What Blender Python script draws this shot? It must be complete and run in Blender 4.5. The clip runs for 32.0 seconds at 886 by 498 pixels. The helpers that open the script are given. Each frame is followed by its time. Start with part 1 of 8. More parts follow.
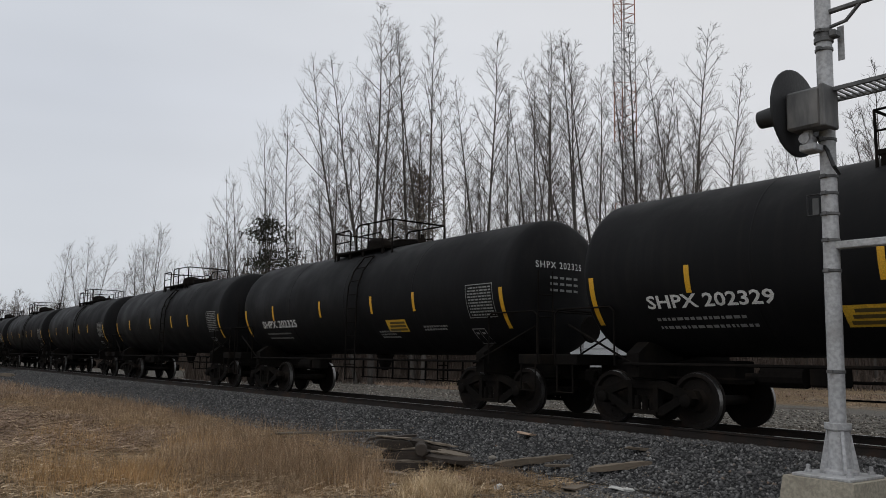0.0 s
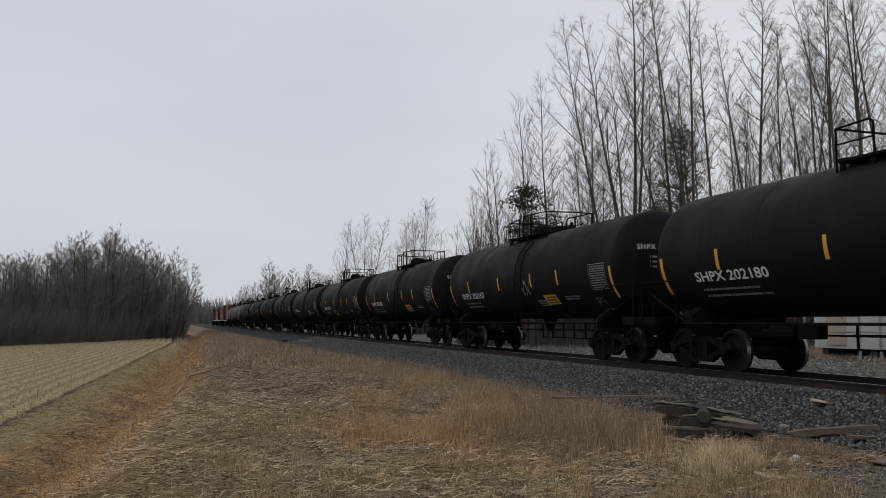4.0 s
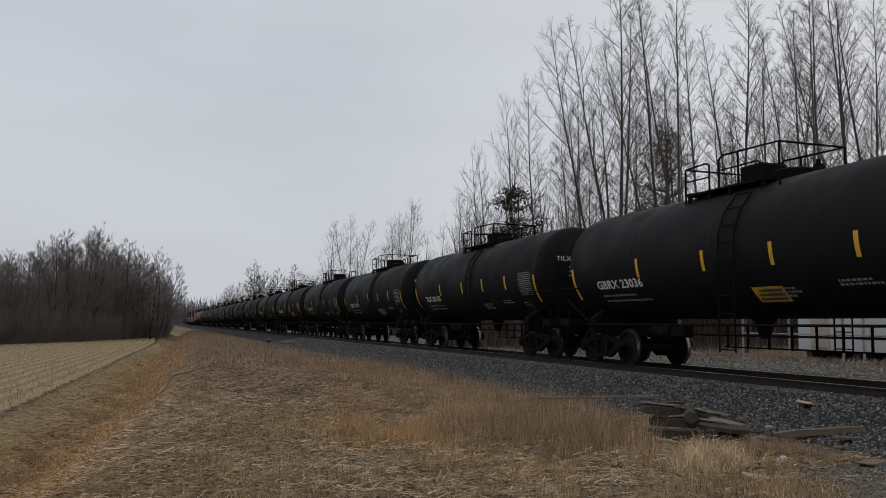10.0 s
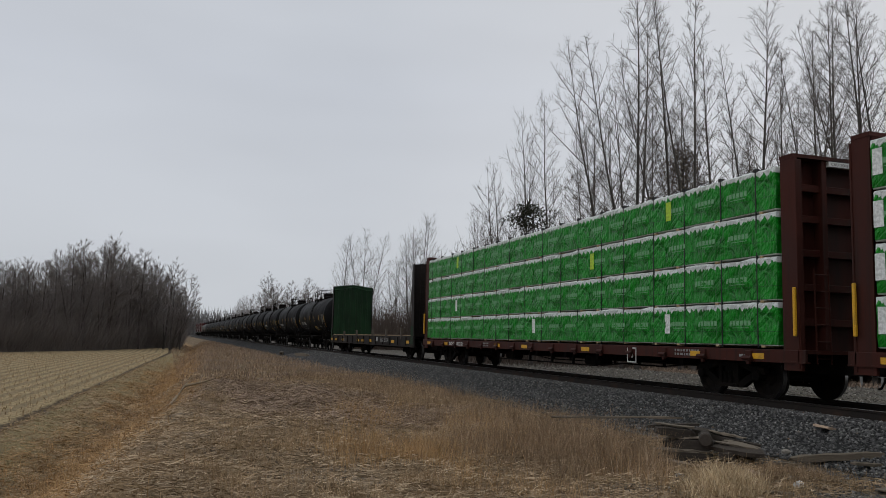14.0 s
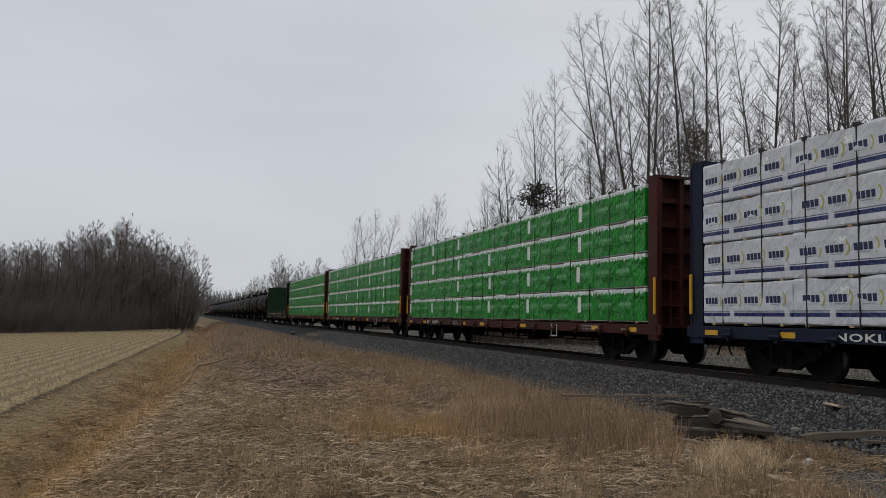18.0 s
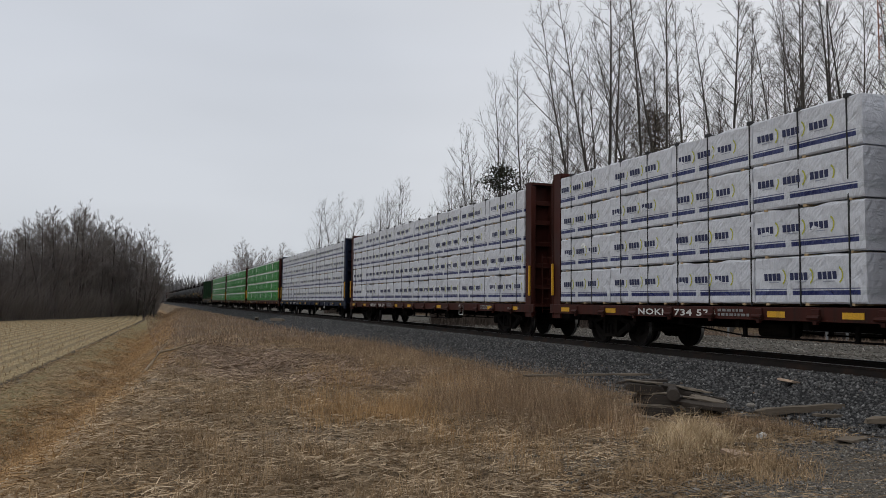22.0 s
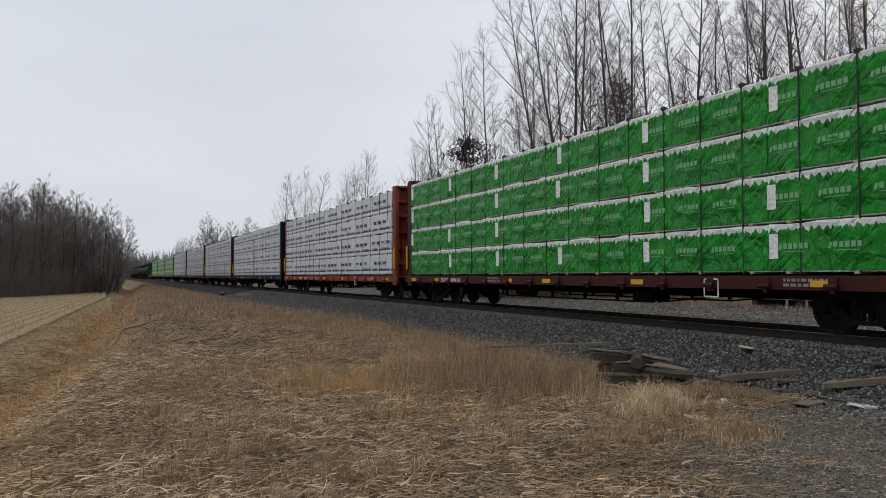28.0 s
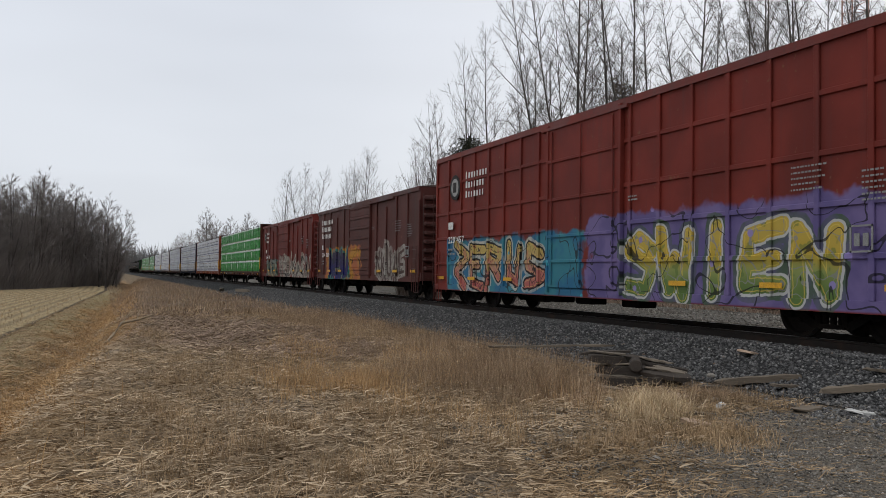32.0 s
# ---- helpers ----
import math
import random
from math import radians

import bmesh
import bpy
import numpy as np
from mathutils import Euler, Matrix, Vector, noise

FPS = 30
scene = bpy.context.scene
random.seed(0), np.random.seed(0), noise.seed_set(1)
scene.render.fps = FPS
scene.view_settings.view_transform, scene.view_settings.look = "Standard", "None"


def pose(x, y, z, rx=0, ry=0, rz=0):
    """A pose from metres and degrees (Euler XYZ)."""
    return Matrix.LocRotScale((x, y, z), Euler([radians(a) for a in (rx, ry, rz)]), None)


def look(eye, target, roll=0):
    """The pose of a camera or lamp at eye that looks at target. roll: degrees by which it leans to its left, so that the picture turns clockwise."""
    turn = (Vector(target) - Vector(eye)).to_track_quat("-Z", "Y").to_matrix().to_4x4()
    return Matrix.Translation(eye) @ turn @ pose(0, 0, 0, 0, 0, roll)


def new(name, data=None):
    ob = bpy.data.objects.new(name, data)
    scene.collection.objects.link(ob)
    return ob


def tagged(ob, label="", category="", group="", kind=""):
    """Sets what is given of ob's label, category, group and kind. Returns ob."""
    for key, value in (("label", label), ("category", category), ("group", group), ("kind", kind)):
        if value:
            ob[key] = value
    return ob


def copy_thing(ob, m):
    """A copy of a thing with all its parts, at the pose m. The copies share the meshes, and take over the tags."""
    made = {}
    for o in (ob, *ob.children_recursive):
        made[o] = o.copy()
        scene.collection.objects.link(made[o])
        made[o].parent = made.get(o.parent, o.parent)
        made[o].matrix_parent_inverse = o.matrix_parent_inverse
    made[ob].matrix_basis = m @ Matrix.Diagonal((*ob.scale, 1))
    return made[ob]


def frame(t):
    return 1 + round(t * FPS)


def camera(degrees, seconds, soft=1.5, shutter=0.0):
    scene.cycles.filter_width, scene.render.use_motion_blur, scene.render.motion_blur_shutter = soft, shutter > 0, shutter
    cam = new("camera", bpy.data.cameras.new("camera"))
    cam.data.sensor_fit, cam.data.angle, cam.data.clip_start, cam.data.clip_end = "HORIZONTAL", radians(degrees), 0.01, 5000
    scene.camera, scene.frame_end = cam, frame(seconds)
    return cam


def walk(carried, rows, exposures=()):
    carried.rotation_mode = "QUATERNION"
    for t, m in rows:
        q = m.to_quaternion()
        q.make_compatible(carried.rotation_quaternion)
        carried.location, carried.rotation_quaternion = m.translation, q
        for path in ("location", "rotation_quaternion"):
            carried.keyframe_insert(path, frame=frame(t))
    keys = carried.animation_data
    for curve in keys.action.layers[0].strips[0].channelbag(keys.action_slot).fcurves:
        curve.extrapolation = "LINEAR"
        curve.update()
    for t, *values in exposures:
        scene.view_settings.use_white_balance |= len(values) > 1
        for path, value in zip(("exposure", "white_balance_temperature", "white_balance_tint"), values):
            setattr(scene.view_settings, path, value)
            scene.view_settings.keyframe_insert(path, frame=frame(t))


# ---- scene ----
# ---- camera ----
cam = camera(57.35, 32.0, soft=0.6)
PATH = [
    (0.0, pose(0.083, -0.161, 1.045, 97.836, -0.949, -36.763)),
    (0.5, pose(0.072, -0.122, 1.039, 97.654, -1.069, -34.866)),
    (1.0, pose(0.035, -0.084, 1.045, 96.776, -1.284, -27.499)),
    (1.5, pose(0.008, -0.076, 1.055, 96.433, -0.844, -23.893)),
    (2.0, pose(-0.023, -0.090, 1.060, 96.028, -0.382, -21.195)),
    (2.5, pose(-0.030, -0.089, 1.067, 95.600, -0.142, -19.894)),
    (3.0, pose(-0.035, -0.083, 1.061, 95.303, -0.274, -19.120)),
    (3.5, pose(-0.052, -0.092, 1.076, 95.298, 0.075, -18.667)),
    (5.5, pose(-0.039, 0.018, 1.036, 94.280, -0.818, -17.815)),
    (6.0, pose(-0.043, 0.029, 1.023, 94.524, -0.854, -19.357)),
    (6.5, pose(-0.046, 0.055, 1.028, 94.736, -0.648, -19.562)),
    (7.0, pose(-0.052, 0.052, 1.030, 94.919, -0.643, -19.973)),
    (7.5, pose(-0.050, 0.033, 1.039, 95.363, -0.968, -20.241)),
    (8.0, pose(-0.043, 0.032, 1.042, 96.097, -1.123, -20.189)),
    (8.5, pose(-0.043, 0.019, 1.037, 96.590, -1.174, -20.286)),
    (9.0, pose(-0.050, 0.021, 1.040, 96.359, -0.516, -19.884)),
    (9.5, pose(-0.042, 0.018, 1.035, 96.238, -0.183, -19.877)),
    (10.0, pose(-0.033, 0.024, 1.032, 95.271, -0.380, -19.491)),
    (10.5, pose(-0.036, 0.034, 1.033, 95.099, -0.320, -18.976)),
    (11.0, pose(-0.041, 0.030, 1.041, 95.570, -0.426, -19.090)),
    (11.5, pose(-0.036, 0.033, 1.033, 96.048, -0.555, -18.923)),
    (12.0, pose(-0.045, 0.034, 1.037, 96.469, -0.958, -18.471)),
    (12.5, pose(-0.062, 0.022, 1.039, 96.848, -1.101, -18.378)),
    (13.0, pose(-0.059, 0.020, 1.040, 96.960, -1.652, -18.650)),
    (13.5, pose(-0.038, 0.032, 1.042, 96.939, -1.686, -18.714)),
    (14.0, pose(-0.019, 0.074, 1.039, 96.341, -1.434, -18.606)),
    (14.5, pose(-0.017, 0.052, 1.028, 95.846, -1.161, -18.257)),
    (16.5, pose(-0.030, 0.064, 1.015, 95.011, -2.948, -17.914)),
    (17.0, pose(-0.032, 0.055, 1.024, 95.006, -2.937, -17.605)),
    (17.5, pose(-0.028, 0.043, 1.026, 95.022, -1.660, -17.618)),
    (18.0, pose(-0.029, 0.042, 1.033, 94.909, -1.291, -17.867)),
    (18.5, pose(-0.012, 0.036, 1.024, 94.942, -0.806, -18.692)),
    (19.0, pose(-0.017, 0.015, 1.025, 94.666, -0.855, -19.296)),
    (19.5, pose(-0.002, 0.015, 1.024, 94.212, -0.744, -19.339)),
    (20.0, pose(-0.007, 0.000, 1.028, 94.249, -0.606, -19.641)),
    (20.5, pose(-0.003, -0.008, 1.024, 94.097, -0.878, -19.753)),
    (21.0, pose(-0.003, -0.003, 1.021, 94.001, -1.045, -19.910)),
    (21.5, pose(0.002, -0.002, 1.019, 93.961, -0.904, -20.192)),
    (22.0, pose(0.004, -0.002, 1.019, 93.783, -0.586, -20.307)),
    (22.5, pose(0.008, 0.003, 1.014, 93.310, -0.455, -20.582)),
    (23.0, pose(0.000, -0.000, 1.020, 93.145, -0.500, -20.650)),
    (23.5, pose(0.011, -0.001, 1.016, 93.197, -0.453, -20.859)),
    (24.0, pose(0.016, 0.004, 1.015, 93.113, -0.402, -21.131)),
    (24.5, pose(0.014, -0.001, 1.013, 92.753, -0.225, -21.433)),
    (25.0, pose(0.025, -0.004, 1.012, 92.461, -0.069, -21.619)),
    (25.5, pose(0.032, -0.003, 1.012, 92.507, 0.003, -21.907)),
    (27.5, pose(0.027, 0.000, 1.009, 92.162, -0.098, -22.503)),
    (28.0, pose(0.033, 0.003, 1.007, 91.882, 0.054, -22.571)),
    (28.5, pose(0.026, 0.001, 1.006, 91.785, 0.146, -22.479)),
    (29.0, pose(0.022, 0.003, 1.004, 91.665, 0.380, -22.460)),
    (29.5, pose(0.011, -0.016, 1.009, 91.640, 0.527, -22.194)),
    (30.0, pose(0.009, -0.002, 1.011, 91.616, 0.108, -22.193)),
    (30.5, pose(0.014, 0.001, 1.018, 91.378, -0.818, -22.285)),
    (31.0, pose(0.007, -0.001, 1.011, 91.302, -0.998, -22.407)),
    (31.5, pose(0.008, 0.005, 1.015, 91.377, -1.143, -22.535)),
    (32.0, pose(0.014, 0.010, 1.014, 91.814, -0.832, -22.667)),
]
EXPOSURES = [(0, -0.06), (6, -0.12), (12, -0.2), (18, -0.17), (23, -0.05), (28, 0.08), (32, 0.17)]
walk(cam, PATH, EXPOSURES)

# ---- world and light ----
world = bpy.data.worlds.new("overcast")
scene.world = world
world.use_nodes = True
wt = world.node_tree
wt.nodes.clear()
w_out = wt.nodes.new("ShaderNodeOutputWorld")
w_bg = wt.nodes.new("ShaderNodeBackground")
w_co = wt.nodes.new("ShaderNodeTexCoord")
w_sep = wt.nodes.new("ShaderNodeSeparateXYZ")
wt.links.new(w_co.outputs["Generated"], w_sep.inputs[0])
w_ramp = wt.nodes.new("ShaderNodeValToRGB")
w_ramp.color_ramp.elements[0].position, w_ramp.color_ramp.elements[0].color = 0.0, (0.63, 0.66, 0.70, 1)
w_ramp.color_ramp.elements[1].position, w_ramp.color_ramp.elements[1].color = 0.75, (0.74, 0.77, 0.81, 1)
w_mid = w_ramp.color_ramp.elements.new(0.3)
w_mid.color = (0.615, 0.65, 0.715, 1)
wt.links.new(w_sep.outputs["Z"], w_ramp.inputs[0])
w_noise = wt.nodes.new("ShaderNodeTexNoise")
w_noise.inputs["Scale"].default_value, w_noise.inputs["Detail"].default_value = 1.6, 3.0
w_map = wt.nodes.new("ShaderNodeMapping")
w_map.inputs["Scale"].default_value = (1, 1, 3.5)
wt.links.new(w_co.outputs["Generated"], w_map.inputs[0])
wt.links.new(w_map.outputs[0], w_noise.inputs["Vector"])
w_mr = wt.nodes.new("ShaderNodeMapRange")
w_mr.inputs[1].default_value, w_mr.inputs[2].default_value = 0.3, 0.7
w_mr.inputs[3].default_value, w_mr.inputs[4].default_value = 0.93, 1.07
wt.links.new(w_noise.outputs[0], w_mr.inputs[0])
w_side = wt.nodes.new("ShaderNodeMapRange")
w_side.inputs[1].default_value, w_side.inputs[2].default_value = 0.2, 0.8
w_side.inputs[3].default_value, w_side.inputs[4].default_value = 0.0, 1.0
wt.links.new(w_sep.outputs["X"], w_side.inputs[0])
w_tint = wt.nodes.new("ShaderNodeMix")
w_tint.data_type = "RGBA"
w_tint.inputs[6].default_value, w_tint.inputs[7].default_value = (1, 1, 1, 1), (1.21, 1.165, 1.11, 1)
wt.links.new(w_side.outputs[0], w_tint.inputs[0])
w_both = wt.nodes.new("ShaderNodeVectorMath")
w_both.operation = "MULTIPLY"
wt.links.new(w_ramp.outputs[0], w_both.inputs[0])
wt.links.new(w_tint.outputs[2], w_both.inputs[1])
w_mul = wt.nodes.new("ShaderNodeVectorMath")
w_mul.operation = "SCALE"
wt.links.new(w_both.outputs[0], w_mul.inputs[0])
wt.links.new(w_mr.outputs[0], w_mul.inputs["Scale"])
wt.links.new(w_mul.outputs[0], w_bg.inputs[0])
w_bg.inputs[1].default_value = 1.0
wt.links.new(w_bg.outputs[0], w_out.inputs[0])

sun_data = bpy.data.lights.new("sun", "SUN")
sun_data.energy, sun_data.angle, sun_data.color = 0.5, radians(40), (1.0, 0.97, 0.93)
sun = new("sun", sun_data)
sun.matrix_world = look((-60, -30, 100), (0, 0, 0))


# ---- material tools ----
class Nodes:
    """Short hand for building node materials."""

    def __init__(self, name, rough=0.7, metal=0.0, spec=0.4):
        self.m = bpy.data.materials.new(name)
        self.m.use_nodes = True
        self.t = self.m.node_tree
        self.p = self.t.nodes["Principled BSDF"]
        self.p.inputs["Roughness"].default_value = rough
        self.p.inputs["Metallic"].default_value = metal
        self.p.inputs["Specular IOR Level"].default_value = spec
        co = self.t.nodes.new("ShaderNodeTexCoord")
        self.co = co.outputs["Object"]

    def put(self, sock, val):
        if hasattr(val, "is_linked"):
            self.t.links.new(val, sock)
        elif isinstance(val, (tuple, list)):
            sock.default_value = (*val, 1) if len(val) == 3 and len(sock.default_value) == 4 else val
        else:
            sock.default_value = val

    def math(self, op, a, b=0.0, c=0.0, clamp=False):
        n = self.t.nodes.new("ShaderNodeMath")
        n.operation, n.use_clamp = op, clamp
        for s, v in zip(n.inputs, (a, b, c)):
            self.put(s, v)
        return n.outputs[0]

    def noise(self, scale, detail=3.0, stretch=None, dist=0.0, vec=None):
        n = self.t.nodes.new("ShaderNodeTexNoise")
        n.inputs["Scale"].default_value = scale
        n.inputs["Detail"].default_value = detail
        n.inputs["Distortion"].default_value = dist
        self.t.links.new(self.stretch(stretch, vec), n.inputs["Vector"])
        return n.outputs[0]

    def stretch(self, s, vec=None):
        vec = vec or self.co
        if not s:
            return vec
        n = self.t.nodes.new("ShaderNodeMapping")
        n.inputs["Scale"].default_value = s
        self.t.links.new(vec, n.inputs[0])
        return n.outputs[0]

    def voronoi(self, scale, feature="F1", out=0, stretch=None, vec=None, rnd=1.0):
        n = self.t.nodes.new("ShaderNodeTexVoronoi")
        n.feature = feature
        n.inputs["Scale"].default_value = scale
        n.inputs["Randomness"].default_value = rnd
        self.t.links.new(self.stretch(stretch, vec), n.inputs["Vector"])
        return n.outputs[out]

    def step(self, x, lo, hi, a=0.0, b=1.0, smooth=True):
        n = self.t.nodes.new("ShaderNodeMapRange")
        n.interpolation_type = "SMOOTHSTEP" if smooth else "LINEAR"
        for s, v in zip(n.inputs, (x, lo, hi, a, b)):
            self.put(s, v)
        return n.outputs[0]

    def mix(self, fac, a, b, mode="MIX"):
        n = self.t.nodes.new("ShaderNodeMix")
        n.data_type, n.blend_type = "RGBA", mode
        self.put(n.inputs[0], fac)
        self.put(n.inputs[6], a)
        self.put(n.inputs[7], b)
        return n.outputs[2]

    def xyz(self, vec=None):
        n = self.t.nodes.new("ShaderNodeSeparateXYZ")
        self.t.links.new(vec or self.co, n.inputs[0])
        return n.outputs

    def vec(self, x, y, z):
        n = self.t.nodes.new("ShaderNodeCombineXYZ")
        for s, v in zip(n.inputs, (x, y, z)):
            self.put(s, v)
        return n.outputs[0]

    def random(self, kind="object"):
        if kind == "object":
            return self.t.nodes.new("ShaderNodeObjectInfo").outputs["Random"]
        return self.t.nodes.new("ShaderNodeNewGeometry").outputs["Random Per Island"]

    def ramp(self, x, stops, constant=False):
        n = self.t.nodes.new("ShaderNodeValToRGB")
        r = n.color_ramp
        r.interpolation = "CONSTANT" if constant else "LINEAR"
        while len(r.elements) < len(stops):
            r.elements.new(0.5)
        for e, (p, c) in zip(r.elements, stops):
            e.position, e.color = p, (*c, 1)
        self.put(n.inputs[0], x)
        return n.outputs[0]

    def bump(self, height, strength=0.3, dist=0.02):
        n = self.t.nodes.new("ShaderNodeBump")
        n.inputs["Strength"].default_value, n.inputs["Distance"].default_value = strength, dist
        self.t.links.new(height, n.inputs["Height"])
        self.t.links.new(n.outputs[0], self.p.inputs["Normal"])

    def done(self, color, rough=None):
        self.put(self.p.inputs["Base Color"], color)
        if rough is not None:
            self.put(self.p.inputs["Roughness"], rough)
        return self.m


def shade(c, k):
    return tuple(min(1.0, v * k) for v in c)


def surface(name, col, rough=0.7, metal=0.0, grain=30.0, stain=1.2, stain_col=None, amount=0.5, bump=0.25, stretch=None, by="", spec=0.4):
    """A worn surface: fine grain, broad stains, relief."""
    n = Nodes(name, rough, metal, spec)
    fine = n.noise(grain, 4.0, stretch)
    base = n.mix(n.step(fine, 0.3, 0.7), shade(col, 0.78), shade(col, 1.18))
    broad = n.step(n.noise(stain, 5.0, stretch, 0.3), 0.48, 0.72)
    base = n.mix(n.math("MULTIPLY", broad, amount), base, stain_col or shade(col, 0.55))
    if by:
        base = n.mix(0.5, base, n.mix(n.random(by), shade(col, 0.6), shade(col, 1.35)))
    n.bump(fine, bump, 0.01)
    return n.done(base, n.step(fine, 0.2, 0.8, rough - 0.08, min(1.0, rough + 0.1)))


def paint(name, col, dirt=(0.06, 0.045, 0.035), amount=0.6, rough=0.5, bump=0.12, spec=0.3):
    """Weathered paint on steel: vertical streaks, grime, faded patches."""
    n = Nodes(name, rough, spec=spec)
    streak = n.step(n.noise(3.0, 5.0, (1.0, 2.2, 0.12)), 0.45, 0.75)
    cloud = n.noise(0.9, 4.0)
    fine = n.noise(60, 3.0)
    c = n.mix(n.step(cloud, 0.35, 0.7), shade(col, 0.82), shade(col, 1.15))
    c = n.mix(n.math("MULTIPLY", streak, amount), c, dirt)
    c = n.mix(n.step(fine, 0.62, 0.8, 0.0, 0.35), c, shade(col, 0.6))
    n.bump(n.noise(9, 4.0), bump, 0.02)
    return n.done(c, n.step(cloud, 0.2, 0.8, rough - 0.1, rough + 0.2))


# ---- mesh tools ----
class Form:
    """Collects vertices and faces of one mesh."""

    def __init__(self):
        self.v, self.f, self.k = [], [], []

    def add(self, verts, faces, k=0):
        n = len(self.v)
        self.v.extend(tuple(p) for p in verts)
        self.f.extend(tuple(n + i for i in f) for f in faces)
        self.k.extend([k] * len(faces))
        return self

    def box(self, x0, x1, y0, y1, z0, z1, k=0, c=0.0):
        if c <= 0:
            v = [(x, y, z) for x in (x0, x1) for y in (y0, y1) for z in (z0, z1)]
            return self.add(v, [(0, 1, 3, 2), (4, 6, 7, 5), (0, 4, 5, 1), (2, 3, 7, 6), (0, 2, 6, 4), (1, 5, 7, 3)], k)
        bm = bmesh.new()
        bmesh.ops.create_cube(bm, size=1)
        for p in bm.verts:
            p.co = ((x0 + x1) / 2 + p.co.x * (x1 - x0), (y0 + y1) / 2 + p.co.y * (y1 - y0), (z0 + z1) / 2 + p.co.z * (z1 - z0))
        bmesh.ops.bevel(bm, geom=bm.edges[:], offset=c, segments=1, affect="EDGES")
        bm.verts.index_update()
        self.add([p.co[:] for p in bm.verts], [[q.index for q in f.verts] for f in bm.faces], k)
        bm.free()
        return self

    def cyl(self, a, b, r, n=10, r2=None, k=0, cap=True):
        a, b = Vector(a), Vector(b)
        r2 = r if r2 is None else r2
        q = (b - a).to_track_quat("Z", "Y")
        ring = [q @ Vector((math.cos(2 * math.pi * i / n), math.sin(2 * math.pi * i / n), 0)) for i in range(n)]
        v = [a + d * r for d in ring] + [b + d * r2 for d in ring]
        f = [(i, (i + 1) % n, n + (i + 1) % n, n + i) for i in range(n)]
        if cap:
            f += [tuple(range(n - 1, -1, -1)), tuple(range(n, 2 * n))]
        return self.add(v, f, k)

    def tube(self, pts, r, n=6, k=0):
        """One bent bar through the points, with closed ends."""
        pts = [Vector(p) for p in pts]
        last = len(pts) - 1
        v, f, a = [], [], None
        for i, p in enumerate(pts):
            d = (pts[min(i + 1, last)] - p).normalized() + (p - pts[max(i - 1, 0)]).normalized()
            d = d.normalized()
            if a is None:
                a = d.cross(Vector((0.31, 0.87, 0.38))).normalized()
            a = (a - d * a.dot(d)).normalized()
            b = d.cross(a)
            v += [p + (a * math.cos(2 * math.pi * j / n) + b * math.sin(2 * math.pi * j / n)) * r for j in range(n)]
        for i in range(last):
            f += [(i * n + j, i * n + (j + 1) % n, (i + 1) * n + (j + 1) % n, (i + 1) * n + j) for j in range(n)]
        f += [tuple(range(n - 1, -1, -1)), tuple(range(last * n, last * n + n))]
        return self.add(v, f, k)

    def lathe(self, a, axis, prof, n=24, k=0, cap=True):
        """Rings (s along axis, radius) round the line from a."""
        a, axis = Vector(a), Vector(axis)
        q = axis.to_track_quat("Z", "Y")
        v, f = [], []
        for s, r in prof:
            v += [a + axis * s + q @ Vector((r * math.cos(2 * math.pi * i / n), r * math.sin(2 * math.pi * i / n), 0)) for i in range(n)]
        for j in range(len(prof) - 1):
            f += [(j * n + i, j * n + (i + 1) % n, (j + 1) * n + (i + 1) % n, (j + 1) * n + i) for i in range(n)]
        if cap:
            f += [tuple(range(n - 1, -1, -1)), tuple(range((len(prof) - 1) * n, len(prof) * n))]
        return self.add(v, f, k)

    def plate(self, poly, x0, x1, k=0):
        """A (y, z) outline given thickness along x."""
        n = len(poly)
        v = [(x0, y, z) for y, z in poly] + [(x1, y, z) for y, z in poly]
        f = [tuple(range(n)), tuple(range(2 * n - 1, n - 1, -1))] + [(i, n + i, n + (i + 1) % n, (i + 1) % n) for i in range(n)]
        return self.add(v, f, k)

    def mesh(self, name, mats, smooth=False):
        me = bpy.data.meshes.new(name)
        me.from_pydata(self.v, [], self.f)
        for m in mats if isinstance(mats, (list, tuple)) else [mats]:
            me.materials.append(m)
        me.polygons.foreach_set("material_index", self.k)
        bm = bmesh.new()
        bm.from_mesh(me)
        bmesh.ops.recalc_face_normals(bm, faces=bm.faces[:])
        bm.to_mesh(me)
        bm.free()
        if smooth:
            me.polygons.foreach_set("use_smooth", [True] * len(me.polygons))
            me.set_sharp_from_angle(angle=radians(38))
        return me


def part(name, form, mats, parent=None, label="", smooth=False, at=None):
    """Links a form (or a ready mesh) as one object under a thing or a part."""
    me = form.mesh(name, mats, smooth) if isinstance(form, Form) else form
    ob = new(name, me)
    if parent:
        ob.parent = parent
    if at is not None:
        ob.matrix_basis = at
    if label:
        tagged(ob, label)
    return ob


def base(name, label, category, group="", m=None, kind=""):
    ob = new(name)
    ob.empty_display_size = 0.2
    if m is not None:
        ob.matrix_basis = m
    return tagged(ob, label, category, group, kind)


def fast_mesh(name, verts, faces, mat):
    """A large mesh of equal-sided faces from arrays."""
    me = bpy.data.meshes.new(name)
    nv, (nf, side) = len(verts), faces.shape
    me.vertices.add(nv)
    me.vertices.foreach_set("co", np.asarray(verts, np.float32).ravel())
    me.loops.add(nf * side)
    me.loops.foreach_set("vertex_index", faces.astype(np.int32).ravel())
    me.polygons.add(nf)
    me.polygons.foreach_set("loop_start", np.arange(0, nf * side, side, dtype=np.int32))
    me.update(calc_edges=True)
    me.materials.append(mat)
    return me


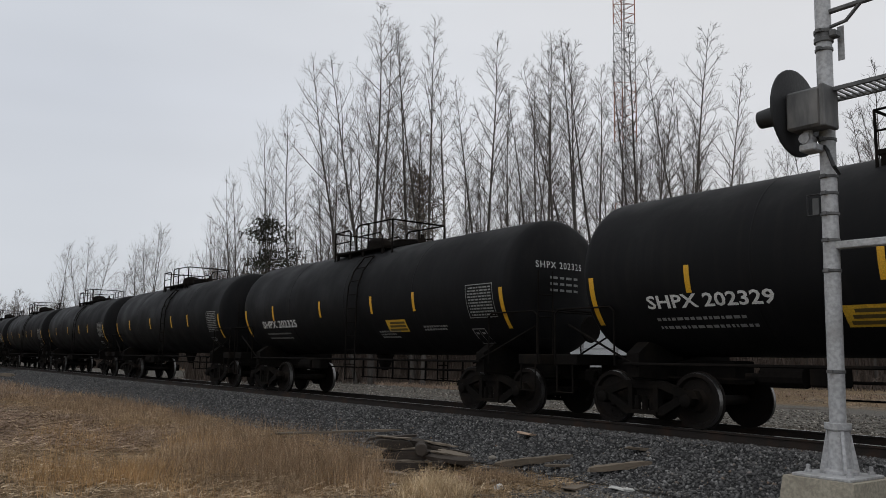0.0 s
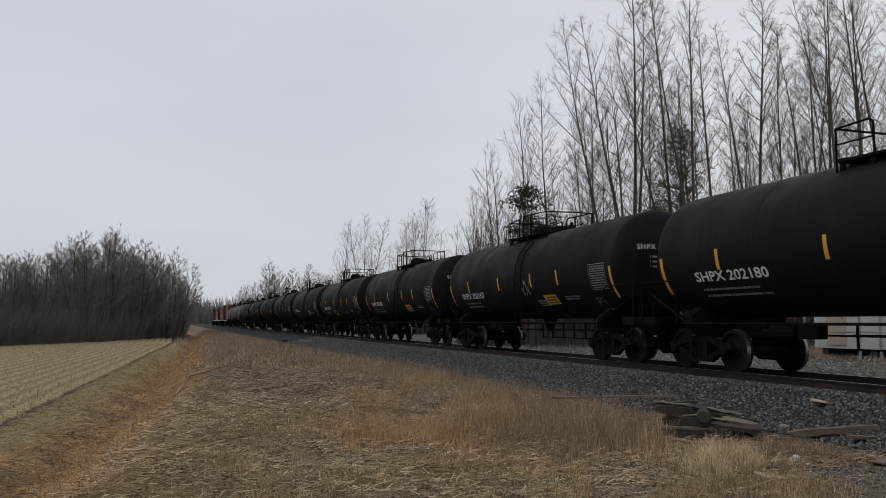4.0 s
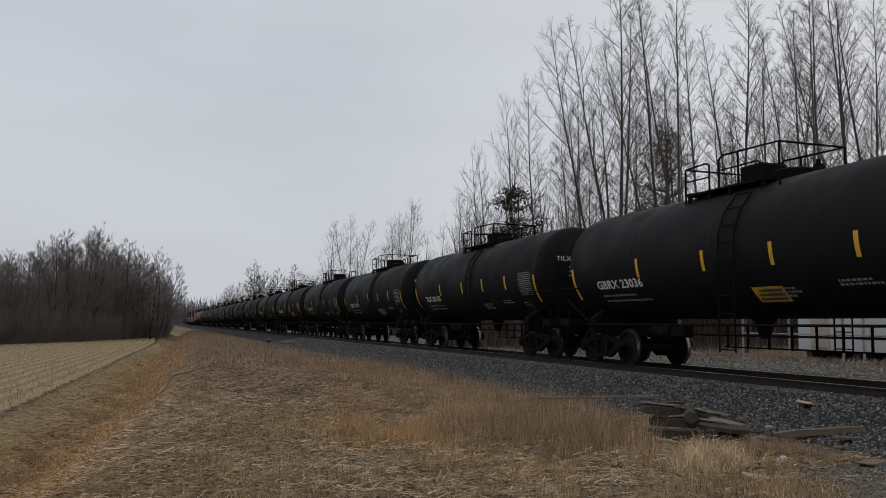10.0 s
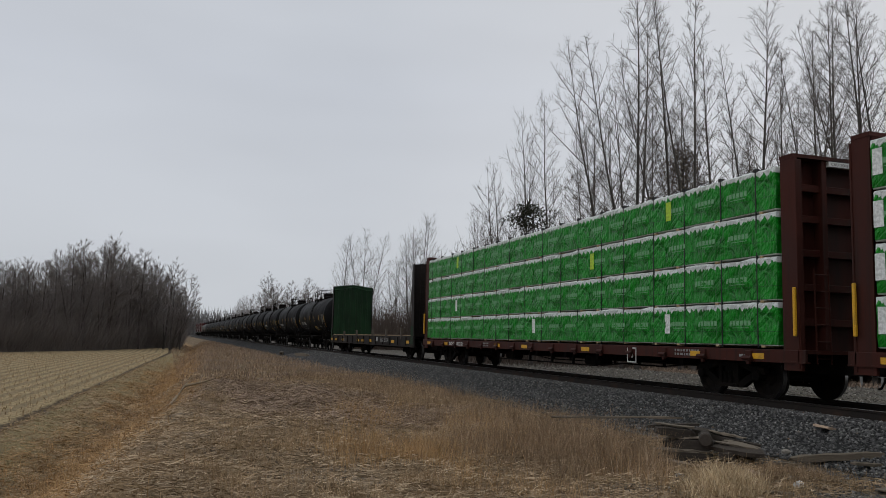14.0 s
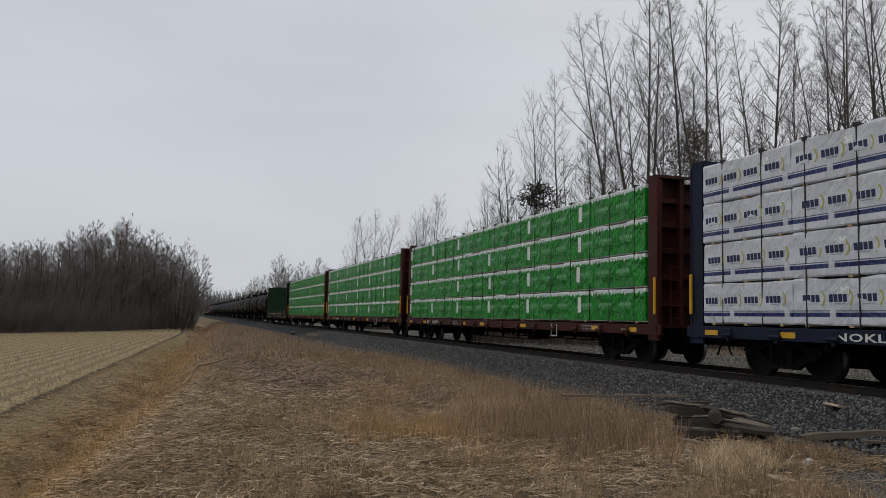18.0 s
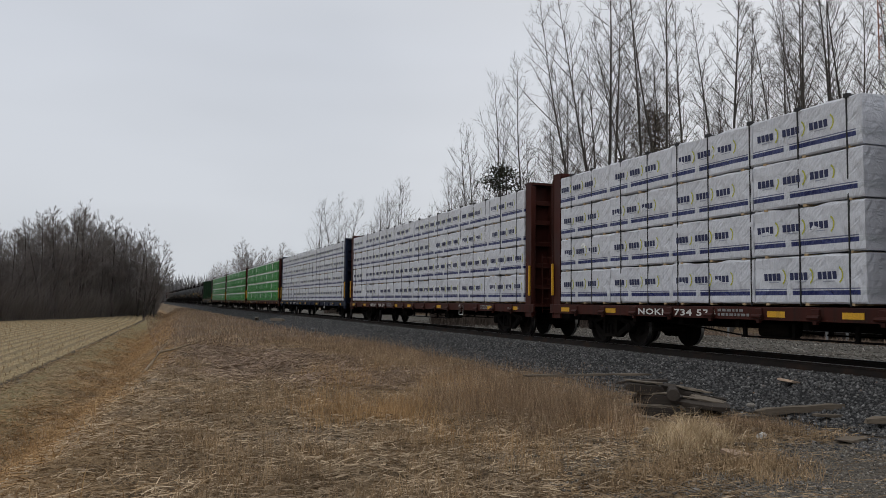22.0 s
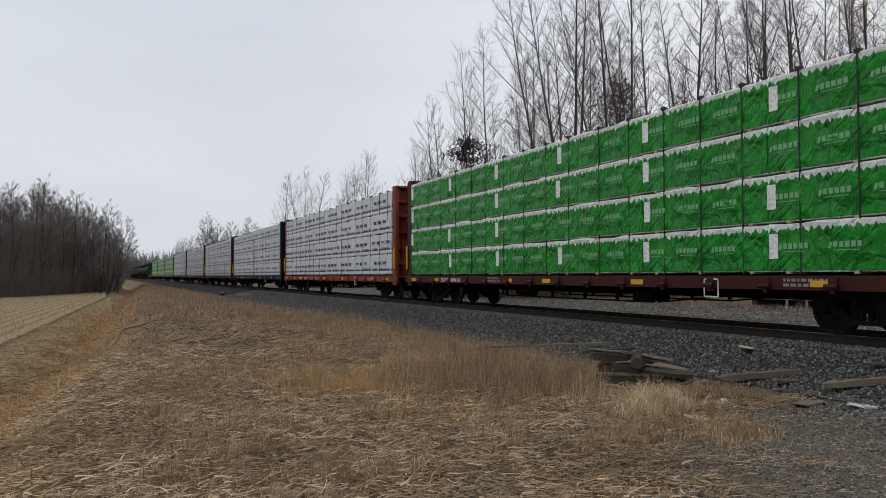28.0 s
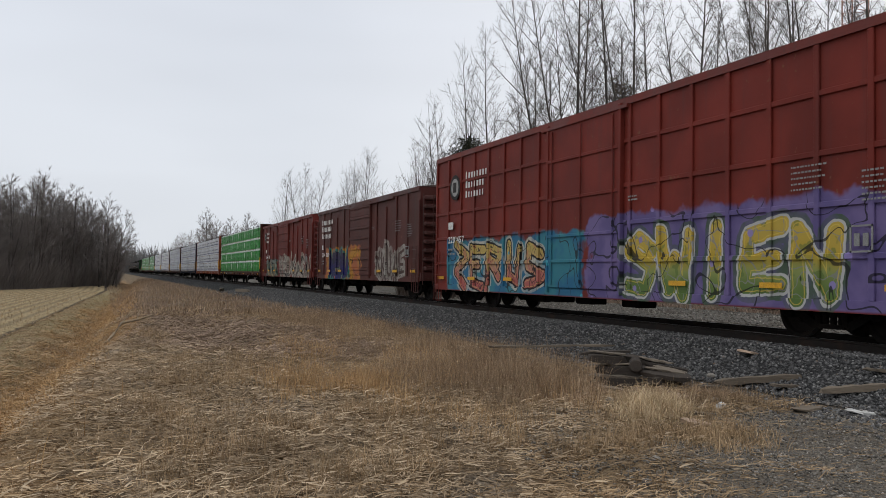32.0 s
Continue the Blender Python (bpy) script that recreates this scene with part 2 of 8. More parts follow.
def lettering(words, size, spread=1.0, bold=0.0, fit=0.0):
    """Flat letters in the built-in font as vertices (across, up) and faces."""
    cu = bpy.data.curves.new("letters", "FONT")
    cu.body, cu.size, cu.space_character, cu.resolution_u, cu.offset = words, size, spread, 2, bold
    ob = bpy.data.objects.new("letters", cu)
    me = bpy.data.meshes.new_from_object(ob)
    k = fit / max(p.co.x for p in me.vertices) if fit else 1.0
    v = [(p.co.x * k, p.co.y) for p in me.vertices]
    f = [tuple(q.vertices) for q in me.polygons]
    bpy.data.objects.remove(ob)
    bpy.data.curves.remove(cu)
    bpy.data.meshes.remove(me)
    return v, f

# ---- ground ----
TRACK = 12.3


def smooth01(a):
    a = np.clip(a, 0, 1)
    return a * a * (3 - 2 * a)


def edge_of_bank(y):
    return np.interp(y, [-2, 10, 15, 26.5, 57, 97, 146], [-2.7, -0.3, 0.35, 1.3, 2.3, 4.2, 6.4]) + 0.15 * np.sin(np.asarray(y, float) * 0.31)


def height(x, y):
    x, y = np.asarray(x, float), np.asarray(y, float)
    z = np.full(np.broadcast(x, y).shape, -0.58)
    e = edge_of_bank(y)
    z = z - 1.12 * smooth01((e - x) / 2.3)
    z = z + 0.3 * smooth01((e - 2.4 - x) / 1.3)
    z = z - 0.1 * np.exp(-((x - 0.05 * np.minimum(y - 28, 75) + 3.58) / 0.16) ** 2)
    d = np.abs(x - TRACK)
    bed = -0.22 + 0.08 * smooth01((d - 0.95) / 0.2) - 0.405 * np.clip((d - 1.8) / 2.1, 0, 1)
    z = np.where((d < 3.9) & (bed > z), bed, z)
    z = np.where(x > TRACK + 1.7, np.maximum(bed, -0.36), z)
    z = z + 0.22 * smooth01((x - 29) / 3) * (x > 20)
    z = z + 0.045 * np.sin(x * 1.7 + y * 0.6) * np.cos(y * 0.9 - x * 0.4) * ((x < 8) & (x > -3))
    z = z + 0.028 * np.sin(x * 4.1 + 1.3 * np.sin(y * 2.3)) * np.cos(y * 3.7 - x * 1.1) * ((x < 7.6) & (x > -3.5) & (y < 40))
    far = np.hypot(x, y)
    return z + 2.0 * smooth01((far - 500) / 1500)


def ground_material():
    n = Nodes("ground_soil", 0.95, spec=0.15)
    x, y, z = n.xyz()
    fine, mid, wide = n.noise(26, 5.0), n.noise(2.3, 5.0), n.noise(0.35, 4.0)
    wob = n.math("MULTIPLY", n.math("SUBTRACT", mid, 0.5), 1.6)
    thatch = n.noise(9, 5.0, (1.0, 0.35, 1.0), 1.5)
    straw = n.mix(n.step(thatch, 0.35, 0.65), (0.06, 0.043, 0.027), (0.28, 0.2, 0.12))
    brown = n.mix(n.step(fine, 0.3, 0.7), (0.065, 0.046, 0.028), (0.24, 0.165, 0.098))
    grass = n.mix(n.step(wide, 0.4, 0.62), straw, brown)
    grey = n.mix(n.step(thatch, 0.4, 0.6), (0.065, 0.052, 0.04), (0.25, 0.2, 0.15))
    grass = n.mix(n.step(n.noise(0.55, 3.0), 0.52, 0.68), grass, grey)
    # ditch in rust-coloured grass
    rust = n.mix(n.step(fine, 0.3, 0.7), (0.16, 0.095, 0.042), (0.38, 0.24, 0.115))
    # field of stubble, ploughed edge and green verge
    xf = n.math("SUBTRACT", n.math("SUBTRACT", x, n.math("MULTIPLY", n.math("MINIMUM", n.math("SUBTRACT", y, 28.0), 75.0), 0.05)), 1.15)
    xw = n.math("ADD", xf, n.math("MULTIPLY", n.math("SUBTRACT", mid, 0.5), 0.35))
    xd = n.math("ADD", xf, n.math("MULTIPLY", wob, 0.6))
    ditch = n.math("MULTIPLY", n.step(xd, -2.9, -1.9), n.step(xd, -0.9, 0.0, 1.0, 0.0))
    c = n.mix(n.math("MULTIPLY", ditch, n.step(wide, 0.3, 0.6, 0.2, 0.75)), grass, rust)
    rows = n.math("SINE", n.math("MULTIPLY", xw, 2 * math.pi / 0.76))
    soil = n.mix(n.step(fine, 0.3, 0.7), (0.08, 0.06, 0.04), (0.14, 0.105, 0.07))
    stub = n.mix(n.step(n.noise(7, 5.0), 0.35, 0.62), (0.20, 0.15, 0.082), (0.40, 0.31, 0.175))
    field = n.mix(n.step(n.math("ADD", rows, n.math("MULTIPLY", mid, 1.2)), -0.1, 0.9, 0.55, 1.0), soil, stub)
    c = n.mix(n.step(xw, -4.8, -4.4, 1.0, 0.0), c, field)
    green = n.mix(n.step(fine, 0.35, 0.65), (0.17, 0.14, 0.07), (0.34, 0.285, 0.155))
    verge = n.math("MULTIPLY", n.step(xw, -4.5, -4.2), n.step(xw, -3.3, -2.3, 1.0, 0.0))
    c = n.mix(n.math("MULTIPLY", verge, 0.7), c, green)
    furrow = n.math("MULTIPLY", n.step(xw, -4.92, -4.8), n.step(xw, -4.62, -4.5, 1.0, 0.0))
    c = n.mix(n.math("MULTIPLY", furrow, 0.9), c, (0.055, 0.04, 0.028))
    # trodden gravel beside the track, ballast, road behind
    cell = n.voronoi(44)
    pale = n.mix(n.step(n.noise(60, 4.0), 0.3, 0.7), (0.07, 0.062, 0.053), n.mix(n.xyz(n.voronoi(45, out=1))[0], (0.11, 0.097, 0.083), (0.27, 0.24, 0.2)))
    lim = n.math("SUBTRACT", x, n.math("ADD", n.math("MULTIPLY", y, 1.05), -1.43 - 0.25))
    path = n.math("MULTIPLY", n.step(n.math("ADD", lim, n.math("MULTIPLY", wob, 0.8)), -0.2, 0.5), n.step(n.math("ADD", y, n.math("MULTIPLY", wob, 0.8)), 6.9, 7.9, 1.0, 0.0))
    c = n.mix(n.math("MULTIPLY", path, 0.85), c, pale)
    stones = n.mix(n.step(cell, 0.05, 0.55), n.mix(n.xyz(n.voronoi(44, out=1))[0], (0.045, 0.045, 0.048), (0.125, 0.125, 0.13)), (0.02, 0.02, 0.02))
    xb = n.math("ADD", x, n.math("MULTIPLY", wob, 0.55))
    bed = n.math("MULTIPLY", n.step(xb, 8.05, 8.6), n.step(xb, 15.8, 16.4, 1.0, 0.0))
    c = n.mix(bed, c, stones)
    # brake dust and oily grime between the rails, with the train's shade painted in
    oil_shade = n.math("MULTIPLY", n.step(xb, 11.25, 11.6), n.step(xb, 13.0, 13.4, 1.0, 0.0))
    c = n.mix(n.math("MULTIPLY", oil_shade, 0.7), c, (0.022, 0.019, 0.017))
    road = n.mix(n.step(fine, 0.3, 0.7), (0.085, 0.078, 0.068), (0.155, 0.144, 0.128))
    road = n.mix(n.step(n.noise(0.8, 4.0, (1.0, 0.3, 1.0)), 0.5, 0.7), road, (0.075, 0.064, 0.05))
    lot = n.math("MULTIPLY", n.step(xb, 16.0, 17.2), n.step(n.math("ADD", x, n.math("MULTIPLY", wob, 1.6)), 27.5, 29.5, 1.0, 0.0))
    c = n.mix(lot, c, road)
    n.bump(n.math("ADD", n.math("MULTIPLY", thatch, 0.7), n.math("MULTIPLY", cell, -0.6)), 0.7, 0.05)
    return n.done(c)


def build_ground():
    xs = np.concatenate([[-3000, -1500, -700, -350, -180, -110, -70, -45, -30, -20, -14, -10, -8], np.arange(-7, 8, 0.2), np.arange(8, 20, 0.3), np.arange(20, 40, 1.0), [44, 50, 60, 80, 120, 180, 300, 500, 900, 1700, 3000]])
    ys = np.concatenate([[-3000, -1500, -800, -500, -300, -160, -80, -40, -20, -8], np.arange(-4, 22, 0.2), np.arange(22, 40, 0.4), np.arange(40, 150, 2.0), [160, 180, 210, 250, 300, 360, 430, 520, 640, 800, 1100, 1700, 3000]])
    gx, gy = np.meshgrid(xs, ys)
    v = np.stack([gx, gy, height(gx, gy)], -1).reshape(-1, 3)
    i = np.arange(len(ys) - 1)[:, None] * len(xs) + np.arange(len(xs) - 1)[None, :]
    f = np.stack([i, i + 1, i + len(xs) + 1, i + len(xs)], -1).reshape(-1, 4)
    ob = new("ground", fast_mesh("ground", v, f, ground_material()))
    ob.data.polygons.foreach_set("use_smooth", [True] * len(ob.data.polygons))
    tagged(ob, "dry straw, stubble field, ballast and gravel ground", "ground", kind="structure")


build_ground()

# ---- track ----
RAIL_STEEL = surface("rail_steel", (0.026, 0.021, 0.018), 0.7, 0.1, 40, 2.0, (0.06, 0.032, 0.02), 0.6, spec=0.2)
RAIL_HEAD = surface("rail_head", (0.45, 0.44, 0.43), 0.28, 1.0, 60, 3.0, bump=0.05)
TIE_WOOD = surface("tie_wood", (0.034, 0.027, 0.022), 0.9, 0.0, 12, 2.0, (0.085, 0.072, 0.06), 0.5, 0.6, (0.3, 6.0, 3.0), by="object")


def build_track():
    track = base("railway_track", "steel rails on dark timber ties in stone ballast", "railway track", kind="structure")
    for side in (-1, 1):
        x = TRACK + side * 0.754
        prof = [(-0.075, -0.186), (0.075, -0.186), (0.075, -0.174), (0.012, -0.155), (0.012, -0.045), (0.037, -0.035), (0.037, -0.006), (0.03, 0.0), (-0.03, 0.0), (-0.037, -0.006), (-0.037, -0.035), (-0.012, -0.045), (-0.012, -0.155), (-0.075, -0.174)]
        n = len(prof)
        f = Form()
        f.v = [(x + a, y, b) for y in (-520, 900) for a, b in prof]
        f.f = [(i, (i + 1) % n, n + (i + 1) % n, n + i) for i in range(n)] + [tuple(range(n)), tuple(range(n, 2 * n))]
        f.k = [1 if i in (6, 7, 8) else 0 for i in range(n)] + [0, 0]
        part("rail", f, [RAIL_STEEL, RAIL_HEAD], track)
    tie = Form().box(-1.3, 1.3, -0.115, 0.115, -0.18, 0.0, c=0.012).mesh("tie", TIE_WOOD)
    rnd = random.Random(4)
    for i in range(260):
        part("tie", tie, None, track, at=pose(TRACK + rnd.uniform(-0.05, 0.05), -8 + i * 0.52, -0.188 + rnd.uniform(-0.008, 0.004), 0, 0, rnd.uniform(-1.5, 1.5)))
    rest = Form()
    for i in range(700):
        y = 128 + i * 0.6
        rest.box(TRACK - 1.3, TRACK + 1.3, y, y + 0.23, -0.37, -0.19)
    tagged(part("far_ties", rest, TIE_WOOD, track), kind="stuff")


build_track()

# ---- loose stones ----


def stone_material(name, cols):
    """Crushed stone: each piece of its own tone, with a dusty grain."""
    n = Nodes(name, 0.85, spec=0.3)
    c = n.ramp(n.random("island"), cols)
    g = n.noise(45, 4.0)
    c = n.mix(n.step(g, 0.4, 0.7, 0.0, 0.5), c, shade(cols[1][1], 0.7))
    n.bump(g, 0.4, 0.01)
    return n.done(c)


STONE = stone_material("ballast_stone", [(0.0, (0.032, 0.031, 0.031)), (0.45, (0.084, 0.082, 0.082)), (0.85, (0.145, 0.142, 0.138)), (0.98, (0.28, 0.274, 0.265)), (1.0, (0.16, 0.11, 0.075))])
PEBBLE = stone_material("path_pebble", [(0.0, (0.06, 0.054, 0.047)), (0.5, (0.145, 0.13, 0.112)), (0.85, (0.24, 0.217, 0.187)), (1.0, (0.40, 0.37, 0.33))])


def scatter_stones(name, label, count, px, py, size, mat, seed):
    r = np.random.RandomState(seed)
    x, y = px(r, count), py(r, count)
    s = r.uniform(size[0], size[1], count)
    shape = np.array([(1, 0, 0), (0, 1, 0), (-1, 0, 0), (0, -1, 0), (0.1, 0.1, 0.8), (-0.1, 0, -0.8)])
    tri = np.array([(0, 1, 4), (1, 2, 4), (2, 3, 4), (3, 0, 4), (1, 0, 5), (2, 1, 5), (3, 2, 5), (0, 3, 5)])
    jit = r.uniform(0.55, 1.25, (count, 6, 3))
    a = r.uniform(0, 2 * math.pi, count)
    b = r.uniform(-0.6, 0.6, count)
    p = shape[None] * jit * s[:, None, None]
    ca, sa, cb, sb = np.cos(a)[:, None], np.sin(a)[:, None], np.cos(b)[:, None], np.sin(b)[:, None]
    q = np.stack([p[..., 0] * ca - p[..., 1] * sa, p[..., 0] * sa + p[..., 1] * ca, p[..., 2]], -1)
    q = np.stack([q[..., 0] * cb + q[..., 2] * sb, q[..., 1], -q[..., 0] * sb + q[..., 2] * cb], -1)
    q += np.stack([x, y, height(x, y) + s * 0.25], -1)[:, None]
    f = (np.arange(count)[:, None, None] * 6 + tri[None]).reshape(-1, 3)
    return tagged(new(name, fast_mesh(name, q.reshape(-1, 3), f, mat)), label, "gravel", kind="stuff")


def ballast_x(r, n):
    return np.where(r.rand(n) < 0.86, r.uniform(8.1, 11.5, n), r.normal(8.0, 0.4, n))


scatter_stones("ballast_stones", "grey crushed stone ballast along the track", 80000, ballast_x, lambda r, n: 2 + 62 * r.rand(n) ** 1.9, (0.013, 0.036), STONE, 3)
scatter_stones("path_gravel", "small pale gravel trodden beside the track", 30000, lambda r, n: r.uniform(3.4, 8.6, n), lambda r, n: r.uniform(2.5, 8.3, n), (0.004, 0.02), PEBBLE, 5)
scatter_stones("road_gravel", "loose gravel and clods on the road behind the track", 9000, lambda r, n: r.uniform(16.6, 25.0, n), lambda r, n: 8 + 50 * r.rand(n) ** 1.5, (0.015, 0.06), PEBBLE, 6)


# ---- grass ----
def straw_material(name, cols, rough=0.9, dull=0.45, even=0.4):
    """Dead blades: tones that differ from stalk to stalk and in patches a hand wide."""
    n = Nodes(name, rough, spec=0.12)
    mean = tuple(sum(c[i] for c in cols) / len(cols) for i in range(3))
    c = n.ramp(n.random("island"), [(i / (len(cols) - 1), col) for i, col in enumerate(cols)])
    c = n.mix(even, c, mean)
    c = n.mix(n.step(n.noise(0.8, 3.0), 0.35, 0.65, 0.0, dull), c, shade(cols[0], 1.1))
    c = n.mix(n.step(n.noise(2.6, 4.0, None, 0.8), 0.42, 0.66, 0.0, 0.55), c, shade(cols[0], 0.75))
    return n.done(c)


STRAW = straw_material("straw_blades", [(0.147, 0.098, 0.056), (0.389, 0.262, 0.146), (0.549, 0.384, 0.224), (0.737, 0.549, 0.347)])
WEED = straw_material("brown_weeds", [(0.13, 0.086, 0.054), (0.31, 0.205, 0.126), (0.45, 0.312, 0.197), (0.66, 0.50, 0.34)], even=0.15)
GOLD = straw_material("golden_grass", [(0.244, 0.142, 0.068), (0.488, 0.296, 0.140), (0.634, 0.410, 0.200), (0.732, 0.519, 0.292)], dull=0.25)
RUST = straw_material("rust_grass", [(0.21, 0.118, 0.054), (0.45, 0.27, 0.122), (0.59, 0.375, 0.182), (0.68, 0.48, 0.265)])
GREY = straw_material("grey_stalks", [(0.143, 0.103, 0.068), (0.403, 0.295, 0.189), (0.598, 0.454, 0.302), (0.832, 0.655, 0.454)], even=0.25)
MAUVE = straw_material("mauve_stalks", [(0.128, 0.090, 0.069), (0.282, 0.200, 0.151), (0.397, 0.290, 0.216), (0.563, 0.423, 0.313)])
PALE = straw_material("pale_straw", [(0.32, 0.225, 0.125), (0.55, 0.41, 0.245), (0.71, 0.55, 0.355), (0.80, 0.66, 0.47)], dull=0.12, even=0.15)
GREEN = straw_material("verge_grass", [(0.17, 0.135, 0.06), (0.32, 0.26, 0.125), (0.44, 0.365, 0.20)])


def wave(x, y, s, k=0.0):
    """Slow uneven field between -1 and 1 over the plan."""
    a = np.sin(x * 1.0 / s + 1.7 * np.sin(y * 0.7 / s + k) + k * 2.1)
    b = np.sin(y * 1.1 / s + 1.3 * np.sin(x * 0.8 / s - k) + 0.6 + k)
    return 0.5 * (a + b)


def blades(name, label, mat, x, y, tall, wide, lean, seed):
    """Bent tapering blades: a quad and a tip each."""
    r = np.random.RandomState(seed)
    n = len(x)
    h = r.uniform(tall[0], tall[1], n) * r.uniform(0.6, 1.0, n)
    w = r.uniform(wide[0], wide[1], n)
    a, face = r.uniform(0, 2 * math.pi, n), r.uniform(0, math.pi, n)
    bend = np.abs(r.normal(lean, 0.35 * lean + 0.08, n))
    root = np.stack([x, y, height(x, y) - 0.01], -1)
    out = np.stack([np.cos(a), np.sin(a), 0 * a], -1)
    across = np.stack([np.cos(face), np.sin(face), 0 * a], -1) * w[:, None]
    up = np.array((0, 0, 1.0))
    t1 = np.minimum(bend * 0.6, 1.45)[:, None]
    t2 = np.minimum(bend * 1.3, 1.6)[:, None]
    h = h[:, None]
    p1 = root + (out * np.sin(t1) + up * np.cos(t1)) * h * 0.55
    p2 = p1 + (out * np.sin(t2) + up * np.cos(t2)) * h * 0.45
    v = np.stack([root - across, root + across, p1 + across * 0.8, p1 - across * 0.8, p2], 1)
    i = np.arange(n)[:, None] * 5
    f = np.concatenate([i + np.array([[0, 1, 2]]), i + np.array([[0, 2, 3]]), i + np.array([[3, 2, 4]])])
    return tagged(new(name, fast_mesh(name, v.reshape(-1, 3), f, mat)), label, "grass", kind="stuff")


def lying(name, label, mat, x, y, long, wide, lift, seed, swirl=2.2):
    """Flattened stalks: bowed ribbons lying in swirls, one over another."""
    r = np.random.RandomState(seed)
    n = len(x)
    L = r.uniform(long[0], long[1], n) * r.uniform(0.5, 1.0, n)
    w = r.uniform(wide[0], wide[1], n)
    a = 3.0 * wave(x, y, swirl, 0.7) + r.normal(0, 1.5, n) + math.pi * (r.rand(n) < 0.5)
    turn = r.normal(0, 0.5, n)
    tilt = r.normal(0.08, 0.26, n)
    z = height(x, y) + r.uniform(0.0, lift, n)
    pts = []
    px, py, pz = x - np.cos(a) * L / 2, y - np.sin(a) * L / 2, z - 0.3 * np.abs(tilt) * L
    for k in range(4):
        b = a + turn * (k - 1.5)
        nx, ny = -np.sin(b) * w, np.cos(b) * w
        flat = np.stack([nx * 0.8, ny * 0.8, w * 0.6], -1) * (1.0, 0.9, 0.75, 0.3)[k]
        c = np.stack([px, py, np.maximum(pz, height(px, py) + 0.004)], -1)
        pts += [c - flat, c + flat]
        px, py, pz = px + np.cos(b) * L / 3, py + np.sin(b) * L / 3, pz + np.sin(tilt - 0.25 * tilt * k) * L / 3
    v = np.stack(pts, 1)
    i = np.arange(n)[:, None] * 8
    f = np.concatenate([i + np.array([q]) for k in range(3) for q in ((2 * k, 2 * k + 1, 2 * k + 3), (2 * k, 2 * k + 3, 2 * k + 2))])
    return tagged(new(name, fast_mesh(name, v.reshape(-1, 3), f, mat)), label, "grass", kind="stuff")


def clumped(r, n, x0, x1, y0, y1, clumps, spread, near=1.0):
    cx, cy = r.uniform(x0, x1, clumps), y0 + (y1 - y0) * r.rand(clumps) ** near
    k = r.randint(0, clumps, n)
    return cx[k] + r.normal(0, spread, n), cy[k] + r.normal(0, spread, n)


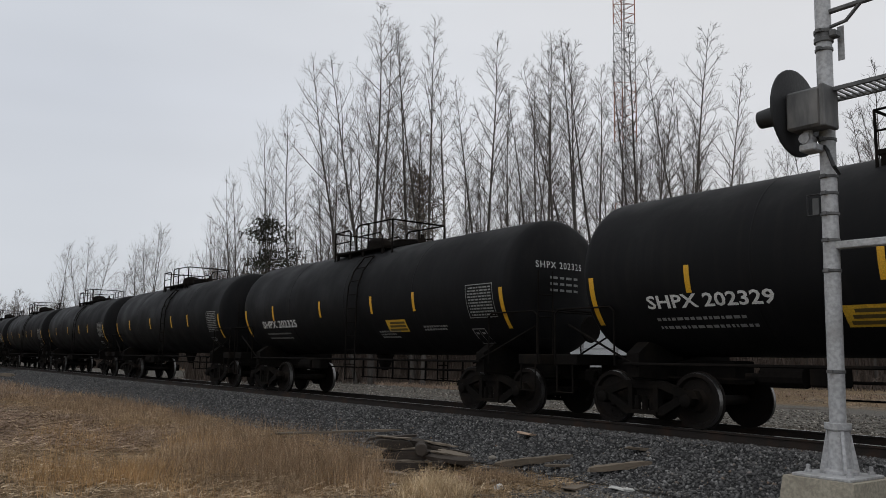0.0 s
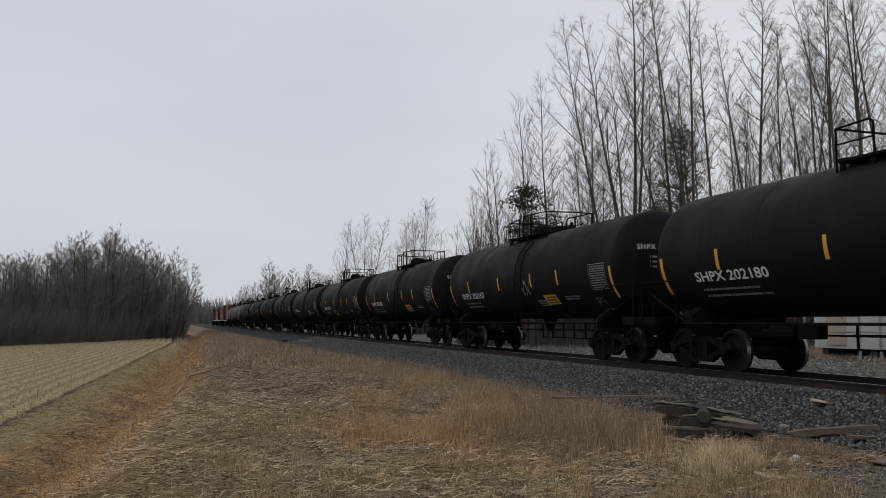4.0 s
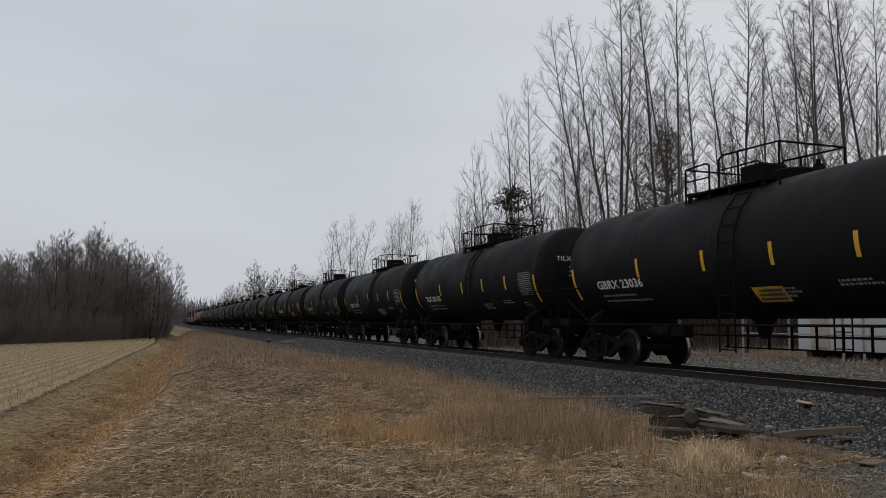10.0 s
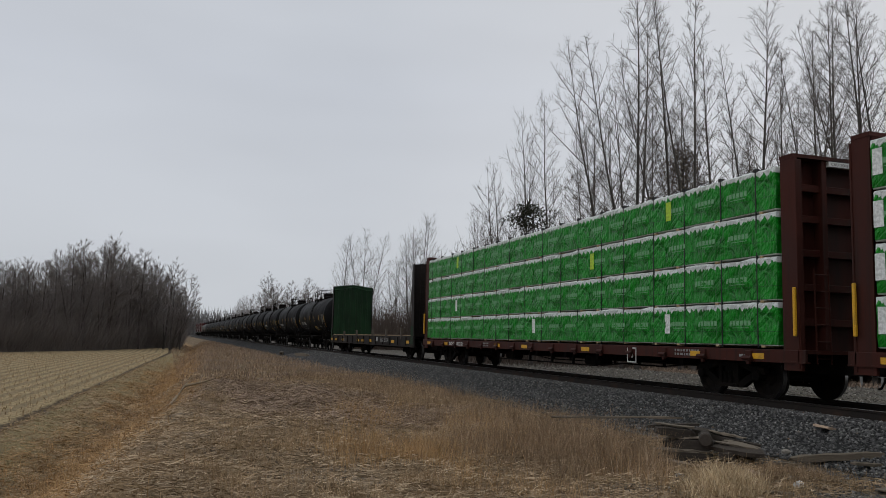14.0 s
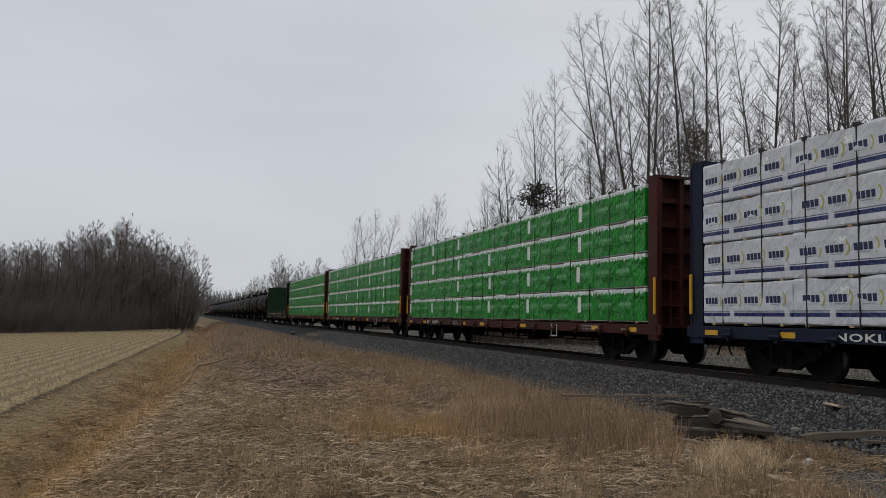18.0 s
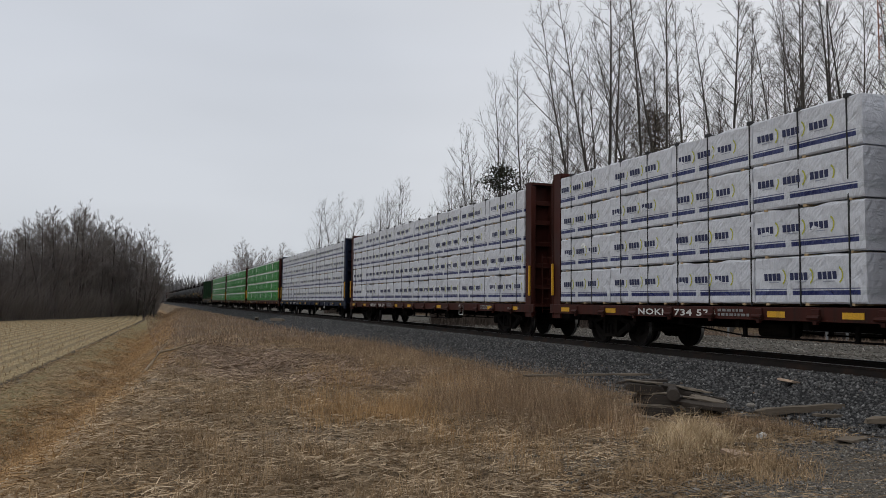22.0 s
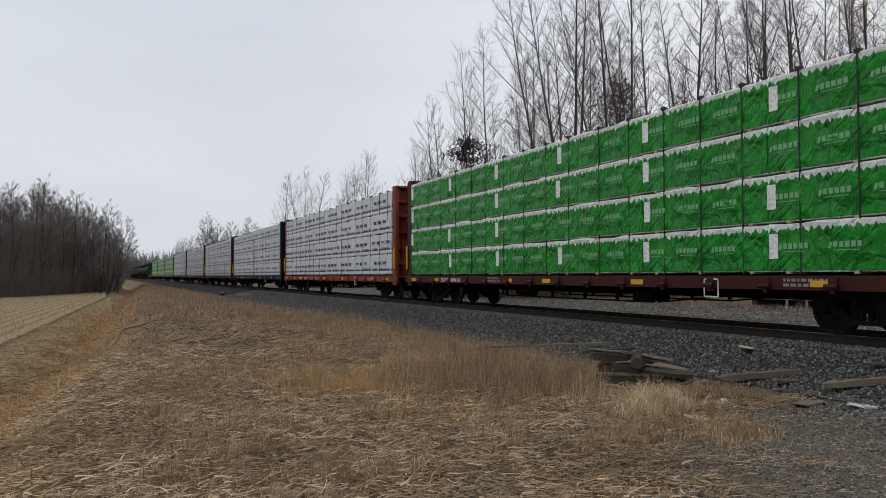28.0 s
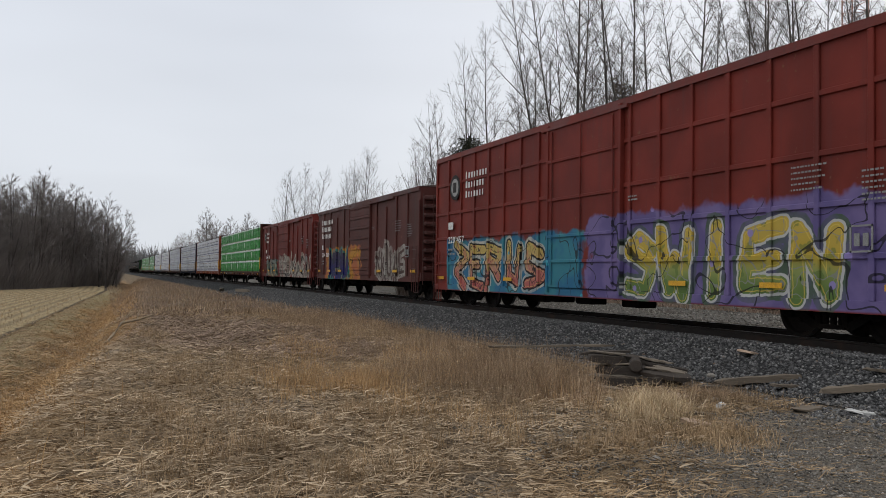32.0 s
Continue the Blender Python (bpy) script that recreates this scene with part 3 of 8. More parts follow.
def build_grass():
    r = np.random.RandomState(11)

    def bare(x, y):
        # trodden gravel and the ballast stay free of grass
        return (x > 8.2 + 0.4 * np.sin(y * 1.3)) | ((y < 7.3) & (x + r.normal(0, 0.45, len(x)) > 3.5 + 1.05 * (y - 4.6) + 0.5 * np.sin(y * 2.1 + x)))

    def mauve(x, y):
        return ((x - 3.3 + 0.12 * (y - 20)) / 2.3) ** 2 + ((y - 21.0) / 6.5) ** 2 + 0.5 * wave(x, y, 0.9, 2.0) + r.normal(0, 0.8, len(x)) < 0.75

    def grey(x, y):
        return wave(x, y, 1.5, 0.3) + 0.25 * wave(x, y, 0.4, 1.0) - 0.3 * np.clip((x - 3.0) / 2.0, -1, 1.5) + r.normal(0, 0.4, len(x)) > 0.1

    # matted layer everywhere, in three tones
    n = 120000
    x, y = r.uniform(-2.6, 8.3, n), 3.4 + 32 * r.rand(n) ** 1.9
    ok = ~bare(x, y)
    mv, gr = mauve(x, y), grey(x, y)
    m = ok & ~mv & gr
    lying("flattened_stalks", "flattened pale straw stalks lying on the bank", GREY, x[m], y[m], (0.08, 0.36), (0.0016, 0.0055), 0.08, 9)
    m = ok & ~mv & ~gr
    lying("matted_straw", "matted tan straw over the bank", STRAW, x[m], y[m], (0.07, 0.32), (0.0016, 0.0048), 0.08, 10, 1.4)
    m = ok & mv
    lying("mauve_stalks", "flattened grey-mauve stalks on the bank", MAUVE, x[m], y[m], (0.1, 0.42), (0.003, 0.006), 0.1, 11, 1.6)
    n = 12000
    x, y = r.uniform(1.5, 5.6, n), r.uniform(14, 29, n)
    m = mauve(x, y)
    lying("mauve_stalks", "flattened grey-mauve stalks on the bank", MAUVE, x[m], y[m], (0.12, 0.45), (0.003, 0.007), 0.12, 13, 1.6)
    # broken leaves and husks on top
    n = 15000
    x, y = r.uniform(-2.4, 7.4, n), 3.5 + 22 * r.rand(n) ** 1.8
    m = ~bare(x, y)
    lying("straw_husks", "broken pale leaves and husks on the straw", GREY, x[m], y[m], (0.05, 0.2), (0.003, 0.009), 0.12, 16, 0.5)
    # short standing grass
    n = 46000
    x, y = r.uniform(-2, 8.4, n), 3.6 + 40 * r.rand(n) ** 1.7
    m = ~bare(x, y) & ~mauve(x, y) & (wave(x, y, 0.55, 3.0) + r.normal(0, 0.35, n) > -0.05)
    blades("dry_grass", "short dry straw-coloured grass over the bank", STRAW, x[m], y[m], (0.05, 0.26), (0.0015, 0.0035), 0.55, 1)
    x, y = clumped(r, 15000, 0.5, 7.6, 6.0, 24.0, 150, 0.15, 1.3)
    m = ~bare(x, y) & ~mauve(x, y)
    blades("grass_tufts", "pale tufts of dry grass", STRAW, x[m], y[m], (0.12, 0.4), (0.0015, 0.0035), 0.42, 2)
    # standing brown weeds beside the ballast
    n = 27000
    x, y = clumped(r, n, 3.4, 8.1, 7.4, 32.0, 430, 0.3, 1.25)
    m = (x < 8.3) & (y > 7.5) & (x < 0.655 * y + 0.1) & (x + r.normal(0, 0.5, n) > 3.9 + 0.9 * wave(x, y, 0.8, 1.0) + 0.05 * (y - 10)) & (y + r.normal(0, 0.4, n) > 8.0 + 0.6 * wave(x, y, 0.5, 2.0)) & ~mauve(x, y)
    m &= ~((x > 6.5) & (y < 11.2) & (y > 8.9))
    blades("brown_weeds", "thin reddish-brown dead weeds beside the ballast", WEED, x[m], y[m], (0.14, 0.58), (0.0012, 0.003), 0.34, 3)
    x, y = clumped(r, 3000, 3.2, 5.8, 7.4, 18.0, 45, 0.2, 1.2)
    m = (x < 0.655 * y + 0.1)
    blades("golden_weeds", "golden dead grass among the brown weeds", GOLD, x[m], y[m], (0.15, 0.5), (0.0012, 0.003), 0.45, 14)
    x, y = clumped(r, 2000, 2.0, 3.9, 9.8, 12.6, 16, 0.24)
    blades("golden_tuft", "golden standing tuft of dead grass", GOLD, x, y, (0.14, 0.48), (0.0015, 0.0035), 0.38, 4)
    x, y = clumped(r, 4200, 4.2, 6.65, 8.7, 12.5, 70, 0.3)
    m = (x < 0.655 * y + 0.2)
    blades("brown_weeds", "tall thin brown weeds beside the heap of ties", WEED, x[m], y[m], (0.25, 0.78), (0.001, 0.0028), 0.42, 23)
    # loose stalks blown over the gravel
    n = 9000
    x, y = r.uniform(3.2, 8.4, n), r.uniform(3.8, 9.4, n)
    m = wave(x, y, 0.5, 1.4) + r.normal(0, 0.5, n) > 0.25
    lying("blown_straw", "loose straw blown over the gravel", STRAW, x[m], y[m], (0.05, 0.25), (0.0015, 0.004), 0.03, 24)
    # rust-coloured ditch
    n = 30000
    x = r.normal(-0.95, 0.75, n)
    y = 7 + 150 * r.rand(n) ** 2.1
    x = x + edge_of_bank(y) - 0.9
    m = wave(x, y, 0.8, 4.0) > -0.35
    blades("ditch_grass", "rust-coloured grass along the ditch", RUST, x[m], y[m], (0.1, 0.42), (0.0025, 0.006), 0.65, 5)
    n = 19000
    y = 6 + 50 * r.rand(n) ** 1.6
    x = r.uniform(-2.5, 0.5, n) + edge_of_bank(y) - 0.9
    m = wave(x, y, 0.7, 2.6) > -0.3
    lying("ditch_thatch", "matted orange straw on the ditch slope", RUST, x[m], y[m], (0.15, 0.6), (0.0025, 0.006), 0.1, 15)
    y = 10 + 75 * r.rand(9000) ** 1.6
    x = -3.5 + r.uniform(0, 2.2, 9000) + 0.05 * (y - 28)
    blades("verge_grass", "greenish low verge along the field", GREEN, x, y, (0.05, 0.14), (0.003, 0.007), 0.8, 6)
    y = 10 + 60 * r.rand(13000) ** 1.6
    x = -3.45 + r.uniform(0, 2.3, 13000) + 0.05 * (y - 28)
    lying("verge_thatch", "flattened tan straw on the verge by the field", STRAW, x, y, (0.12, 0.4), (0.003, 0.007), 0.06, 25)
    # far part of the bank and the strip behind the track
    n = 22000
    x, y = r.uniform(0.5, 8.0, n), 30 + 130 * r.rand(n) ** 1.3
    m = wave(x, y, 1.1, 5.0) > 0.1
    blades("bank_grass", "brown grass on the railway bank", WEED, x[m], y[m], (0.15, 0.45), (0.006, 0.014), 0.5, 7)
    blades("bank_straw", "straw-brown grass on the railway bank", MAUVE, x[~m], y[~m], (0.12, 0.42), (0.006, 0.014), 0.6, 17)
    x, y = r.uniform(29.4, 36, 16000), r.uniform(8, 110, 16000)
    blades("roadside_grass", "straw-coloured grass beyond the gravel road", MAUVE, x, y, (0.06, 0.2), (0.01, 0.02), 0.6, 8)
    x, y = clumped(r, 2200, 5.55, 6.35, 7.45, 8.3, 9, 0.16)
    blades("straw_tuft", "pale bushy tuft of straw before the broken ties", PALE, x, y, (0.16, 0.46), (0.0025, 0.0048), 0.75, 12)
    x, y = r.uniform(24.2, 25.6, 4000), r.uniform(19, 40, 4000)
    blades("roadside_brush", "brown weedy bank beyond the gravel road", MAUVE, x, y, (0.15, 0.4), (0.006, 0.014), 0.9, 20)
    x, y = clumped(r, 2600, 4.6, 6.4, 6.0, 7.0, 12, 0.16)
    blades("straw_tuft", "pale bushy tuft of straw at the gravel's edge", STRAW, x, y, (0.1, 0.3), (0.002, 0.0035), 0.75, 18)
    x, y = clumped(r, 2600, 6.4, 8.0, 7.8, 9.3, 16, 0.15)
    blades("straw_tuft", "thin brown straw round the broken boards", WEED, x, y, (0.1, 0.28), (0.0015, 0.003), 0.6, 19)
    # stubble
    k = r.randint(0, 60, 30000)
    y = 18 + 75 * r.rand(30000) ** 1.3
    x = -3.85 - k * 0.76 + 0.05 * np.minimum(y - 28, 75) + r.normal(0, 0.2, 30000)
    m = x < -0.5
    blades("corn_stubble", "pale rows of cut corn stubble in the field", STRAW, x[m], y[m], (0.1, 0.24), (0.008, 0.016), 0.6, 10)


build_grass()

# ---- train: materials ----
TANK_BLACK = paint("tank_black", (0.0078, 0.0078, 0.0085), (0.014, 0.013, 0.0125), 0.5, 0.6, spec=0.1)
TANK_GREY = paint("tank_faded", (0.075, 0.072, 0.068), (0.04, 0.036, 0.032), 0.6, 0.6)
UNDER = surface("under_grime", (0.0085, 0.0075, 0.0068), 0.9, 0.0, 20, 2.0, (0.02, 0.0155, 0.012), 0.6, spec=0.04)
WHEEL = surface("wheel_steel", (0.012, 0.010, 0.009), 0.8, 0.0, 30, 3.0, (0.026, 0.018, 0.013), 0.5, spec=0.1)
TREAD = surface("wheel_tread", (0.24, 0.235, 0.23), 0.42, 1.0, 60, 3.0, bump=0.05)
YELLOW = surface("reflector_yellow", (0.62, 0.33, 0.015), 0.5, 0.0, 60, 5.0, (0.3, 0.17, 0.03), 0.5, 0.1)
SIGN_YELLOW = surface("sign_yellow", (0.60, 0.36, 0.03), 0.55, 0.0, 50, 5.0, bump=0.05)
WHITE = surface("stencil_white", (0.62, 0.62, 0.60), 0.7, 0.0, 60, 4.0, (0.35, 0.34, 0.32), 0.5, 0.05)
DIM_WHITE = surface("faded_stencil", (0.23, 0.23, 0.227), 0.8, 0.0, 60, 4.0, bump=0.05)
FREIGHT_BROWN = paint("freight_brown", (0.05, 0.014, 0.010), (0.018, 0.012, 0.010), 0.7, spec=0.12)
FREIGHT_ORANGE = paint("freight_orange", (0.19, 0.042, 0.02), (0.06, 0.03, 0.022), 0.6, spec=0.15)
FREIGHT_BLUE = paint("freight_blue", (0.012, 0.017, 0.034), (0.018, 0.017, 0.017), 0.5, spec=0.1)
FREIGHT_DARK = paint("freight_dark", (0.016, 0.013, 0.012), (0.026, 0.018, 0.014), 0.6, spec=0.12)
FREIGHT_GREEN = paint("freight_green", (0.013, 0.036, 0.016), (0.012, 0.018, 0.012), 0.6, spec=0.12)
LOCO_RED = paint("engine_red", (0.07, 0.013, 0.012), (0.06, 0.03, 0.025), 0.5)
GLASS = Nodes("cab_glass", 0.08, 0.0, 0.6).done((0.012, 0.014, 0.016))
LUMBER_END = surface("raw_lumber", (0.46, 0.34, 0.20), 0.85, 0.0, 20, 3.0, (0.3, 0.21, 0.12), 0.5, 0.3)
DECK_WOOD = surface("deck_planks", (0.26, 0.19, 0.115), 0.9, 0.0, 14, 2.0, (0.12, 0.09, 0.06), 0.6, 0.4, (3.0, 0.4, 1.0), by="object")
STRAP = surface("black_strap", (0.014, 0.014, 0.015), 0.6, 0.0, 50, 3.0)
PRINT_BLUE = surface("print_navy", (0.013, 0.018, 0.07), 0.5, 0.0, 40, 3.0, bump=0.05)
PRINT_GREY = surface("print_grey", (0.28, 0.30, 0.36), 0.5, 0.0, 40, 3.0, bump=0.05)
PRINT_LIME = surface("print_lime", (0.42, 0.43, 0.05), 0.5, 0.0, 40, 3.0, bump=0.05)
PRINT_PALE = surface("print_pale", (0.16, 0.36, 0.18), 0.5, 0.0, 40, 3.0, bump=0.05)
TAG_WHITE = surface("tag_white", (0.72, 0.73, 0.72), 0.5, 0.0, 20, 6.0, (0.4, 0.42, 0.4), 0.5, 0.2)
TAG_LIME = surface("tag_lime", (0.40, 0.60, 0.03), 0.5, 0.0, 20, 6.0, bump=0.2)


def wrap_material(name, kind):
    """Printed plastic sheet over a lumber pack: creased, glossy, with its printed bands."""
    n = Nodes(name, 0.36, spec=0.25 if kind == "green" else 0.4)
    x, y, z = n.xyz()
    crease = n.noise(3.2, 5.0, (1.0, 1.0, 0.8), 1.2)
    pleat = n.noise(2.4, 4.0, (1.0, 2.6, 0.7), 2.0)
    slant = n.noise(1.0, 3.0, vec=n.vec(x, n.math("MULTIPLY", n.math("ADD", y, n.math("MULTIPLY", z, 1.3)), 4.6), n.math("MULTIPLY", n.math("SUBTRACT", z, y), 1.1)), dist=0.5)
    fold = n.math("MULTIPLY", slant, n.step(n.noise(0.9, 2.0, vec=n.vec(2.0, y, z)), 0.4, 0.62))
    rnd = n.random()
    if kind == "green":
        edge = n.math("ADD", 0.30, n.math("MULTIPLY", n.math("SUBTRACT", n.noise(9.0, 3.0, (0.0, 1.0, 0.02)), 0.5), 0.34))
        snow = n.step(n.math("SUBTRACT", z, edge), -0.008, 0.012)
        g = n.mix(n.step(crease, 0.3, 0.7), (0.003, 0.125, 0.008), (0.008, 0.285, 0.017))
        g = n.mix(n.math("MULTIPLY", rnd, 0.3), g, (0.012, 0.20, 0.018))
        c = n.mix(snow, g, (0.68, 0.72, 0.70))
        c = n.mix(n.step(n.math("ABSOLUTE", n.math("ADD", z, 0.155)), 0.006, 0.01, 0.6, 0.0), c, (0.015, 0.07, 0.02))
        c = n.mix(n.step(z, -0.415, -0.405, 0.85, 0.0), c, (0.66, 0.68, 0.64))
    else:
        w = n.mix(n.step(crease, 0.25, 0.75), (0.55, 0.56, 0.60), (0.61, 0.62, 0.66))
        w = n.mix(n.math("MULTIPLY", rnd, 0.25), w, (0.54, 0.55, 0.585))
        band = n.math("MULTIPLY", n.step(z, -0.285, -0.277), n.step(z, -0.205, -0.197, 1.0, 0.0))
        thin = n.math("MULTIPLY", n.step(z, -0.185, -0.181), n.step(z, -0.165, -0.161, 0.8, 0.0))
        band = n.math("MAXIMUM", band, thin)
        dash = n.math("SINE", n.math("MULTIPLY", y, 3.9))
        blue = n.mix(n.step(dash, 0.96, 0.97), (0.012, 0.02, 0.105), (0.5, 0.52, 0.55))
        c = n.mix(band, w, blue)
    n.bump(n.math("ADD", n.math("ADD", crease, pleat), n.math("MULTIPLY", fold, 1.3)), 1.0, 0.085 if kind == "green" else 0.035)
    return n.done(c, n.step(crease, 0.2, 0.8, 0.25, 0.5))


WRAP_GREEN = wrap_material("green_wrap", "green")
WRAP_WHITE = wrap_material("white_wrap", "white")


# ---- train: shared running gear ----
def side_frame_form(x):
    f = Form()
    f.plate([(-1.12, 0.50), (-1.05, 0.63), (-0.72, 0.65), (-0.42, 0.76), (0.42, 0.76), (0.72, 0.65), (1.05, 0.63), (1.12, 0.50), (0.95, 0.49), (0.68, 0.53), (0.38, 0.63), (-0.38, 0.63), (-0.68, 0.53), (-0.95, 0.49)], x - 0.06, x + 0.06)
    for k in (-1, 1):
        f.plate([(k * 0.98, 0.52), (k * 0.74, 0.54), (k * 0.30, 0.31), (k * 0.30, 0.19), (k * 0.42, 0.20), (k * 0.80, 0.42)], x - 0.055, x + 0.055)
        f.box(x - 0.07, x + 0.07, k * 0.27 - 0.05, k * 0.27 + 0.05, 0.24, 0.68)
    for y in (-0.16, 0.0, 0.16):
        f.lathe((x, y, 0.27), (0, 0, 1), [(0, 0.05), (0.05, 0.062), (0.1, 0.05), (0.15, 0.062), (0.2, 0.05), (0.24, 0.062)], 8)
    for y in (-0.89, 0.89):
        f.lathe((x - 0.13, y, 0.457), (1, 0, 0), [(0, 0.07), (0.02, 0.105), (0.22, 0.11)], 12)
    f.box(x - 0.08, x + 0.08, -0.28, 0.28, 0.20, 0.27)
    return f


SIDE_FRAME = [side_frame_form(s * 0.99).mesh("side_frame", UNDER, True) for s in (-1, 1)]


def wheelset_mesh():
    f = Form()
    f.lathe((-0.9, 0, 0), (1, 0, 0), [(0, 0.075), (0.5, 0.085), (1.3, 0.085), (1.8, 0.075)], 10)
    for s in (-1, 1):
        f.lathe((s * 0.70, 0, 0), (s, 0, 0), [(-0.03, 0.30), (-0.03, 0.483), (0.0, 0.483), (0.02, 0.46), (0.11, 0.455), (0.115, 0.39), (0.05, 0.36), (0.045, 0.2), (0.12, 0.16), (0.12, 0.09)], 28)
        for a in range(5):
            c, d = math.cos(a * 1.2566), math.sin(a * 1.2566)
            f.cyl((s * 0.745, 0.28 * c, 0.28 * d), (s * 0.755, 0.28 * c, 0.28 * d), 0.035, 6)
        f.lathe((s * 0.715, 0, 0), (s, 0, 0), [(0.0, 0.457), (0.002, 0.4615), (0.09, 0.457), (0.092, 0.45)], 28, k=1, cap=False)
    return f.mesh("wheelset", [WHEEL, TREAD], True)


WHEELSET = wheelset_mesh()
BOLSTER = Form().box(-1.0, 1.0, -0.2, 0.2, 0.42, 0.66, c=0.03).cyl((0, 0, 0.66), (0, 0, 0.74), 0.2, 14).box(-0.5, 0.5, -0.75, -0.62, 0.35, 0.5).box(-0.5, 0.5, 0.62, 0.75, 0.35, 0.5).tube([(-0.75, -0.5, 0.42), (0.75, -0.5, 0.42)], 0.03).tube([(-0.75, 0.5, 0.42), (0.75, 0.5, 0.42)], 0.03).mesh("truck", UNDER)
ROLLING = {0.89: [], -0.89: []}


def add_truck(car, y):
    tr = part("truck", BOLSTER, None, car, at=pose(0, y, 0))
    for me in SIDE_FRAME:
        part("side_frame", me, None, tr)
    for off in (0.89, -0.89):
        w = part("wheelset", WHEELSET, None, tr, at=pose(0, off, 0.457))
        ROLLING[off].append(w)


COUPLER = Form().box(-0.09, 0.09, -0.75, 0.2, 0.70, 0.88, c=0.02).box(-0.17, 0.17, 0.12, 0.36, 0.66, 0.92, c=0.04).cyl((0.1, 0.28, 0.62), (0.1, 0.28, 0.96), 0.07, 8).mesh("coupler", UNDER)
HOSE = Form().tube([(-0.35, 0.0, 0.72), (-0.36, 0.12, 0.52), (-0.3, 0.28, 0.36), (-0.2, 0.42, 0.34)], 0.022).mesh("brake_hose", UNDER)


def add_coupler(car, half):
    for s in (1, -1):
        part("coupler", COUPLER, None, car, at=pose(0, s * half, 0, 0, 0, 0 if s > 0 else 180))
        part("brake_hose", HOSE, None, car, at=pose(0, s * (half - 0.1), 0, 0, 0, 0 if s > 0 else 180))


def stencil(car, words, y, z, size, surf, mat=None, name="stencil", spread=1.0, label="", fit=0.0):
    """Letters on the side that faces the camera; surf(z) gives that side's x."""
    v, f = lettering(words, size, spread, size * 0.022, fit)
    form = Form()
    form.add([(surf(z + b) - 0.006, y - a, z + b) for a, b in v], f)
    me = bpy.data.meshes.new(name)
    me.from_pydata(form.v, [], form.f)
    me.materials.append(mat or WHITE)
    return part(name, me, None, car, label)


def bars(car, y, z, rows, wide, tall, surf, mat, seed, name="small_print", gap=1.7):
    """Small unreadable print as rows of plain bars."""
    r = random.Random(seed)
    f = Form()
    for i in range(rows):
        a, zz = 0.0, z - i * tall * gap
        stop = wide * r.uniform(0.7, 1.0)
        while a < stop:
            w = r.uniform(0.8, 2.6) * tall
            f.add([(surf(zz) - 0.006, y - a, zz), (surf(zz) - 0.006, y - a - w, zz), (surf(zz + tall) - 0.006, y - a - w, zz + tall), (surf(zz + tall) - 0.006, y - a, zz + tall)], [(0, 1, 2, 3)])
            a += w + tall * 0.7
    return part(name, f, mat, car)


def patch(f, y0, y1, z0, z1, surf, k=0, n=6, off=0.005):
    """A thin sheet that follows the side's curve."""
    v, q = [], []
    for i in range(n + 1):
        z = z0 + (z1 - z0) * i / n
        v += [(surf(z) - off, y0, z), (surf(z) - off, y1, z)]
    for i in range(n):
        q.append((2 * i, 2 * i + 1, 2 * i + 3, 2 * i + 2))
    return f.add(v, q, k)


# ---- train: tank cars ----
TR, TZ = 1.45, 2.63


def tank_side(z):
    return -math.sqrt(max(0.01, TR * TR - (z - TZ) ** 2))


RUNG = Form().cyl((0, -0.24, 0), (0, 0.24, 0), 0.014, 6).mesh("rung", UNDER)


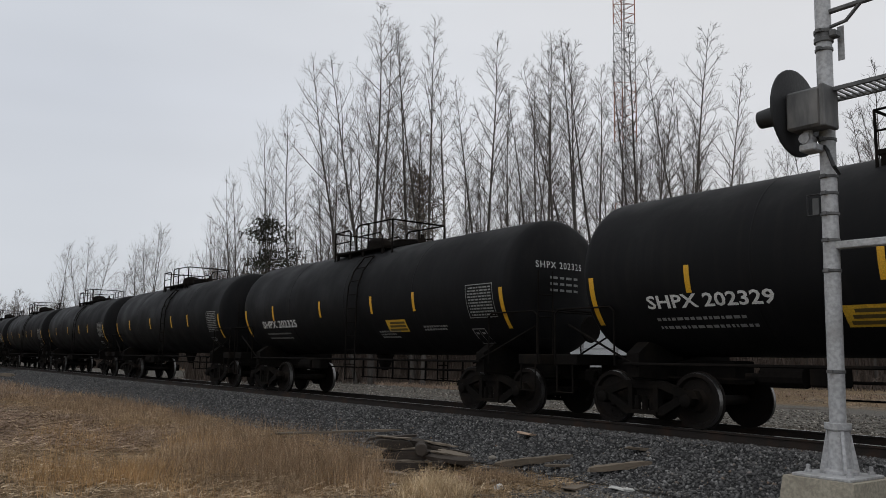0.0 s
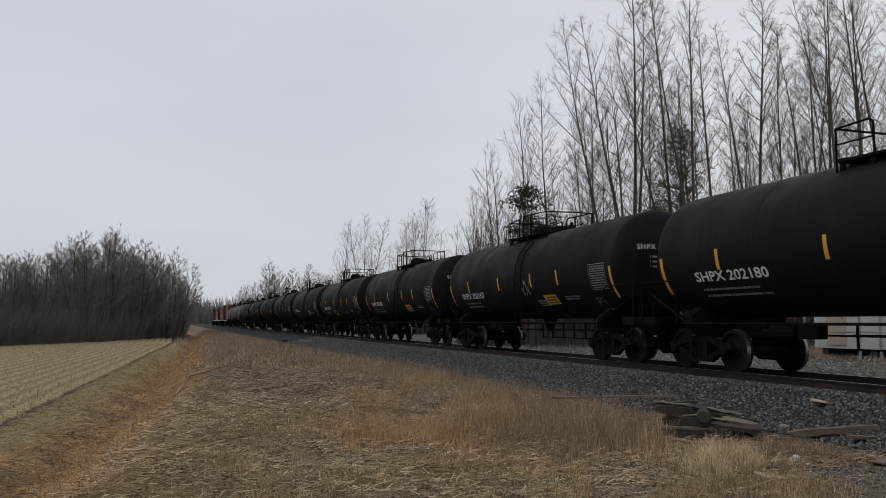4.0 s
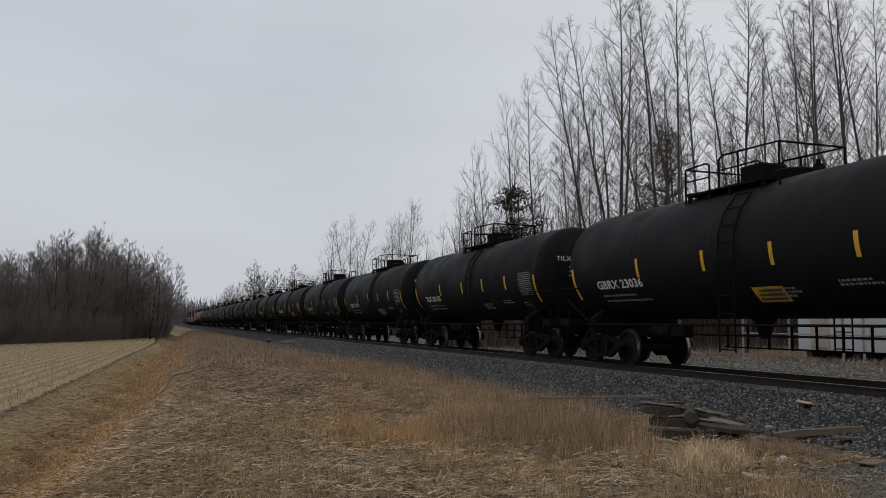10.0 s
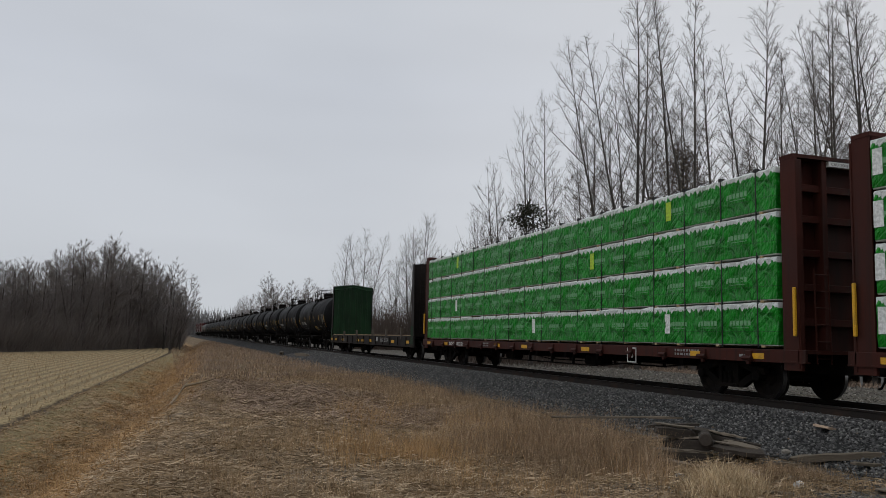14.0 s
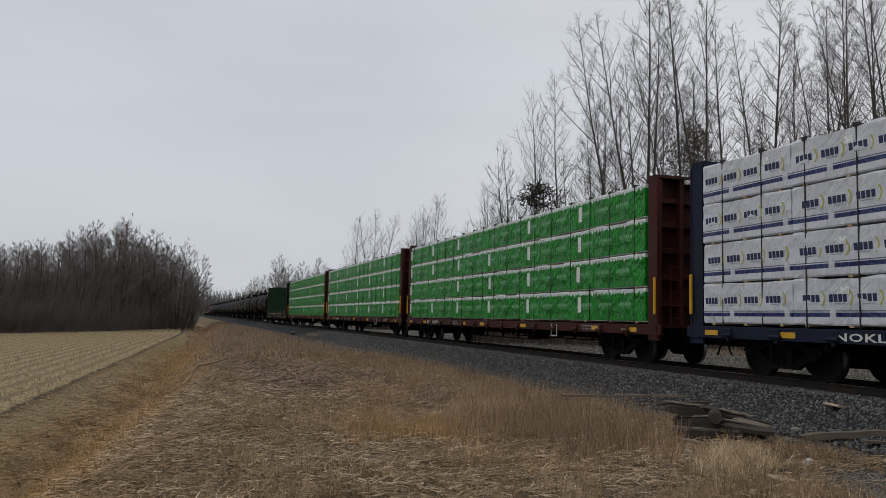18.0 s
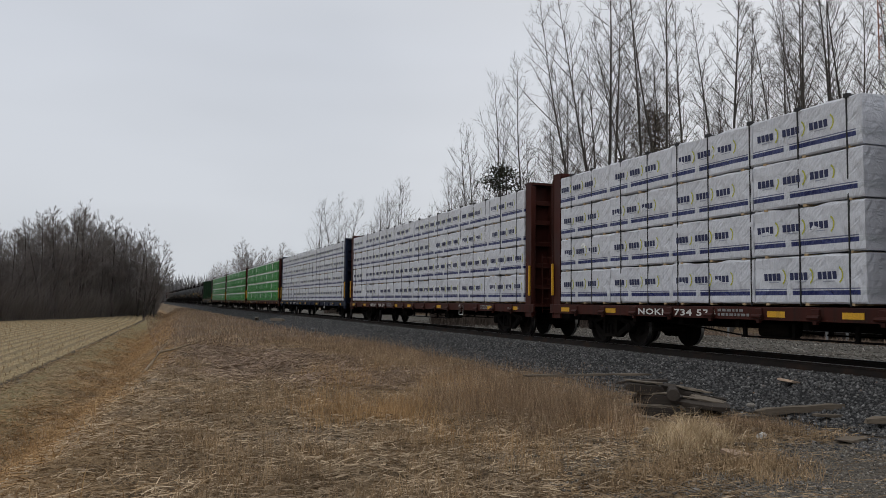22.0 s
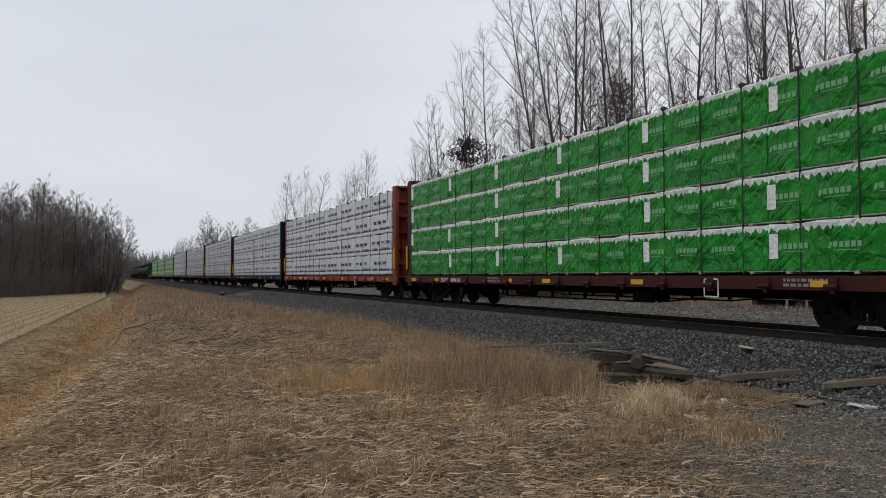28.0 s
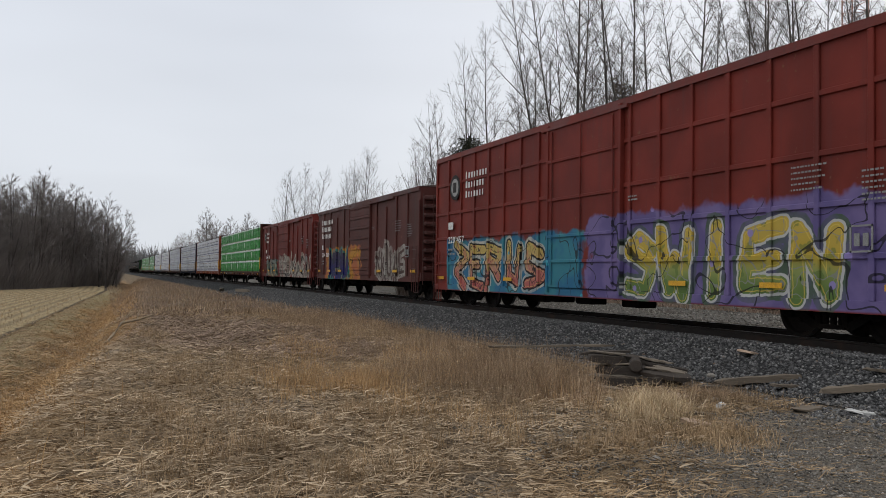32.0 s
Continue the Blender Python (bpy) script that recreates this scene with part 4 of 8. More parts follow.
def tank_car(cyl, length, mat, dome):
    """cyl: length of the straight shell; dome: round or square manway cover."""
    car = base("tank_car", "black steel railway tank car with yellow reflector strips", "tank car", "tank cars of the freight train")
    h, L = cyl / 2, length / 2
    head = [(0.0, TR), (0.08, TR * 0.992), (0.16, TR * 0.96), (0.22, TR * 0.90), (0.28, TR * 0.78), (0.35, TR * 0.58), (0.40, TR * 0.35), (0.42, TR * 0.15)]
    prof = [(-h - s, r) for s, r in reversed(head)] + [(h + s, r) for s, r in head]
    part("tank", Form().lathe((0, 0, TZ), (0, 1, 0), prof, 48), mat, car, smooth=True)
    for y in (-h * 0.5, 0.0, h * 0.5):
        part("weld_seam", Form().lathe((0, y - 0.02, TZ), (0, 1, 0), [(0, TR + 0.001), (0.01, TR + 0.005), (0.03, TR + 0.005), (0.04, TR + 0.001)], 48), mat, car, smooth=True)
    # stub sills, bolsters, end platforms
    for s in (1, -1):
        f = Form()
        y0, y1 = sorted((s * (L - 3.4), s * (L - 0.45)))
        f.box(-0.28, 0.28, y0, y1, 0.72, 1.12, c=0.02)
        part("stub_sill", f, UNDER, car)
        yb = s * (L - 2.1)
        f = Form()
        f.plate([(yb - 0.12, 0.78), (yb + 0.12, 0.78), (yb + 0.12, 1.5), (yb - 0.12, 1.5)], -0.02, 0.02)
        for sx in (-1, 1):
            f.add([(sx * 1.3, yb - 0.13, 0.82), (sx * 1.3, yb + 0.13, 0.82), (sx * 1.3, yb - 0.13, 1.22), (sx * 1.3, yb + 0.13, 1.22), (sx * 0.1, yb - 0.13, 0.75), (sx * 0.1, yb + 0.13, 0.75), (sx * 1.0, yb - 0.13, 1.42), (sx * 1.0, yb + 0.13, 1.42), (sx * 0.1, yb - 0.13, 1.25), (sx * 0.1, yb + 0.13, 1.25)], [(0, 1, 3, 2), (0, 4, 5, 1), (2, 3, 7, 6), (6, 7, 9, 8), (0, 2, 6, 8, 4), (1, 5, 9, 7, 3)])
        part("bolster", f, UNDER, car)
        part("end_platform", Form().box(-1.35, 1.35, s * (L - 0.55) - 0.3, s * (L - 0.55) + 0.3, 1.0, 1.2, c=0.012), UNDER, car)
        for sx in (-1, 1):
            x = sx * 1.36
            ye, yi = s * (L - 0.3), s * (L - 1.75)
            part("grab_rail", Form().tube([(x, yi, 1.0), (x, yi, 1.95), (x, yi + s * 0.1, 2.03), (x, ye - s * 0.1, 2.03), (x, ye, 1.95), (x, ye, 1.0)], 0.019), UNDER, car)
            part("diagonal_brace", Form().tube([(x, yi - s * 0.5, 1.0), (sx * 1.2, ye - s * 0.2, 1.75)], 0.022), UNDER, car)
            part("stirrup_step", Form().tube([(x, ye - s * 0.05, 1.0), (x, ye - s * 0.05, 0.5), (x, ye - s * 0.45, 0.5), (x, ye - s * 0.45, 1.0)], 0.018), UNDER, car)
        part("end_rail", Form().tube([(-1.36, s * (L - 0.3), 2.03), (1.36, s * (L - 0.3), 2.03)], 0.019), UNDER, car)
    # side handrails along the foot of the shell
    for sx in (-1, 1):
        part("side_rail", Form().tube([(sx * 1.4, -(L - 2.0), 1.04), (sx * 1.4, L - 2.0, 1.04)], 0.026), UNDER, car)
    hang = Form()
    for z in (0.5, 0.8):
        hang.tube([(1.3, -(L - 4.2), z), (1.3, L - 4.2, z)], 0.018)
    for i in range(9):
        y = -(L - 4.3) + i * (2 * L - 8.6) / 8
        hang.box(1.28, 1.32, y - 0.022, y + 0.022, 0.47, 1.05)
    part("hanging_rail", hang, UNDER, car)
    # ladders at mid length
    for sx in (-1, 1):
        pts = []
        for i in range(9):
            z = 0.5 + (3.75 - 0.5) * i / 8
            pts.append((sx * (1.5 if z < TZ else math.sqrt(max(0.05, 1.5 ** 2 - (z - TZ) ** 2))), z))
        f = Form().tube([(px, -0.78, pz) for px, pz in pts] + [(px, -0.3, pz) for px, pz in reversed(pts)], 0.02)
        ladder = part("ladder", f, UNDER, car)
        for i in range(9):
            z = 0.55 + i * 0.36
            xx = sx * (1.5 if z < TZ else math.sqrt(max(0.05, 1.5 ** 2 - (z - TZ) ** 2)))
            part("rung", RUNG, None, ladder, at=pose(xx, -0.54, z))
    # top platform, rails, manway and valves
    top = TZ + TR
    part("top_platform", Form().box(-0.85, -0.4, -1.0, 1.6, top - 0.1, top - 0.05).box(0.4, 0.85, -1.0, 1.6, top - 0.1, top - 0.05).box(-0.85, 0.85, -1.0, -0.75, top - 0.08, top - 0.03).box(-0.85, 0.85, 1.35, 1.6, top - 0.08, top - 0.03), UNDER, car)
    for sx in (-1, 1):
        x = sx * 0.84
        part("top_railing", Form().tube([(x, -1.4, top - 0.3), (x, -1.4, top + 0.6), (x, 0.3, top + 0.64), (x, 0.42, top + 0.56), (x, 0.42, top - 0.1)], 0.026), UNDER, car)
        part("top_railing", Form().tube([(x, -0.9, top - 0.1), (x, -0.9, top + 0.22), (x, -0.8, top + 0.32), (x, 0.42, top + 0.32)], 0.02), UNDER, car)
        part("top_railing", Form().tube([(x, -0.2, top - 0.1), (x, -0.2, top + 0.64)], 0.026), UNDER, car)
        part("top_railing", Form().tube([(x, 0.75, top - 0.1), (x, 0.75, top + 0.5), (x, 0.85, top + 0.56), (x, 1.6, top + 0.54), (x, 1.6, top - 0.35)], 0.024), UNDER, car)
        part("top_railing", Form().tube([(x, 0.75, top + 0.24), (x, 1.6, top + 0.24)], 0.018), UNDER, car)
    part("top_railing", Form().tube([(-0.84, -1.4, top + 0.6), (0.84, -1.4, top + 0.6)], 0.022), UNDER, car)
    part("top_railing", Form().tube([(-0.84, 1.6, top + 0.54), (0.84, 1.6, top + 0.54)], 0.022), UNDER, car)
    for sx in (-1, 1):
        for y in (-0.9, 0.1, 0.8, 1.5):
            part("platform_bracket", Form().box(sx * 0.8 - 0.03, sx * 0.8 + 0.03, y - 0.05, y + 0.05, top - 0.55, top - 0.1), UNDER, car)
    if dome == "round":
        part("manway", Form().lathe((0, 0.55, top - 0.05), (0, 0, 1), [(0, 0.36), (0.28, 0.36), (0.34, 0.33), (0.42, 0.2), (0.45, 0.05)], 20), UNDER, car, smooth=True)
    else:
        part("manway", Form().box(-0.36, 0.36, -0.35, 0.35, top - 0.05, top + 0.42, c=0.05), UNDER, car)
    part("valve_box", Form().lathe((0, -0.9, top - 0.03), (0, 0, 1), [(0, 0.42), (0.16, 0.42), (0.2, 0.36)], 16), UNDER, car, smooth=True)
    part("relief_valve", Form().cyl((0, -1.55, top - 0.03), (0, -1.55, top + 0.16), 0.11, 12).cyl((0, -1.55, top + 0.16), (0, -1.55, top + 0.26), 0.05, 8), UNDER, car)
    part("bottom_outlet", Form().lathe((0, 0.1, TZ - TR - 0.42), (0, 0, 1), [(0, 0.09), (0.1, 0.14), (0.3, 0.2), (0.46, 0.26)], 12), UNDER, car)
    part("brake_cylinder", Form().cyl((-0.75, L - 4.9, 0.88), (-0.75, L - 4.2, 0.88), 0.16, 12).cyl((-0.75, L - 4.2, 0.88), (-0.75, L - 3.9, 0.88), 0.05, 8).box(-0.9, -0.6, L - 5.5, L - 5.0, 0.75, 1.05, c=0.03), UNDER, car)
    part("brake_pipe", Form().tube([(-0.5, -(L - 0.5), 0.82), (-0.5, L - 0.5, 0.82)], 0.02), UNDER, car)
    part("end_ladder", Form().tube([(-0.9, -(L - 0.75), 1.05), (-0.9, -(L - 0.75), 2.9)], 0.018).tube([(-0.5, -(L - 0.75), 1.05), (-0.5, -(L - 0.75), 2.9)], 0.018).tube([(-0.9, -(L - 0.75), 1.5), (-0.5, -(L - 0.75), 1.5)], 0.014).tube([(-0.9, -(L - 0.75), 1.95), (-0.5, -(L - 0.75), 1.95)], 0.014).tube([(-0.9, -(L - 0.75), 2.4), (-0.5, -(L - 0.75), 2.4)], 0.014), UNDER, car)
    part("brake_wheel", Form().lathe((0.55, -(L - 0.72), 1.75), (0, -1, 0), [(0, 0.27), (0.03, 0.29), (0.06, 0.27)], 18), UNDER, car)
    # reflectors
    for y in (h - 0.05, -h + 0.05):
        part("reflector_strip", patch(Form(), y - 0.055, y + 0.055, 1.72, 2.55, tank_side, 0, 8), YELLOW, car, "long yellow reflector strip")
    for y in ((4.36, 1.34, -1.38, -3.26) if h > 6.2 else (2.78, 0.29, -1.75, -3.75)):
        part("reflector_strip", patch(Form(), y - 0.05, y + 0.05, 2.18, 2.62, tank_side), YELLOW, car, "short yellow reflector strip")
    # printed panels on the shell
    r = random.Random(7)
    rows = Form()
    for i in range(10):
        z = 2.0 + i * 0.063
        a = -h + 0.36
        while a < -h + 1.12:
            w = r.uniform(0.03, 0.13)
            patch(rows, a, min(a + w, -h + 1.14), z, z + 0.032, tank_side, 0, 1, 0.007)
            a += w + 0.025
    for a, b, c, d in ((-h + 0.3, -h + 1.2, 2.64, 2.66), (-h + 0.3, -h + 1.2, 1.955, 1.97), (-h + 0.3, -h + 0.315, 1.955, 2.66), (-h + 1.185, -h + 1.2, 1.955, 2.66)):
        patch(rows, a, b, c, d, tank_side, 0, 4, 0.007)
    part("data_panel", rows, DIM_WHITE, car, "white stencilled data panel")
    fr = Form()
    y0, z0 = -h + 0.9, 1.42
    for a, b, c, d in ((0, 0.42, 0, 0.02), (0, 0.42, 0.3, 0.32), (0, 0.02, 0, 0.32), (0.4, 0.42, 0, 0.32), (0.2, 0.215, 0.03, 0.28), (0.06, 0.16, 0.2, 0.24), (0.26, 0.36, 0.2, 0.24)):
        patch(fr, y0 + a, y0 + b, z0 + c, z0 + d, tank_side, 0, 2)
    part("stencil_box", fr, DIM_WHITE, car, "white outlined stencil box")
    add_truck(car, L - 2.1)
    add_truck(car, -(L - 2.1))
    add_coupler(car, L - 0.33)
    return car


def dress_tank(car, h, marks, number, sign, seed, scrawl=False):
    """Marks that set one tank car apart."""
    r = random.Random(seed)
    stencil(car, f"{marks} {number}", h - 1.2, 1.96, 0.29, tank_side, WHITE, "car_number", 1.0, "white stencilled car number", 1.85 if marks == "TILX" else 2.33 if len(number) > 5 else 2.1)
    bars(car, h - 1.3, 1.76, 2, 2.1, 0.045, tank_side, DIM_WHITE, seed, gap=2.9)
    bars(car, -h * 0.28 + 0.4, 1.72, 3, 0.9, 0.04, tank_side, DIM_WHITE, seed + 1)
    bars(car, -h * 0.62 + 0.6, 1.80, 2, 0.9, 0.04, tank_side, DIM_WHITE, seed + 2)
    if sign:
        y, z = sign
        part("sign_panel", patch(Form(), y - 0.85, y, z, z + 0.29, tank_side), SIGN_YELLOW, car, "yellow safety sign with dark print")
        f = Form()
        for i in range(3):
            patch(f, y - 0.8, y - 0.06 - 0.05 * i, z + 0.03 + 0.08 * i, z + 0.08 + 0.08 * i, tank_side, 0, 1, 0.008)
        part("sign_print", f, surface("sign_print", (0.10, 0.07, 0.02), 0.7), car)
    # end face marks, laid on the dished head
    dish = lambda x, z: -(h + float(np.interp(math.hypot(x, z - TZ) / TR, (0.0, 0.15, 0.35, 0.58, 0.78, 0.90, 0.96, 1.0), (0.42, 0.42, 0.40, 0.35, 0.28, 0.22, 0.16, 0.0))) + 0.03)
    v, q = lettering(f"{marks} {number}", 0.2, 1.15)
    v = [(a - 0.85, 2.98 + b) for a, b in v]
    me = bpy.data.meshes.new("end_number")
    me.from_pydata([(a, dish(a, b), b) for a, b in v], [], q)
    me.materials.append(WHITE)
    part("end_number", me, None, car, "white stencilled car number")
    f = Form()
    for i in range(3):
        a = -0.5
        for w in (0.2, 0.12, 0.16, 0.12):
            z = 2.76 - i * 0.13
            f.add([(xx, dish(xx, zz) - 0.004, zz) for xx, zz in ((a, z), (a + w, z), (a + w, z + 0.05), (a, z + 0.05))], [(0, 1, 2, 3)])
            a += w + 0.06
    part("end_print", f, DIM_WHITE, car)
    if scrawl:
        g = Form()
        for i in range(5):
            y = -h * 0.1 - i * 0.13
            pts = [(tank_side(z) - 0.004, y + 0.09 * math.sin(z * 9 + i * 2), z) for z in (1.95, 2.05, 2.15, 2.25, 2.35, 2.45)]
            g.tube(pts, 0.012, 4)
        part("scrawl", g, DIM_WHITE, car, "pale spray-painted scrawl")


# ---- train: lumber cars ----
def logo_form(kind):
    """One plain logo shape of the printed wrap, on the camera side."""
    f = Form()
    x = -0.629
    q = lambda y0, y1, z0, z1, k, s=0.0: f.add([(x, -y0, z0), (x, -y1, z0), (x, -y1 - s, z1), (x, -y0 - s, z1)], [(0, 1, 2, 3)], k)
    if kind == "white":
        for i in range(4):
            y0 = 0.03 + i * 0.125
            q(y0, y0 + 0.1, -0.015, 0.135, 0, -0.012)
        for i in range(5):
            t0, t1 = -1.1 + i * 0.44, -1.1 + (i + 1) * 0.44
            ring = lambda t, rr: (x, -(0.5 + rr * math.cos(t)), 0.06 + rr * math.sin(t) * 1.1)
            f.add([ring(t0, 0.13), ring(t0, 0.165), ring(t1, 0.165), ring(t1, 0.13)], [(0, 1, 2, 3)], 1)
        q(0.16, 0.46, -0.06, -0.045, 2)
        f.v = [(a, b * 0.85, c * 0.88) for a, b, c in f.v]
    else:
        for i in range(5):
            y0 = 0.1 + i * 0.115
            q(y0, y0 + 0.085, -0.035, 0.062, 0)
        q(0.0, 0.06, -0.05, 0.05, 0, 0.03)
        q(0.12, 0.6, -0.088, -0.075, 0)
    return f.mesh("logo", [PRINT_PALE if kind == "green" else PRINT_BLUE, PRINT_LIME, PRINT_GREY])


LOGO = {"white": logo_form("white"), "green": logo_form("green")}
BEARER = Form().box(-0.61, 0.61, -0.045, 0.045, -0.465, -0.425).mesh("bearer", LUMBER_END)


def pack_form(length, kind, seed):
    """One wrapped lumber pack: soft-edged block with sagging cover, bearers below."""
    r = np.random.RandomState(seed)
    f = Form()
    ny, nz = max(6, int(length / 0.35)), 5
    ys = np.linspace(-length / 2, length / 2, ny + 1)
    prof = [(-0.60, -0.43), (-0.62, -0.40), (-0.622, -0.2), (-0.622, 0.0), (-0.622, 0.2), (-0.62, 0.385), (-0.595, 0.41), (0.0, 0.418), (0.60, 0.41), (0.62, 0.38), (0.62, -0.43)]
    n = len(prof)
    v = []
    for y in ys:
        for i, (a, b) in enumerate(prof):
            j = 0.006 * r.normal() if 0 < i < 6 else 0.0
            v.append((a + j, y, b + (0.01 * r.normal() if i in (5, 6, 7, 8) else 0)))
    q = [(j * n + i, j * n + (i + 1) % n, (j + 1) * n + (i + 1) % n, (j + 1) * n + i) for j in range(ny) for i in range(n)]
    f.add(v, q, 0)
    f.add([v[i] for i in range(n)], [tuple(range(n))], 0)
    f.add([v[ny * n + i] for i in range(n)], [tuple(range(n))], 0)
    return f


PACKS = {}


def pack_meshes(length, kind, variant):
    key = (length, kind, variant)
    if key not in PACKS:
        wrap = WRAP_GREEN if kind == "green" else WRAP_WHITE
        PACKS[key] = pack_form(length, kind, variant + 3).mesh("lumber_pack", wrap)
    return PACKS[key]


LAYER = 0.872
STRAPS = Form().box(-1.408, -1.388, -0.014, 0.014, 1.02, 4.56).box(-1.42, -1.34, -0.05, 0.05, 4.50, 4.57).box(-1.4, 1.4, -0.014, 0.014, 4.545, 4.565).box(1.388, 1.408, -0.014, 0.014, 1.02, 4.56).mesh("strap", STRAP)


def add_bulkhead(car, s, y, top, mat):
    """End wall with flanged posts and ribs; y is its load-side face, s the way outwards."""
    wall = part("bulkhead", Form().box(-1.36, 1.36, *sorted((y, y + s * 0.06)), 1.0, top), mat, car)
    for x in (-1.36, 1.36):
        part("side_flange", Form().add([(x - 0.03, y, 0.62), (x + 0.03, y, 0.62), (x - 0.03, y + s * 0.46, 0.62), (x + 0.03, y + s * 0.46, 0.62), (x - 0.03, y, top - 0.03), (x + 0.03, y, top - 0.03), (x - 0.03, y + s * 0.38, top - 0.03), (x + 0.03, y + s * 0.38, top - 0.03)], [(0, 1, 5, 4), (2, 6, 7, 3), (0, 4, 6, 2), (1, 3, 7, 5), (4, 5, 7, 6), (0, 2, 3, 1)]), mat, wall)
    for x in (-1.36, 1.36):
        part("edge_lip", Form().box(x - 0.05 if x < 0 else x - 0.1, x + 0.1 if x < 0 else x + 0.05, *sorted((y + s * 0.38, y + s * 0.42)), 0.66, top - 0.1, c=0.008), mat, wall)
    for x in (-0.62, 0.62):
        part("post", Form().box(x - 0.06, x + 0.06, *sorted((y + s * 0.06, y + s * 0.3)), 1.0, top, c=0.01), mat, wall)
    for z in (1.45, 2.1, 2.75, 3.4, 4.0):
        part("rib", Form().box(-1.33, 1.33, *sorted((y + s * 0.06, y + s * 0.22)), z, z + 0.14, c=0.01), mat, wall)
    part("cap", Form().box(-1.4, 1.4, *sorted((y - s * 0.02, y + s * 0.36)), top - 0.05, top + 0.02), mat, wall)
    return wall


def centerbeam(kind, mat, u0, load, label, number, seed, stagger=False, tags=""):
    """A centre-beam flat car with wrapped packs; u0 is the front of its load at the start."""
    r = random.Random(seed)
    car = base("lumber_car", label, "lumber car", "lumber cars of the freight train")
    h = load / 2
    L = h + 1.12
    top = 4.66
    deck = 1.03
    f = Form().box(-1.36, 1.36, -h - 0.6, h + 0.6, 0.93, 1.0)
    part("deck", f, mat, car)
    for sx in (-1, 1):
        f = Form().box(sx * 1.38 - 0.03, sx * 1.38 + 0.03, -h - 0.6, h + 0.6, 0.77, 1.0, c=0.01)
        f.box(sx * 1.36 - 0.06, sx * 1.36 + 0.06, -h - 0.6, h + 0.6, 0.755, 0.785)
        part("side_sill", f, mat, car)
    pocket = Form().box(-1.45, -1.38, -0.09, 0.09, 0.74, 0.97, c=0.012).cyl((-1.47, -0.13, 0.82), (-1.47, 0.13, 0.82), 0.045, 8).box(-1.46, -1.4, -0.04, 0.04, 0.70, 0.78).mesh("winch", mat)
    for i in range(15):
        part("winch", pocket, None, car, at=pose(0, -h + 0.9 + i * (load - 1.8) / 14, 0))
    part("centre_sill", Form().box(-0.32, 0.32, -L + 0.3, L - 0.3, 0.55, 0.93), UNDER, car)
    for i in range(9):
        y = -h + 3.4 + i * (load - 6.8) / 8
        part("crossbearer", Form().plate([(y - 0.06, 0.6), (y + 0.06, 0.6), (y + 0.06, 0.93), (y - 0.06, 0.93)], -1.25, 1.25), UNDER, car)
    part("centre_beam", Form().box(-0.06, 0.06, -h, h, 1.0, top - 0.05).box(-0.16, 0.16, -h, h, top - 0.16, top - 0.04), mat, car)
    for s in (1, -1):
        bh = add_bulkhead(car, s, s * (h + 0.03), top, mat)
        f = Form()
        for x in (-1.05, -0.72):
            f.tube([(x, s * (h + 0.5), 0.75), (x, s * (h + 0.47), 2.5)], 0.016)
        for i in range(6):
            z = 0.85 + i * 0.31
            f.tube([(-1.05, s * (h + 0.5 - 0.015 * i / 3), z), (-0.72, s * (h + 0.5 - 0.015 * i / 3), z)], 0.012)
        part("ladder", f, mat, bh)
        part("handhold", Form().box(-1.47, -1.41, *sorted((s * (h + 0.36), s * (h + 0.42))), 1.25, 2.15, c=0.012), YELLOW, bh, "yellow handhold")
        part("caution_plate", Form().box(-0.55, 0.35, *sorted((s * (h + 0.30), s * (h + 0.385))), top - 0.16, top - 0.06), WHITE, bh, "white caution plate")
    v, q = lettering("CAUTION", 0.085, 1.1)
    me = bpy.data.meshes.new("caution_words")
    me.from_pydata([(-0.5 + a, -(h + 0.388), top - 0.14 + b) for a, b in v], [], q)
    me.materials.append(UNDER)
    part("caution_words", me, None, car)
    # packs: four layers, five lengths, both sides of the beam
    middle = 0.65 if stagger else 0.02
    cols = [round((load - 0.16 - middle) / 8, 3)] * 8 if kind == "white" else [round((load - 0.18) / 6, 3)] * 6
    step = 0.012
    for layer in range(4):
        z = deck + 0.465 + layer * LAYER
        for side in (-1, 1):
            y = h - 0.03
            for i, c in enumerate(cols):
                me = pack_meshes(c, kind, (seed + layer * 2 + i) % 3)
                y -= c / 2
                out = -0.775 * (1 if side < 0 else -1)
                pk = part("lumber_pack", me, None, car, at=pose(out + side * r.uniform(0, 0.012), y + r.uniform(-0.015, 0.015), z, 0, 0, 0 if side < 0 else 180))
                if side < 0:
                    a, gap = -c / 2 + r.uniform(0.02, 0.25), 0.64 if kind == "white" else 1.05
                    while a < c / 2 - (0.62 if kind == "white" else 0.72):
                        part("logo", LOGO[kind], None, pk, at=pose(0, -a, 0))
                        a += gap
                    for b in (-0.38, 0.0, 0.38):
                        part("bearer", BEARER, None, pk, at=pose(0, b * c, 0))
                    if kind == "green" and (tags == "white" and r.random() < 0.95 or tags == "lime" and r.random() < 0.4 or tags == "mixed" and r.random() < 0.45):
                        lime = tags == "lime" and layer > 1
                        yy = c / 2 - r.uniform(0.06, 0.16)
                        part("paper_tag", Form().box(-0.634, -0.626, yy - 0.1, yy + 0.1, -0.2, 0.24), TAG_LIME if lime else TAG_WHITE, pk, "lime tag" if lime else "white paper tag")
                    elif kind == "white" and r.random() < 0.3:
                        yy = r.uniform(-c / 2 + 0.3, c / 2 - 0.3)
                        part("paper_tag", Form().box(-0.632, -0.626, yy - 0.1, yy + 0.1, 0.12, 0.26), TAG_WHITE, pk, "small paper tag")
                y -= c / 2 + step + (middle if kind == "white" and i == 3 else 0.0)
